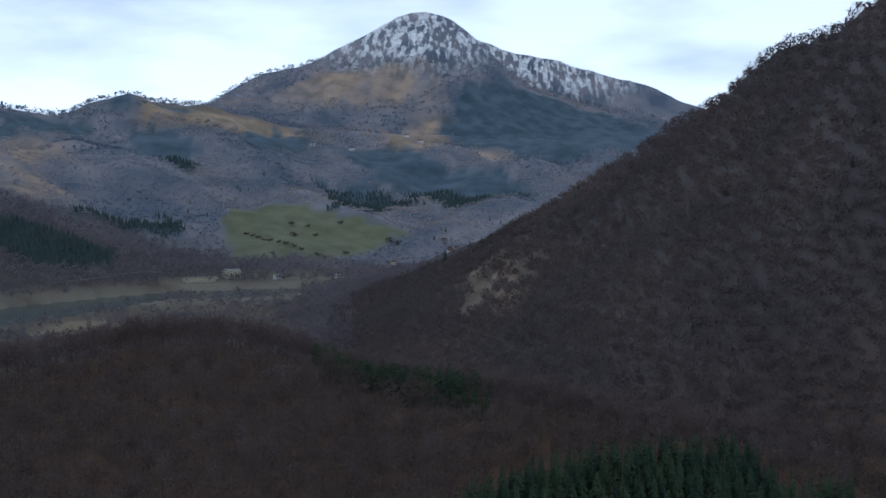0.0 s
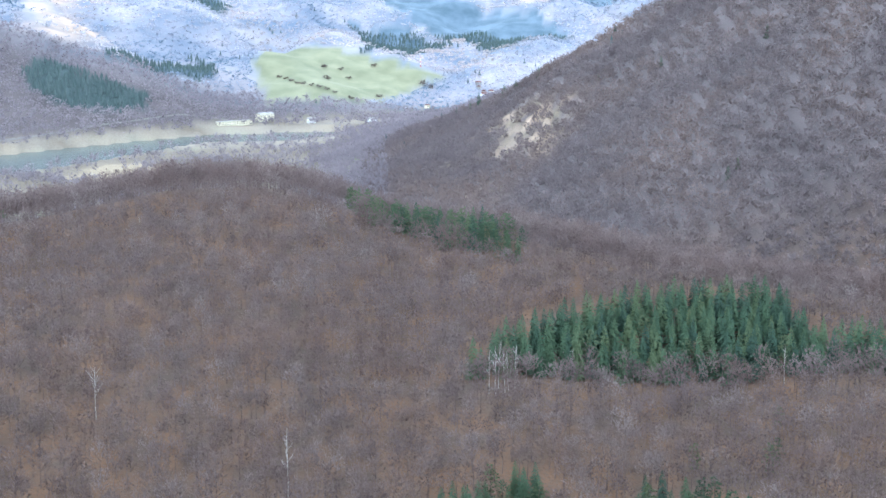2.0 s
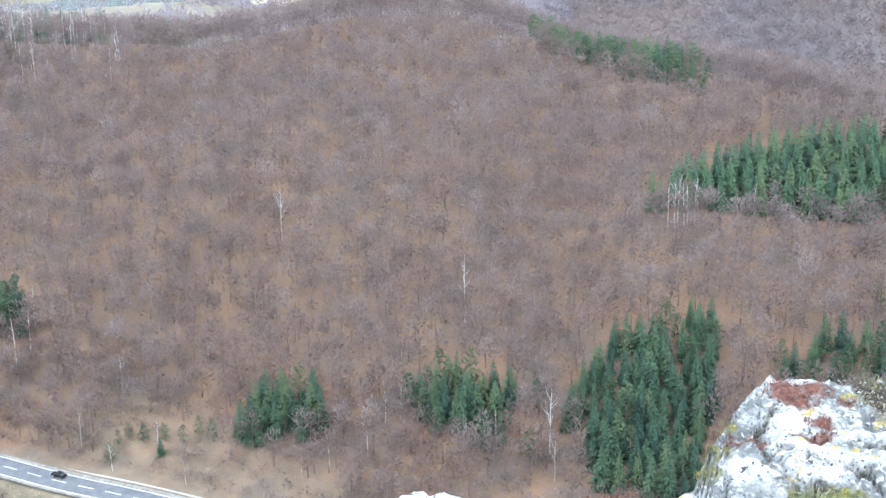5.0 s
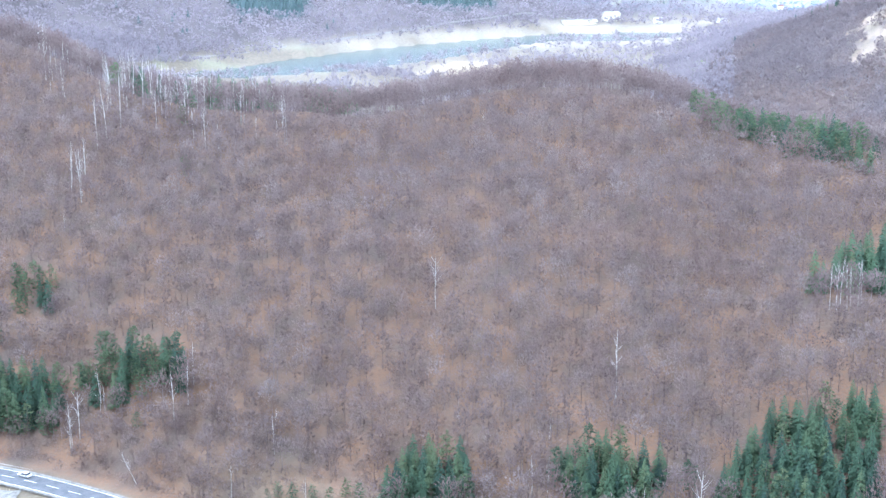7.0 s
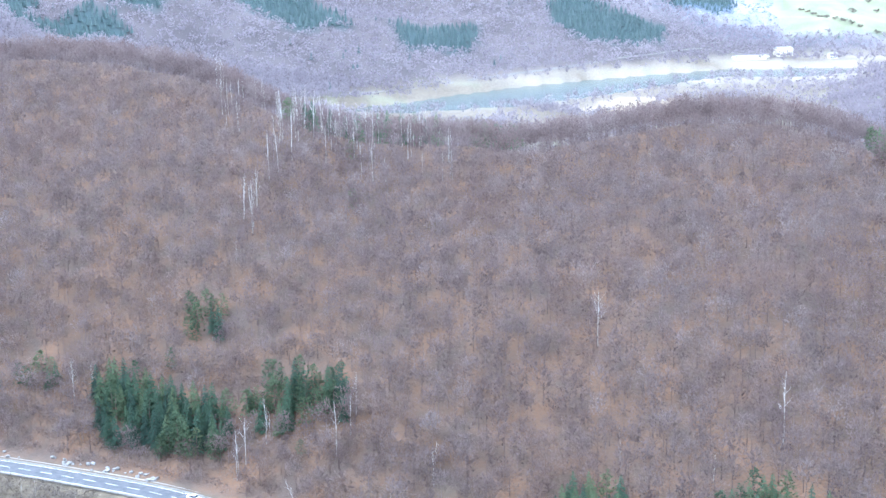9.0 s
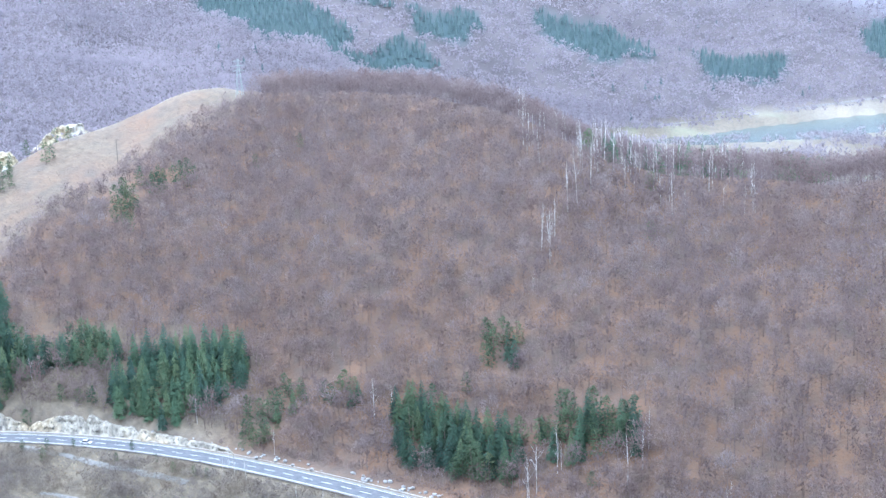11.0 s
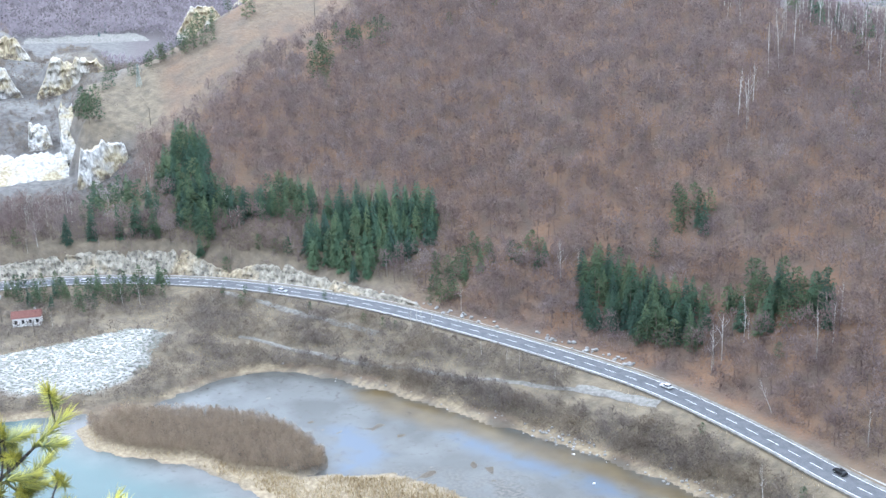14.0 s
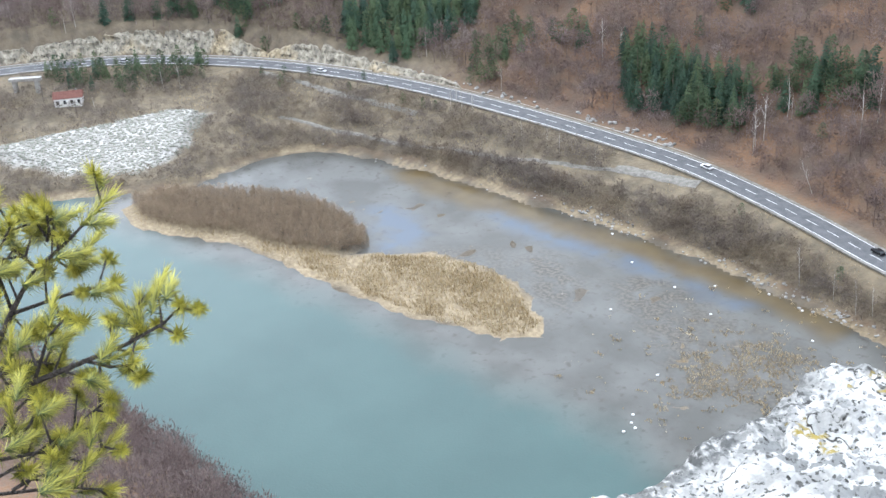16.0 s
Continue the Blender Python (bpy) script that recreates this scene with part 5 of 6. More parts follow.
rdist = line(ROAD_BEARINGS, ROAD)
centre = np.stack([-np.sin(np.radians(ROAD_BEARINGS)) * rdist, np.cos(np.radians(ROAD_BEARINGS)) * rdist], -1)
for _ in range(6):
    centre[1:-1] = (centre[:-2] + 2 * centre[1:-1] + centre[2:]) / 4
along = np.concatenate([[0], np.cumsum(np.linalg.norm(np.diff(centre, axis=0), axis=1))])


def on_road(s, off, z=10.0):
    """A point s metres along the centre line and off metres to the hill side."""
    p = np.array([np.interp(s, along, centre[:, 0]), np.interp(s, along, centre[:, 1])])
    q = np.array([np.interp(s + 1, along, centre[:, 0]), np.interp(s + 1, along, centre[:, 1])])
    t = (q - p) / np.linalg.norm(q - p)
    return Vector((p[0] + t[1] * off, p[1] - t[0] * off, z)), math.degrees(math.atan2(t[1], t[0]))


def ribbon(name, s0, s1, o0, o1, z, thick, mat, parent=None, step=3.0):
    """A slab that follows the road."""
    bm = bmesh.new()
    rings = []
    n = max(1, int((s1 - s0) / step))
    for i in range(n + 1):
        s = s0 + (s1 - s0) * i / n
        a0, _ = on_road(s, o0, z)
        a1, _ = on_road(s, o1, z)
        rings.append([bm.verts.new(v) for v in (a0, a1, a1 - Vector((0, 0, thick)), a0 - Vector((0, 0, thick)))])
    for r0, r1 in zip(rings, rings[1:]):
        for k in range(4):
            bm.faces.new((r0[k], r0[(k + 1) % 4], r1[(k + 1) % 4], r1[k]))
    bm.faces.new(rings[0])
    bm.faces.new(rings[-1][::-1])
    bmesh.ops.recalc_face_normals(bm, faces=bm.faces)
    return part(name, bm, mat, parent)


L0, L1 = 4.0, float(along[-1]) - 4
road = tagged(ribbon("road", L0, L1, -4.4, 4.4, 10.25, 0.6, asphalt_mat), "two-lane grey asphalt road along the lake", "road", kind="structure")
for o, nm in ((-4.05, "edge_line"), (4.05, "edge_line")):
    ribbon(nm, L0, L1, o - 0.11, o + 0.11, 10.262, 0.01, line_mat, road)
tagged(ribbon("hill_shoulder", L0, L1, 4.4, 5.8, 10.28, 0.5, dirt_mat), "pale gravel shoulder on the hill side", "shoulder", kind="structure")
tagged(ribbon("lake_shoulder", L0, L1, -5.2, -4.4, 10.26, 0.5, dirt_mat), "pale gravel shoulder on the lake side", "shoulder", kind="structure")
s = L0 + 4
while s < L1 - 8:
    ribbon("dash", s, s + 5, -0.1, 0.1, 10.262, 0.01, line_mat, road, 2.5)
    s += 9
tagged(ribbon("drain", L0, L1, 6.6, 7.4, 10.45, 0.6, concrete_mat), "low concrete kerb below the slope", "kerb", kind="structure")


# ---- bare rock: cuttings and the quarry ----
def rock_face(parent, name, a0, a1, d, base, crest, mat, lean=0.35, rough=1.2, seed=1, slant=0.0, per=12, ragged=1.0, taper=7.0):
    """A broken rock wall between two bearings, leaning back, with a body behind it; d and crest may follow the bearing."""
    n, m = max(12, int((a1 - a0) * per)), 12
    bm = bmesh.new()
    grid = []
    for i in range(n + 1):
        col = []
        f = i / n
        a = a0 + (a1 - a0) * f
        dist = d(a) if callable(d) else d
        z1 = crest(a) if callable(crest) else crest
        edge = min(1.0, 0.1 + f * taper, 0.1 + (1 - f) * taper)
        top = base + (z1 - base) * edge * (0.95 + ragged * (0.22 * noise.noise((a * 1.3, seed, 0.3)) + 0.22 * noise.noise((a * 4.0, seed, 0.7)) + 0.1 * noise.noise((a * 13.0, seed, 0.2)))) + slant * (f - 0.5)
        for k in range(m + 1):
            g = k / m
            z = base - 1.5 + (top - base + 1.5) * g
            push = rough * (noise.fractal((a * 3.0, z * 0.25, seed), 0.8, 2.1, 4) + 0.7 * abs(noise.noise((a * 6.0, z * 0.15, seed + 4))) + 0.7 * noise.noise((a * 1.1, z * 0.6, seed + 9)))
            dd = dist + lean * (z - base) + push
            col.append(bm.verts.new((-math.sin(radians(a)) * dd, math.cos(radians(a)) * dd, z)))
        dd = dist + lean * (top - base) + 8
        col.append(bm.verts.new((-math.sin(radians(a)) * dd, math.cos(radians(a)) * dd, top - 0.3)))
        col.append(bm.verts.new((-math.sin(radians(a)) * dd, math.cos(radians(a)) * dd, base - 2.5)))
        grid.append(col)
    for c0, c1 in zip(grid, grid[1:]):
        for k in range(len(c0) - 1):
            bm.faces.new((c0[k], c1[k], c1[k + 1], c0[k + 1]))
    bm.faces.new(grid[0])
    bm.faces.new(grid[-1][::-1])
    bmesh.ops.recalc_face_normals(bm, faces=bm.faces)
    return part(name, bm, mat, parent)


def road_d(a):
    return float(line(np.array(a), ROAD))


def cut_top(a):
    return 10.4 + float(np.interp(a, (47.4, 49, 51, 52.5, 54, 55, 56.2, 57.2, 58, 60, 63, 66, 70), (1.0, 1.8, 2.8, 4.4, 6.6, 5.6, 2.2, 5.5, 9.5, 9.8, 8.6, 5.5, 6)))


cutting = empty("rock_cutting", "pale broken limestone cutting beside the road", "rock cutting")
for a0, a1, sd in ((47.4, 49.6, 7), (49.2, 51.8, 6), (51.4, 54.0, 5), (53.6, 56.4, 4), (56.0, 58.6, 2), (58.2, 60.9, 3), (60.5, 63.6, 1), (63.2, 66.6, 9), (66.2, 70, 8)):
    rock_face(cutting, "rock_wall", a0, a1, lambda a: road_d(a) + 8.6, 10.2, cut_top, cliff_mat, 0.7, 1.1, sd, 0.0, 18, 0.7)
quarry_mat = material("quarry_limestone", 0.95, 0.9, 0.5)
chalk = mix(quarry_mat, field(quarry_mat, 0.5, 9, tall=3), (0.17, 0.163, 0.150), (0.42, 0.41, 0.385))
paint(quarry_mat, mix(quarry_mat, field(quarry_mat, 0.06, 5, low=0.5, high=0.6), chalk, mix(quarry_mat, field(quarry_mat, 0.7, 6, tall=4), (0.16, 0.13, 0.08), (0.32, 0.28, 0.19))))
ochre_mat = material("ochre_limestone", 0.95, 0.9, 0.5)
ochre = mix(ochre_mat, field(ochre_mat, 0.5, 9, tall=4), (0.15, 0.12, 0.075), (0.36, 0.31, 0.20))
paint(ochre_mat, mix(ochre_mat, field(ochre_mat, 0.08, 5, low=0.52, high=0.6, tall=2), ochre, (0.32, 0.30, 0.26)))
quarry = empty("quarry", "terraced white and ochre limestone quarry in the hillside", "quarry")
rock_face(quarry, "white_face", 59.9, 62.4, 632, 33, 52, quarry_mat, 0.35, 1.6, 11, -4, 18, 0.5)
heap = rock_face(quarry, "spoil_bank", 62.2, 67.5, 640, 28, 44, quarry_mat, 2.2, 0.8, 12, 2, 18, 0.35)
tagged(heap, "white heap of quarried rubble")
rock_face(quarry, "scar", 62.1, 62.9, 668, 40, 62, quarry_mat, 2.0, 3, 13, 0, 20)
rock_face(quarry, "scar", 63.2, 64.2, 700, 42, 52, quarry_mat, 1.2, 3, 21, 0, 20)
rock_face(quarry, "bench_face", 60.2, 63.6, 792, 52, 74, ochre_mat, 0.35, 3.2, 14, 0, 24, 0.6, 4)
rock_face(quarry, "bench_face", 63.5, 66.8, 880, 60, 81, ochre_mat, 0.4, 3.0, 15, 0, 20, 0.6, 4)
rock_face(quarry, "white_face", 64.1, 66.8, 796, 52, 70, quarry_mat, 0.4, 3.0, 16, 0, 22, 0.7, 4)
rock_face(quarry, "terrace", 58.5, 64.5, 1090, 46, 53, dirt_mat, 3.0, 2, 19, 0, 12, 0.8)
for a0, a1, d, z0, z1, sd, what in ((55.2, 57.5, 786, 84, 101, 17, "ochre limestone scar behind the grassy crest"), (51.8, 55.1, 816, 94, 111, 18, "pale limestone scar behind the grassy crest")):
    scar = empty("rock_outcrop", what, "rock outcrop")
    rock_face(scar, "rock_wall", a0, a1, d, z0, z1, ochre_mat, 0.5, 2.8, sd, 0, 24, 0.7, 3.0)


def stone(r, size):
    bm = bmesh.new()
    bmesh.ops.create_icosphere(bm, subdivisions=1, radius=size)
    for v in bm.verts:
        v.co *= r.uniform(0.65, 1.2)
        v.co.z *= 0.7
    return bm


me_pool = []
for k in range(5):
    bm = stone(pick, 1.0)
    me = bpy.data.meshes.new("boulder")
    bm.to_mesh(me)
    bm.free()
    me.materials.append(gravel_mat)
    me_pool.append(me)


def boulder(x, y, size, label):
    ob = new("boulder", pick.choice(me_pool))
    ob.matrix_basis = pose(x, y, float(land(np.array([x]), np.array([y]))[0]) + size * 0.3, 0, 0, pick.uniform(0, 360)) @ Matrix.Diagonal((size, size, size, 1))
    return tagged(ob, label, "boulder", "boulders along the road")


for i in range(70):
    a = pick.choice((pick.uniform(37.5, 42), pick.uniform(45, 51), pick.uniform(38, 46)))
    d = road_d(a) + pick.uniform(9, 14)
    boulder(-math.sin(radians(a)) * d, math.cos(radians(a)) * d, pick.uniform(0.35, 1.1), "pale limestone boulder at the foot of the slope")
for i in range(230):
    a = pick.choice((pick.uniform(27, 56), pick.gauss(34, 1.5), pick.gauss(41, 1.2), pick.gauss(29.5, 1.0)))
    d = float(line(np.array(a), FAR_SHORE)) + pick.gauss(1.0, 2.0)
    boulder(-math.sin(radians(a)) * d, math.cos(radians(a)) * d, pick.choice((0.2, 0.3, 0.4, 0.6)), "pale stone on the muddy lake shore")

# stone-pitched embankment
x, y = scatter(1.35, 56, 70, 425, 500)
keep = inside(x, y, SCREE) > 0.3
x, y = x[keep], y[keep]
n, z, w = len(x), land(x, y), rng.uniform(0.6, 0.95, len(x))
q = 0.5 + 0.15 * rng.normal(0, 1, n)
corner = [(np.cos(q + k * 1.5708), np.sin(q + k * 1.5708)) for k in range(4)]
low = [np.stack([x + c * w, y + s_ * w, z - 0.1], -1) for c, s_ in corner]
high = [np.stack([x + c * w * 0.8, y + s_ * w * 0.8, z + 0.1 + 0.14 * rng.uniform(0, 1, n)], -1) for c, s_ in corner]
v = np.stack(low + high, 1).reshape(-1, 3)
f = np.array([(4, 5, 6, 7), (0, 1, 5, 4), (1, 2, 6, 5), (2, 3, 7, 6), (3, 0, 4, 7)])
faces = (np.arange(n)[:, None, None] * 8 + f[None]).reshape(-1, 4)
tagged(mesh_object("pitched_stones", v, faces, slab_mat), "white stone blocks laid on the embankment", "stones", kind="stuff")


# ---- tracks and lay-by ----
def track(name, points, width, label):
    """A gravel track that drapes over the ground."""
    pts = np.array(points, float)
    s = np.concatenate([[0], np.cumsum(np.linalg.norm(np.diff(pts, axis=0), axis=1))])
    n = int(s[-1] / 2.5)
    u = np.linspace(0, s[-1], n)
    c = np.stack([np.interp(u, s, pts[:, 0]), np.interp(u, s, pts[:, 1])], -1)
    for _ in range(8):
        c[1:-1] = (c[:-2] + 2 * c[1:-1] + c[2:]) / 4
    t = np.gradient(c, axis=0)
    t /= np.linalg.norm(t, axis=1)[:, None]
    nrm = np.stack([-t[:, 1], t[:, 0]], -1)
    vs = []
    for o in (-0.5, -0.17, 0.17, 0.5):
        p = c + nrm * o * width * (1 + 0.15 * np.sin(u * 0.7 + o * 9))[:, None]
        vs.append(np.stack([p[:, 0], p[:, 1], np.maximum(land(p[:, 0], p[:, 1]), 0.3) + (0.35 if abs(o) < 0.3 else 0.12)], -1))
    v = np.stack(vs, 1).reshape(-1, 3)
    i = np.arange(n - 1)
    faces = np.concatenate([np.stack([i * 4 + k, i * 4 + k + 1, i * 4 + k + 5, i * 4 + k + 4], -1) for k in range(3)])
    return tagged(mesh_object(name, v, faces, dirt_mat, smooth=True), label, "track", kind="structure")


track("track", [(-432, 285), (-425, 287), (-390, 292), (-350, 298)], 3.2, "pale gravel track below the road")
track("track", [(-395, 266), (-387, 268), (-341, 279), (-301, 291), (-276, 299), (-254, 304), (-240, 306)], 2.0, "pale gravel track along the lake bank")
track("lay_by", [(-258, 304.5), (-246, 306), (-236, 307.5), (-227, 308)], 4.0, "pale gravel lay-by beside the road")
track("far_road", [(-800, 1440), (-775, 1545), (-740, 1665), (-678, 1815), (-590, 1995), (-500, 2165), (-360, 2225), (-198, 2250), (0, 2430)], 5.0, "pale road on the far lake bank")


# ---- vehicles and buildings ----
def car(name, s, lane, paint_mat, label, heading=0):
    at, turn = on_road(s, lane, 10.26)
    thing = empty(name, label, "car", "cars on the road", pose(*at, 0, 0, turn + heading))
    bm = bmesh.new()
    box(bm, -2.2, 2.2, -0.88, 0.88, 0.32, 0.92)
    bmesh.ops.bevel(bm, geom=bm.edges[:], offset=0.14, segments=2, affect="EDGES")
    body = part("body", bm, paint_mat, thing, smooth=False)
    bm = bmesh.new()
    v = [bm.verts.new(p) for p in ((-1.75, -0.8, 0.9), (1.15, -0.8, 0.9), (1.15, 0.8, 0.9), (-1.75, 0.8, 0.9), (-1.3, -0.66, 1.42), (0.4, -0.66, 1.42), (0.4, 0.66, 1.42), (-1.3, 0.66, 1.42))]
    for f in ((0, 1, 5, 4), (1, 2, 6, 5), (2, 3, 7, 6), (3, 0, 4, 7)):
        bm.faces.new([v[i] for i in f])
    part("windows", bm, dark_glass_mat, thing, "dark glass")
    bm = bmesh.new()
    box(bm, -1.34, 0.46, -0.68, 0.68, 1.40, 1.47)
    part("roof", bm, paint_mat, thing)
    for wx_, wy_ in ((-1.35, -0.82), (-1.35, 0.82), (1.35, -0.82), (1.35, 0.82)):
        bm = bmesh.new()
        bmesh.ops.create_cone(bm, cap_ends=True, segments=12, radius1=0.32, radius2=0.32, depth=0.2, matrix=pose(wx_, wy_, 0.32, 90))
        wheel = part("wheel", bm, tyre_mat, thing, "black tyre")
        bm = bmesh.new()
        bmesh.ops.create_cone(bm, cap_ends=True, segments=10, radius1=0.2, radius2=0.18, depth=0.03, matrix=pose(wx_, wy_ * 1.13, 0.32, 90))
        part("rim", bm, steel_mat, wheel, "grey wheel rim")
    for wy_ in (-0.6, 0.6):
        bm = bmesh.new()
        box(bm, 2.16, 2.23, wy_ - 0.17, wy_ + 0.17, 0.62, 0.78)
        part("headlight", bm, float_mat, thing)
    return thing


def where_on_road(x, y):
    return float(along[np.argmin(np.hypot(centre[:, 0] - x, centre[:, 1] - y))])


car("car", where_on_road(-159, 298), 2.0, dark_car_mat, "black hatchback on the asphalt road")
car("car", where_on_road(-411, 302), -2.0, white_car_mat, "white saloon car on the asphalt road", 180)
car("car", where_on_road(-490, 254), -2.0, white_car_mat, "white car near the road bend", 180)
car("car", where_on_road(-232, 312), 2.0, white_car_mat, "white hatchback on the straight road")


def house(x, y, turn, w, d, h, roof_h, wall, name="house", label="", windows=4, roof=None, storeys=1):
    z = float(land(np.array([x]), np.array([y]))[0])
    thing = empty(name, label, "house", "", pose(x, y, z - 0.3, 0, 0, turn))
    bm = bmesh.new()
    box(bm, -w / 2, w / 2, -d / 2, d / 2, -1.5, h)
    part("wall", bm, wall, thing)
    bm = bmesh.new()
    e = 0.4
    if roof_h > 0:
        v = [bm.verts.new(p) for p in ((-w / 2 - e, -d / 2 - e, h), (w / 2 + e, -d / 2 - e, h), (w / 2 + e, d / 2 + e, h), (-w / 2 - e, d / 2 + e, h), (-w / 2 - e, 0, h + roof_h), (w / 2 + e, 0, h + roof_h))]
        for f in ((0, 1, 5, 4), (2, 3, 4, 5), (1, 2, 5), (3, 0, 4), (3, 2, 1, 0)):
            bm.faces.new([v[i] for i in f])
    else:
        box(bm, -w / 2 - e, w / 2 + e, -d / 2 - e, d / 2 + e, h + 0.01, h + 0.4)
    part("roof", bm, roof or roof_mat, thing)
    for st in range(storeys):
        zb = st * h / storeys + h / storeys * 0.35
        for k in range(windows):
            c = -w / 2 + w * (k + 0.5) / windows
            for side in (-1, 1):
                bm = bmesh.new()
                box(bm, c - 0.5, c + 0.5, side * d / 2 - 0.05, side * d / 2 + 0.05, zb, zb + h / storeys * 0.42)
                window = part("window", bm, dark_glass_mat, thing, "dark window")
                bm = bmesh.new()
                box(bm, c - 0.6, c + 0.6, side * d / 2 - 0.12, side * d / 2 + 0.12, zb - 0.1, zb)
                part("sill", bm, concrete_mat, window)
    if roof_h > 1:
        bm = bmesh.new()
        box(bm, w * 0.3 - 0.3, w * 0.3 + 0.3, 0.2, 0.8, h + roof_h * 0.4, h + roof_h + 0.6)
        part("chimney", bm, concrete_mat, thing)
    return thing


house(-468, 216, 57, 11, 6, 3.4, 2.2, white_wall_mat, "cottage", "whitewashed cottage with a red tiled gable roof", 4)
house(-410, 2178, 45, 66, 12, 7, 0, yellow_wall_mat, "long_building", "long yellow two-storey building by the far lake", 14, concrete_mat, 2)
house(-368, 2240, 45, 30, 14, 11, 3, yellow_wall_mat, "long_building", "yellow three-storey building by the far lake", 7, concrete_mat, 3)
house(-290, 2262, 20, 14, 10, 8, 2, white_wall_mat, "village_house", "white house on the far lake bank", 3, concrete_mat, 2)
house(-184, 2270, 10, 18, 10, 6, 2, white_wall_mat, "village_house", "long white house on the far lake bank", 4, concrete_mat, 1)
vr = random.Random(5)
for i in range(20):
    vx, vy = (vr.uniform(-120, 10), vr.uniform(2330, 2480)) if i < 12 else (vr.uniform(0, 45), vr.uniform(2540, 2640))
    house(vx, vy, vr.uniform(0, 90), vr.uniform(8, 13), vr.uniform(7, 9), vr.uniform(4, 7), vr.uniform(2, 3), vr.choice((white_wall_mat, yellow_wall_mat, concrete_mat)), "village_house",
          "small red-roofed village house in the far valley", 2)
for hx, hy in ((-240, 3420), (-60, 3500), (-20, 3520), (-100, 3560), (40, 3480), (-340, 3380)):
    house(hx, hy, vr.uniform(0, 90), 14, 10, 6, 3, white_wall_mat, "hill_house", "white house high on the far slope", 2)

# concrete portal beside the cottage
portal = empty("concrete_portal", "old concrete bridge portal beside the track", "portal", "", pose(-492, 210, float(land(np.array([-492.0]), np.array([210.0]))[0]), 0, 0, 50))
for px_ in (-4.5, 4.5):
    bm = bmesh.new()
    box(bm, px_ - 0.8, px_ + 0.8, -1.2, 1.2, -1, 5)
    part("pier", bm, concrete_mat, portal)
bm = bmesh.new()
box(bm, -6.5, 6.5, -1.4, 1.4, 5.0, 6.2)
part("deck", bm, concrete_mat, portal)


def pylon(x, y, height, turn):
    z = float(land(np.array([x]), np.array([y]))[0])
    thing = empty("pylon", "grey-green lattice steel power pylon on the hill", "pylon", "power line pylons", pose(x, y, z - 0.3, 0, 0, turn))
    wide, slim = height * 0.09, height * 0.018

    def leg(sx, sy, f):
        w = wide + (slim - wide) * min(1, f * 1.15)
        return Vector((sx * w, sy * w, height * f))
    for sx, sy in ((-1, -1), (1, -1), (1, 1), (-1, 1)):
        bm = bmesh.new()
        tube(bm, [leg(sx, sy, 0), leg(sx, sy, 0.87), leg(sx, sy, 1)], [0.16, 0.12, 0.08], 4)
        part("leg", bm, steel_mat, thing)
    for k in range(8):
        f0, f1 = k / 8, (k + 1) / 8
        for (ax, ay), (bx, by) in (((-1, -1), (1, -1)), ((1, -1), (1, 1)), ((1, 1), (-1, 1)), ((-1, 1), (-1, -1))):
            bm = bmesh.new()
            beam(bm, leg(ax, ay, f0), leg(bx, by, f1), 0.09)
            part("brace", bm, steel_mat, thing)
    for f, reach in ((0.68, 0.16), (0.8, 0.2), (0.92, 0.14)):
        bm = bmesh.new()
        tube(bm, [(-height * reach, 0, height * f), (0, 0, height * f + 0.5), (height * reach, 0, height * f)], [0.1, 0.22, 0.1], 4)
        part("crossarm", bm, steel_mat, thing)
        for side in (-1, 1):
            bm = bmesh.new()
            tube(bm, [(side * height * reach, 0, height * f), (side * height * reach, 0, height * f - 1.4)], [0.12, 0.12], 5)
            part("insulator", bm, dark_glass_mat, thing)
    return thing


def polar(a, d):
    return -math.sin(radians(a)) * d, math.cos(radians(a)) * d


pylon(*polar(46.1, 727), 21, 30)
pylon(*polar(43.85, 1150), 20, 30)
pylon(*polar(59.3, 690), 12, 30)
for a, d, h in ((51.5, 692, 13), (59.0, 650, 9), (64.6, 570, 9), (66.3, 520, 8), (65.0, 500, 7)):
    px_, py_ = polar(a, d)
    pole = empty("utility_pole", "weathered wooden utility pole", "pole", "utility poles", pose(px_, py_, float(land(np.array([px_]), np.array([py_]))[0]), 0, 0, 40))
    bm = bmesh.new()
    tube(bm, [(0, 0, -0.5), (0, 0, h)], [0.2, 0.13], 6)
    part("shaft", bm, wood_mat, pole)
    bm = bmesh.new()
    beam(bm, (-0.9, 0, h - 0.6), (0.9, 0, h - 0.6), 0.1)
    part("crossarm", bm, wood_mat, pole)
# red and white mast far off
mast = empty("radio_mast", "red and white banded radio mast in the far valley", "mast", "", pose(-115, 2660, float(land(np.array([-115.0]), np.array([2660.0]))[0])))
red_mat = two_tone("red_paint", (0.35, 0.05, 0.04), (0.42, 0.07, 0.05), 1)
for k in range(5):
    bm = bmesh.new()
    tube(bm, [(0, 0, k * 4.4), (0, 0, k * 4.4 + 4.4)], [0.8 - k * 0.1, 0.7 - k * 0.1], 6)
    part("band", bm, (red_mat, white_wall_mat)[k % 2], mast)

# floats on the shallow water
FLOATS = (-167, 204, -164, 197, -165, 201, -163, 200, -174, 222, -178, 276, -166, 274, -236, 277, -200, 262, -219, 266, -183, 256, -192, 270, -155, 262, -205, 240)
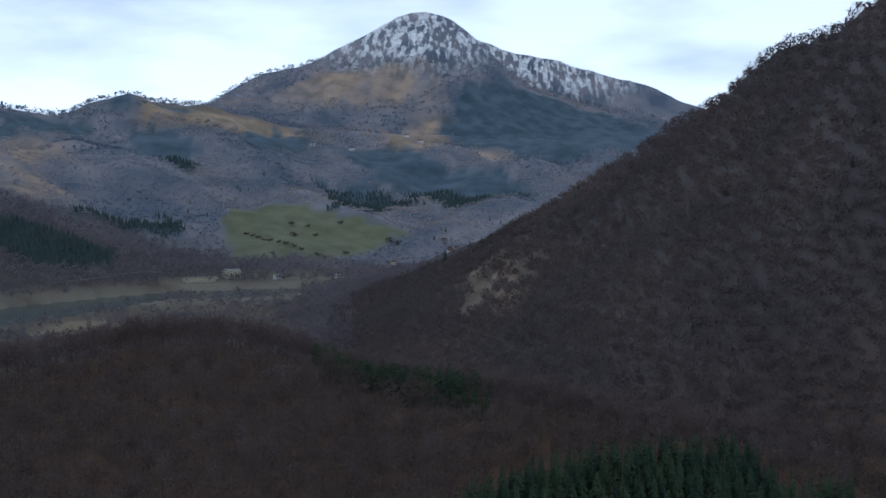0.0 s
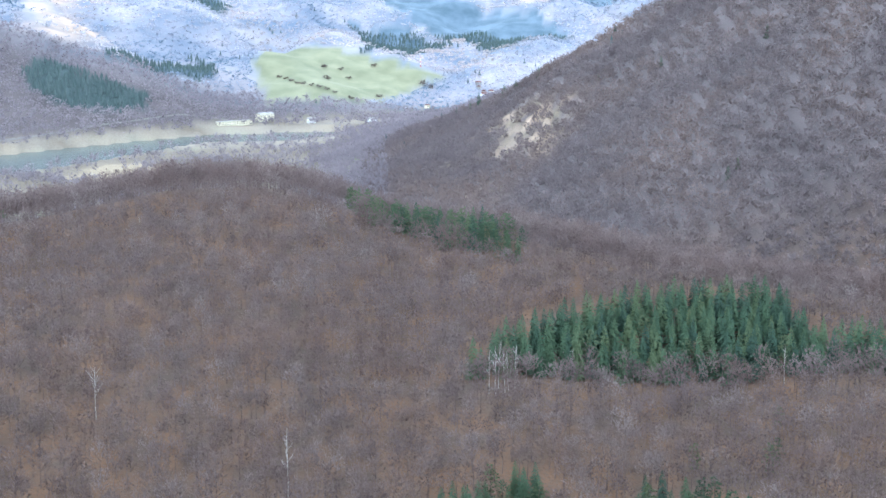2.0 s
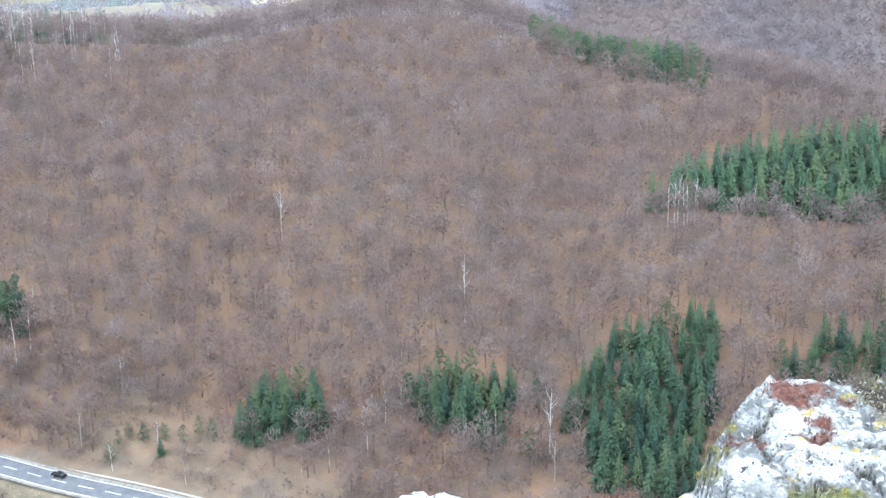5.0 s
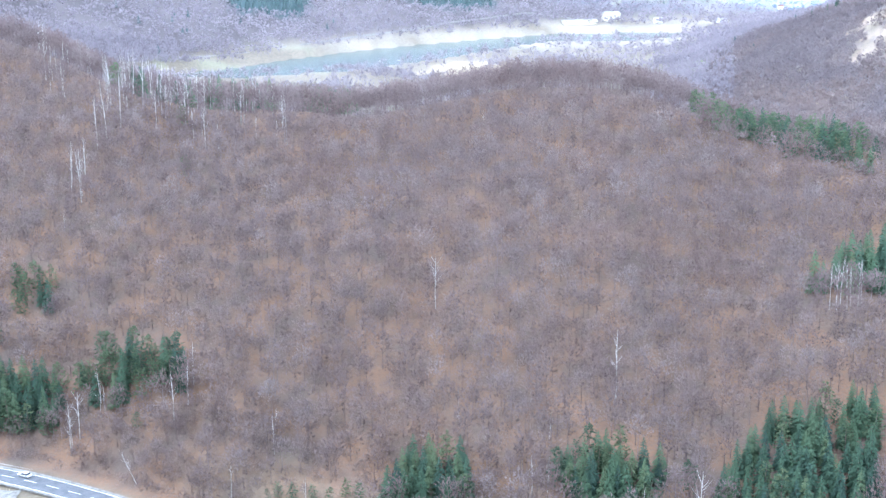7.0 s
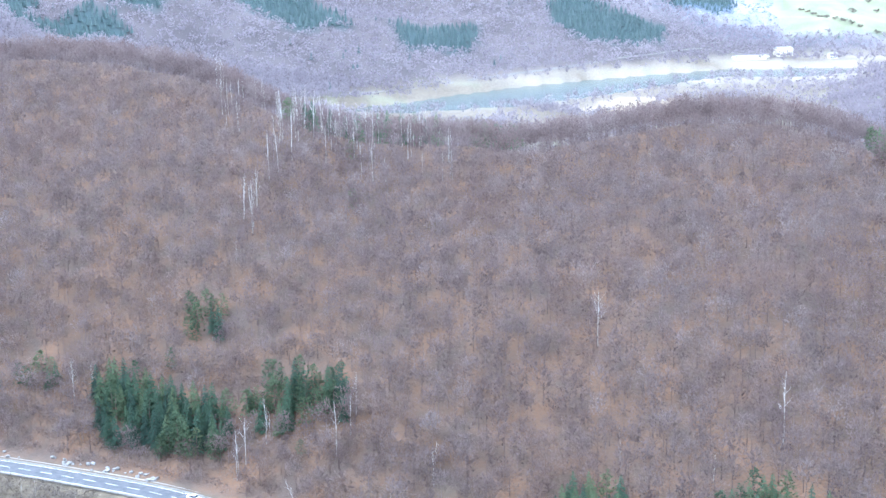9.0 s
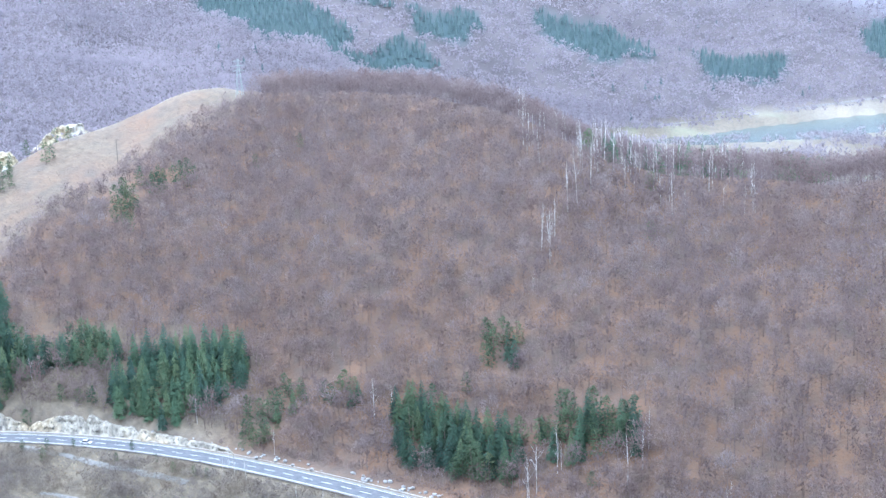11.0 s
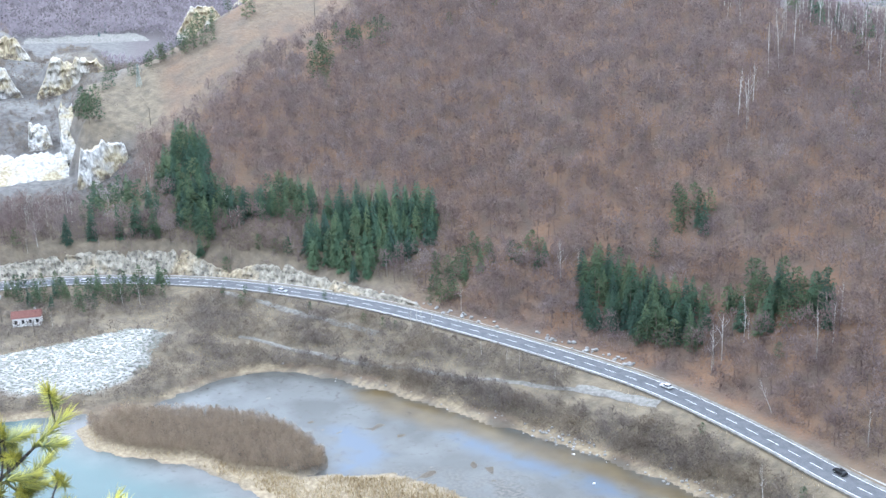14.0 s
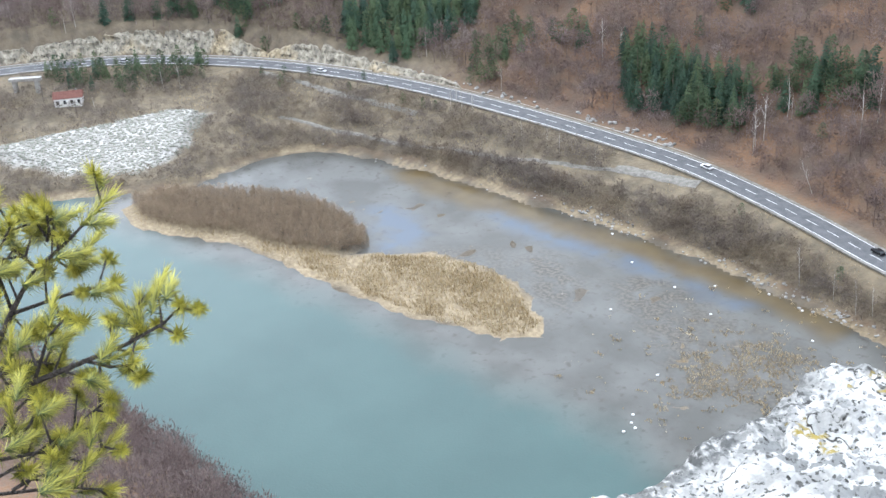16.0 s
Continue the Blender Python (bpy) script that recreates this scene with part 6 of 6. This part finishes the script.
for i in range(0, len(FLOATS), 2):
    ob = new("float", bpy.data.meshes.new("float"))
    bm = bmesh.new()
    bmesh.ops.create_uvsphere(bm, u_segments=10, v_segments=6, radius=0.42)
    for v_ in bm.verts:
        v_.co.z *= 0.6
    bm.to_mesh(ob.data)
    bm.free()
    ob.data.materials.append(float_mat)
    ob.location = (FLOATS[i], FLOATS[i + 1], 0.12)
    tagged(ob, "white plastic float on the shallow water", "float", "floats on the water")
# bushes on the meadow
for bx_, by_, bs in ((-308, 2619, 9), (-294, 2546, 10), (-275, 2621, 5), (-210, 2647, 9), (-256, 2589, 5), (-385, 2527, 5), (-370, 2505, 4), (-356, 2484, 5), (-342, 2468, 5), (-329, 2453, 6), (-313, 2450, 5), (-298, 2449, 6),
                     (-283, 2446, 6), (-268, 2442, 5), (-237, 2434, 6), (-108, 2591, 12), (-92, 2582, 10), (-188, 2489, 8)):
    ob = bare_wood("field_bush", np.array([bx_ + o for o in (0, 3, -3)], float), np.array([by_ + o for o in (0, 5, 3)], float), bs, bs * 0.7, 40, 2.2, shrub_mat, 0.0, 0.1, stroke=3.0)
    tagged(ob, "dark leafless bush on the green meadow", "bush", "bushes on the meadow")


# ---- the ledge at the viewpoint ----
EDGE = (-180, -18, -40, -19.5, -13.7, -20.7, -9.7, -22.2, -5.6, -22.9, -4.3, -23.8, -3.3, -25.2, -2.5, -27.3, 0.5, -27.9, 2, -27.8, 6.2, -28.7, 8.8, -29, 9.6, -28.7, 10.7, -27.6, 11.8, -27.8,
        13.2, -28.7, 14.5, -30.5, 25, -31.5, 27.2, -30, 29.6, -30.0, 31.5, -31.2, 33.3, -32.7, 35.5, -33.95, 37.5, -35.2, 40.2, -36.4, 42.9, -36.75, 45.8, -37.3, 50, -41, 70, -43, 100, -43, 130, -32, 160, -21, 180, -18)


def edge_d(a):
    return 2.0 / math.tan(radians(-float(np.interp(a, EDGE[0::2], EDGE[1::2])))) + float(np.interp(a, (-16, -13, -9.7, -5.6, -4, -3, -2.4, -1, 29, 33, 38, 44, 60), (0.05, 0.05, 0.16, 0.26, 0.26, 0.16, 0.05, 0, 0, 0.02, 0.03, 0.03, 0.03)))


def relief(x, y):
    """Knobbly, fissured limestone: metres above the ledge's level."""
    p = Vector((x, y, 0.0))
    h = 0.08 * noise.fractal(p * 1.4, 1.0, 2.0, 2)
    bent = p + 0.08 * Vector((noise.noise(p * 3), noise.noise(p * 3 + Vector((9, 0, 0))), 0))
    for size, tilt, gap in ((2.1, 0.22, 0.06), (5.5, 0.34, 0.03), (15.0, 0.42, 0.010)):
        (d1, d2, *_), (c1, *_) = noise.voronoi(bent * size)
        off = (bent * size - c1) / size
        lean = noise.cell_vector(c1 * 7.3)
        h += tilt * ((lean.x - 0.5) * off.x + (lean.y - 0.5) * off.y) + 0.03 / size * (lean.z - 0.5)
        h -= gap * max(0.0, 1 - (d2 - d1) / 0.10)
    calm = float(np.interp(bearing(x, y), (-30, -2, 14, 22, 90), (0.7, 0.7, 0.6, 0.38, 0.38)))
    return h * calm + 0.016 * noise.fractal(p * 18.0, 0.8, 2.0, 4)


FISSURES = [[(0.41, 4.21), (0.45, 4.23), (0.54, 4.2), (0.63, 4.16), (0.71, 4.06), (0.77, 3.94)], [(0.47, 4.66), (0.4, 4.5), (0.41, 4.21), (0.41, 4.03), (0.47, 3.92), (0.5, 3.8)], [(0.61, 4.34), (0.75, 4.33), (0.9, 4.25), (1.1, 4.1)]]


def fissure(x, y):
    """0 to 1, highest along the open joints of the rock."""
    if not (0.3 < x < 1.2 and 3.6 < y < 4.8):
        return 0.0
    x, y = x + 0.025 * noise.noise((x * 9, y * 9, 0)) + 0.01 * noise.noise((x * 31, y * 31, 0)), y + 0.025 * noise.noise((x * 9, y * 9, 5))
    best = 9.0
    for points in FISSURES:
        for (x0, y0), (x1, y1) in zip(points, points[1:]):
            dx, dy = x1 - x0, y1 - y0
            f = min(1.0, max(0.0, ((x - x0) * dx + (y - y0) * dy) / (dx * dx + dy * dy)))
            best = min(best, math.hypot(x - x0 - f * dx, y - y0 - f * dy))
    return max(0.0, 1 - best / (0.020 + 0.016 * noise.noise((x * 6, y * 6, 2))))


def ledge_z(x, y):
    return 173.0 + relief(x, y) * min(1.0, max(0.2, (math.hypot(x, y) - 0.8))) - 0.05 * fissure(x, y)


# patches of moss: bearing, distance, size, red (1) or yellow-green (0)
PATCHES = [(-6.2, 4.62, 0.07, 1), (-7.0, 4.6, 0.05, 1), (-7.6, 4.28, 0.06, 1), (-8.2, 4.25, 0.04, 1), (-4.5, 4.2, 0.05, 1), (-4.2, 4.1, 0.04, 1), (-11.6, 4.4, 0.06, 1), (2.3, 3.72, 0.08, 1), (1.2, 3.72, 0.06, 1), (3.6, 3.68, 0.05, 1), (-5.45, 4.25, 0.03, 1), (-7.8, 4.44, 0.045, 1), (-7.9, 4.64, 0.05, 1), (-9.0, 4.62, 0.035, 1), (-12.0, 4.43, 0.05, 1), (-4.1, 4.16, 0.04, 1),
           (-3.6, 4.3, 0.05, 0), (-3.1, 4.1, 0.06, 0), (-2.8, 3.92, 0.05, 0), (-9.2, 3.83, 0.05, 0), (-7.7, 3.9, 0.04, 0), (-8.6, 3.75, 0.04, 0), (-10.0, 3.80, 0.06, 0), (-9.8, 3.93, 0.04, 0)]
CENTRES = [(*polar(a, d + (0.17 if a < -3.4 and d > 4.05 else 0)), s_, red) for a, d, s_, red in PATCHES]
bearings = steps((-178, -26, 3), (-25, 58, 0.2), (58, 80, 0.5), (80, 181, 3))
bearings = np.append(bearings, 182.0)
verts, soils, reds, greens, lichen_shades = [], [], [], [], []
LIP, ROWS = 112, 122
for a in bearings:
    e = edge_d(((a + 180) % 360) - 180)
    rag = 0.05 * noise.noise((a * 0.35, 2.0, 0.0)) + 0.03 * noise.noise((a * 1.7, 5.0, 0.0))
    for k in range(ROWS):
        f = (k / LIP) ** 0.65
        if k <= LIP:
            d = -0.05 + (e + rag + 0.05) * f
            x, y = polar(a, d)
            z = ledge_z(x, y) - 0.10 * max(0.0, (f - 0.96) / 0.04) ** 2
        else:
            j = k - LIP
            d = e + rag + 0.04 * j + 0.12 * noise.noise((a * 0.5, j * 0.8, 1.0)) * min(1, j / 2)
            x, y = polar(a, d)
            z = 172.9 - 0.10 * j - 0.12 * j * j
        verts.append((x, y, z))
        patch = noise.noise((x * 2.6, y * 2.6, 3.0)) + 0.6 * noise.noise((x * 9, y * 9, 1.0))
        back = min(1.2, max(-0.75, 6 * (float(np.interp(-a, (6.5, 8, 10, 13, 16), (-0.2, 0.1, 0.33, 0.55, 0.7))) - (e - d))))
        side = k > LIP and -14 < a < 20
        soils.append(min(1, max(0, 5 * (patch * 0.8 + back), 2.2 * fissure(x, y) - 0.3, 9 * (0.13 - 0.9 * math.hypot((x - 0.56) * 0.7, y - 3.87) + 0.07 * noise.noise((x * 13, y * 13, 6))) if 0.2 < x < 0.9 and y > 3.5 else 0, 0.9 + 2.5 * noise.noise((x * 7, y * 7, z * 7)) if side else 0)))
        # bearings 20 to 46: shade painted along the rim; elsewhere grey lichen
        lichen_shades.append(min(1, max(0, 5 * (float(np.interp(a, (20, 26, 30, 36, 40, 42), (0, 0.10, 0.20, 0.34, 0.24, 0.05))) + 0.14 * noise.noise((x * 6, y * 6, 4)) - max(0, e - d)))) if 20 < a < 46 else min(0.95, max(0, 0.66 + 1.6 * noise.noise((x * 4.5, y * 4.5, 8)))) * min(1, max(0, (20 - a) / 8)) * min(1, max(0, (a + 60) / 35)))
        wobble = 0.05 * noise.noise((x * 14, y * 14, 0)) + 0.03 * noise.noise((x * 40, y * 40, 0))
        near = [(s_ - math.hypot(x - cx_, y - cy_) * 0.85 + wobble, red) for cx_, cy_, s_, red in CENTRES] if -16 < a < 6 and d > 3 else []
        reds.append(min(1, max(0, max((n_ for n_, red in near if red), default=0) / 0.02)))
        greens.append(min(1, max(0, max((n_ for n_, red in near if not red), default=0) / 0.02, 3.0 * noise.noise((x * 8, y * 8, z * 8 + 3)) if side else 0)))
nb = len(bearings)
ids = np.arange(nb * ROWS).reshape(nb, ROWS)
faces = np.stack([ids[:-1, :-1], ids[1:, :-1], ids[1:, 1:], ids[:-1, 1:]], -1).reshape(-1, 4)
ledge = empty("limestone_ledge", "weathered white limestone ledge with lichen, moss and dark fissures", "rock ledge")
mesh_object("bedrock", np.array(verts), faces, limestone_mat, {"soil": soils, "moss": reds, "green_moss": greens, "lichen_and_shade": lichen_shades}, smooth=True, parent=ledge)


def on_ledge(a, el, lift=0.0):
    d = min(2.0 / math.tan(radians(-el)), edge_d(a) - 0.04)
    x, y = polar(a, d)
    return Vector((x, y, ledge_z(x, y) + lift))


def moss(cx_, cy_, size, red):
    """Short upright shoots over a patch of moss."""
    r = np.random.default_rng(int(abs(cx_) * 1000))
    n = int(60000 * size * size)
    t, q_ = r.uniform(0, 6.28, n), np.sqrt(r.uniform(0, 1, n)) * size * 1.1
    x_, y_ = cx_ + np.cos(t) * q_, cy_ + np.sin(t) * q_
    ok = np.array([math.hypot(u_, v_) < edge_d(math.degrees(math.atan2(-u_, v_))) - 0.03 for u_, v_ in zip(x_, y_)])
    x_, y_, t = x_[ok], y_[ok], t[ok]
    n = len(x_)
    z_ = np.array([ledge_z(float(u_), float(v_)) for u_, v_ in zip(x_, y_)])
    h = r.uniform(0.004, 0.012, n)
    w = 0.0022
    v_ = np.stack([np.stack([x_ - np.cos(t) * w, y_ - np.sin(t) * w, z_ - 0.004], -1), np.stack([x_ + np.cos(t) * w, y_ + np.sin(t) * w, z_ - 0.004], -1),
                   np.stack([x_ + r.normal(0, 0.006, n), y_ + r.normal(0, 0.006, n), z_ + h], -1)], 1).reshape(-1, 3)
    ob = mesh_object("moss", v_, np.arange(3 * n).reshape(-1, 3), moss_mat if red else yellow_moss_mat, parent=ledge)
    return tagged(ob, "red-brown moss" if red else "yellow-green moss")


for c in CENTRES:
    moss(*c)


def tuft(at, n, length, tone, spread=0.05):
    r = np.random.default_rng(int(abs(at.x) * 997))
    t, q_ = r.uniform(0, 6.28, n), np.sqrt(r.uniform(0, 1, n)) * spread
    bx_, by_ = at.x + np.cos(t) * q_, at.y + np.sin(t) * q_
    h, o = length * r.uniform(0.5, 1.2, n), r.uniform(0.2, 1.0, n)
    w = 0.0016
    base = np.stack([bx_, by_, np.full(n, at.z - 0.01)], -1)
    mid = base + np.stack([np.cos(t) * h * o * 0.3, np.sin(t) * h * o * 0.3, h * 0.6], -1)
    tip = base + np.stack([np.cos(t) * h * o, np.sin(t) * h * o, h * (1.0 - 0.45 * o)], -1)
    side = np.stack([-np.sin(t) * w, np.cos(t) * w, 0 * t], -1)
    v = np.stack([base - side, base + side, mid + side, mid - side, tip, tip], 1)
    k = np.arange(n)[:, None] * 6
    tri = np.concatenate([k + (0, 1, 2), k + (0, 2, 3), k + (3, 2, 4)])
    ob = mesh_object("grass_tuft", v.reshape(-1, 3), tri, blade_mat, {"tone": np.repeat(np.clip(tone + r.normal(0, 0.25, n), 0, 1), 6)})
    return tagged(ob, "half-dry grass tuft growing from the rock", "grass", "grass tufts on the ledge", kind="stuff")


for a, el, n, ln, tn in ((-7.3, -27.3, 160, 0.10, 0.75), (-8.0, -27.5, 110, 0.09, 0.8), (-12.4, -20.9, 170, 0.11, 0.45), (-13.3, -20.7, 150, 0.10, 0.4), (-11.4, -21.4, 90, 0.08, 0.6), (-12.8, -22.3, 80, 0.06, 0.2),
                         (-10.2, -22.0, 60, 0.06, 0.7), (-14.5, -21.0, 120, 0.1, 0.5), (-9.4, -22.6, 60, 0.05, 0.9), (-11.0, -22.8, 90, 0.05, 0.85), (-12.0, -23.2, 80, 0.05, 0.9), (-13.4, -22.9, 90, 0.05, 0.8), (-14.2, -22.2, 90, 0.06, 0.7), (-10.0, -23.4, 50, 0.04, 0.95), (-13.0, -24.0, 60, 0.04, 0.9), (-6.6, -22.9, 16, 0.07, 0.9), (-16, -21, 120, 0.1, 0.5)):
    tuft(on_ledge(a, el), int(n * 0.6), ln * 0.72, tn * 0.7)
chips = []
for i in range(260):
    a = pick.uniform(-17, -8)
    p = on_ledge(a, math.degrees(math.atan2(-2.0, edge_d(a) - pick.uniform(0.05, 0.6))))
    s_ = pick.choice((0.003, 0.004, 0.005, 0.007, 0.010, 0.013))
    q_ = pick.uniform(0, 6)
    p = p + Vector((0, 0, -0.3 * s_))
    chips.append([p + Vector((math.cos(q_ + k * 2.1) * s_, math.sin(q_ + k * 2.1) * s_, 0)) for k in range(3)] + [p + Vector((pick.uniform(-0.4, 0.4) * s_, pick.uniform(-0.4, 0.4) * s_, s_ * 0.7))])
v = np.array([c for q4 in chips for c in q4])
k = np.arange(260)[:, None] * 4
tagged(mesh_object("stone_chips", v, np.concatenate([k + (0, 1, 3), k + (1, 2, 3), k + (2, 0, 3)]), gravel_mat), "small white stone chips in the soil", "gravel", kind="stuff")
# a pale knob of rock at the ledge's rim
for a, d, sz in ((10.7, 3.62, 0.11), (6.4, 3.55, 0.05), (-0.8, 3.6, 0.08), (-1.9, 3.6, 0.09)):
    bm = bmesh.new()
    bmesh.ops.create_icosphere(bm, subdivisions=4, radius=sz)
    for v_ in bm.verts:
        v_.co *= 1 + 0.45 * noise.fractal(v_.co * 9 + Vector((a, 0, 0)), 0.9, 2.0, 4)
    ob = part("knob", bm, limestone_mat, ledge, smooth=True)
    ob.location = Vector((*polar(a, d), 172.98 - sz * 0.15))

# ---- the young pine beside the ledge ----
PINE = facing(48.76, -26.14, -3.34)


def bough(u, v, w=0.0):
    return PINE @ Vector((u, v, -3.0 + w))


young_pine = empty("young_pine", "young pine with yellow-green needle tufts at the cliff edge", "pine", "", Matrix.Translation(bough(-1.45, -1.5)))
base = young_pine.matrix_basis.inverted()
pr = random.Random(3)


def limb(points, r0, r1):
    bm = bmesh.new()
    pts = [base @ bough(*p) for p in points]
    tube(bm, pts, [r0 + (r1 - r0) * i / (len(pts) - 1) for i in range(len(pts))], 6)
    return part("limb", bm, pine_bark_mat, young_pine, smooth=True)


def needles(u, v, w, du, dv, size=1.0):
    """A brush of needles round a shoot that points along (du, dv)."""
    n = 210
    r = np.random.default_rng(int((u + 5) * 1e4 + (v + 5) * 1e3))
    axis = (PINE.to_3x3() @ Vector((du, dv, pr.uniform(-0.3, 0.5)))).normalized()
    one = axis.orthogonal().normalized()
    two = axis.cross(one)
    o = base @ bough(u, v, w)
    t, f = r.uniform(0, 6.28, n), r.uniform(0, 1, n)
    start = np.array(o)[None] + np.array(axis)[None] * (f[:, None] - 0.8) * 0.105 * size
    out = np.cos(t)[:, None] * np.array(one)[None] + np.sin(t)[:, None] * np.array(two)[None]
    open_ = (1.0 - 0.55 * f)[:, None] * r.uniform(0.65, 1.2, n)[:, None]
    d = np.array(axis)[None] * np.cos(open_) + out * np.sin(open_)
    ln = size * r.uniform(0.032, 0.050, n)[:, None]
    side = np.cross(d, out)
    side /= np.linalg.norm(side, axis=1)[:, None] + 1e-9
    wd = 0.0013
    vv = np.stack([start - side * wd, start + side * wd, start + d * ln], 1).reshape(-1, 3)
    # darker at the tuft's base, lighter at tips and on upward needles
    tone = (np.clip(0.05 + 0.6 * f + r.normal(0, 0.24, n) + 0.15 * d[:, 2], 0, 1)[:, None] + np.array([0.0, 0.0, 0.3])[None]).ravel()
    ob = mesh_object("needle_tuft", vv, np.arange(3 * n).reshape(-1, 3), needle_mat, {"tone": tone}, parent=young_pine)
    return tagged(ob, "yellow-green needles", kind="stuff")


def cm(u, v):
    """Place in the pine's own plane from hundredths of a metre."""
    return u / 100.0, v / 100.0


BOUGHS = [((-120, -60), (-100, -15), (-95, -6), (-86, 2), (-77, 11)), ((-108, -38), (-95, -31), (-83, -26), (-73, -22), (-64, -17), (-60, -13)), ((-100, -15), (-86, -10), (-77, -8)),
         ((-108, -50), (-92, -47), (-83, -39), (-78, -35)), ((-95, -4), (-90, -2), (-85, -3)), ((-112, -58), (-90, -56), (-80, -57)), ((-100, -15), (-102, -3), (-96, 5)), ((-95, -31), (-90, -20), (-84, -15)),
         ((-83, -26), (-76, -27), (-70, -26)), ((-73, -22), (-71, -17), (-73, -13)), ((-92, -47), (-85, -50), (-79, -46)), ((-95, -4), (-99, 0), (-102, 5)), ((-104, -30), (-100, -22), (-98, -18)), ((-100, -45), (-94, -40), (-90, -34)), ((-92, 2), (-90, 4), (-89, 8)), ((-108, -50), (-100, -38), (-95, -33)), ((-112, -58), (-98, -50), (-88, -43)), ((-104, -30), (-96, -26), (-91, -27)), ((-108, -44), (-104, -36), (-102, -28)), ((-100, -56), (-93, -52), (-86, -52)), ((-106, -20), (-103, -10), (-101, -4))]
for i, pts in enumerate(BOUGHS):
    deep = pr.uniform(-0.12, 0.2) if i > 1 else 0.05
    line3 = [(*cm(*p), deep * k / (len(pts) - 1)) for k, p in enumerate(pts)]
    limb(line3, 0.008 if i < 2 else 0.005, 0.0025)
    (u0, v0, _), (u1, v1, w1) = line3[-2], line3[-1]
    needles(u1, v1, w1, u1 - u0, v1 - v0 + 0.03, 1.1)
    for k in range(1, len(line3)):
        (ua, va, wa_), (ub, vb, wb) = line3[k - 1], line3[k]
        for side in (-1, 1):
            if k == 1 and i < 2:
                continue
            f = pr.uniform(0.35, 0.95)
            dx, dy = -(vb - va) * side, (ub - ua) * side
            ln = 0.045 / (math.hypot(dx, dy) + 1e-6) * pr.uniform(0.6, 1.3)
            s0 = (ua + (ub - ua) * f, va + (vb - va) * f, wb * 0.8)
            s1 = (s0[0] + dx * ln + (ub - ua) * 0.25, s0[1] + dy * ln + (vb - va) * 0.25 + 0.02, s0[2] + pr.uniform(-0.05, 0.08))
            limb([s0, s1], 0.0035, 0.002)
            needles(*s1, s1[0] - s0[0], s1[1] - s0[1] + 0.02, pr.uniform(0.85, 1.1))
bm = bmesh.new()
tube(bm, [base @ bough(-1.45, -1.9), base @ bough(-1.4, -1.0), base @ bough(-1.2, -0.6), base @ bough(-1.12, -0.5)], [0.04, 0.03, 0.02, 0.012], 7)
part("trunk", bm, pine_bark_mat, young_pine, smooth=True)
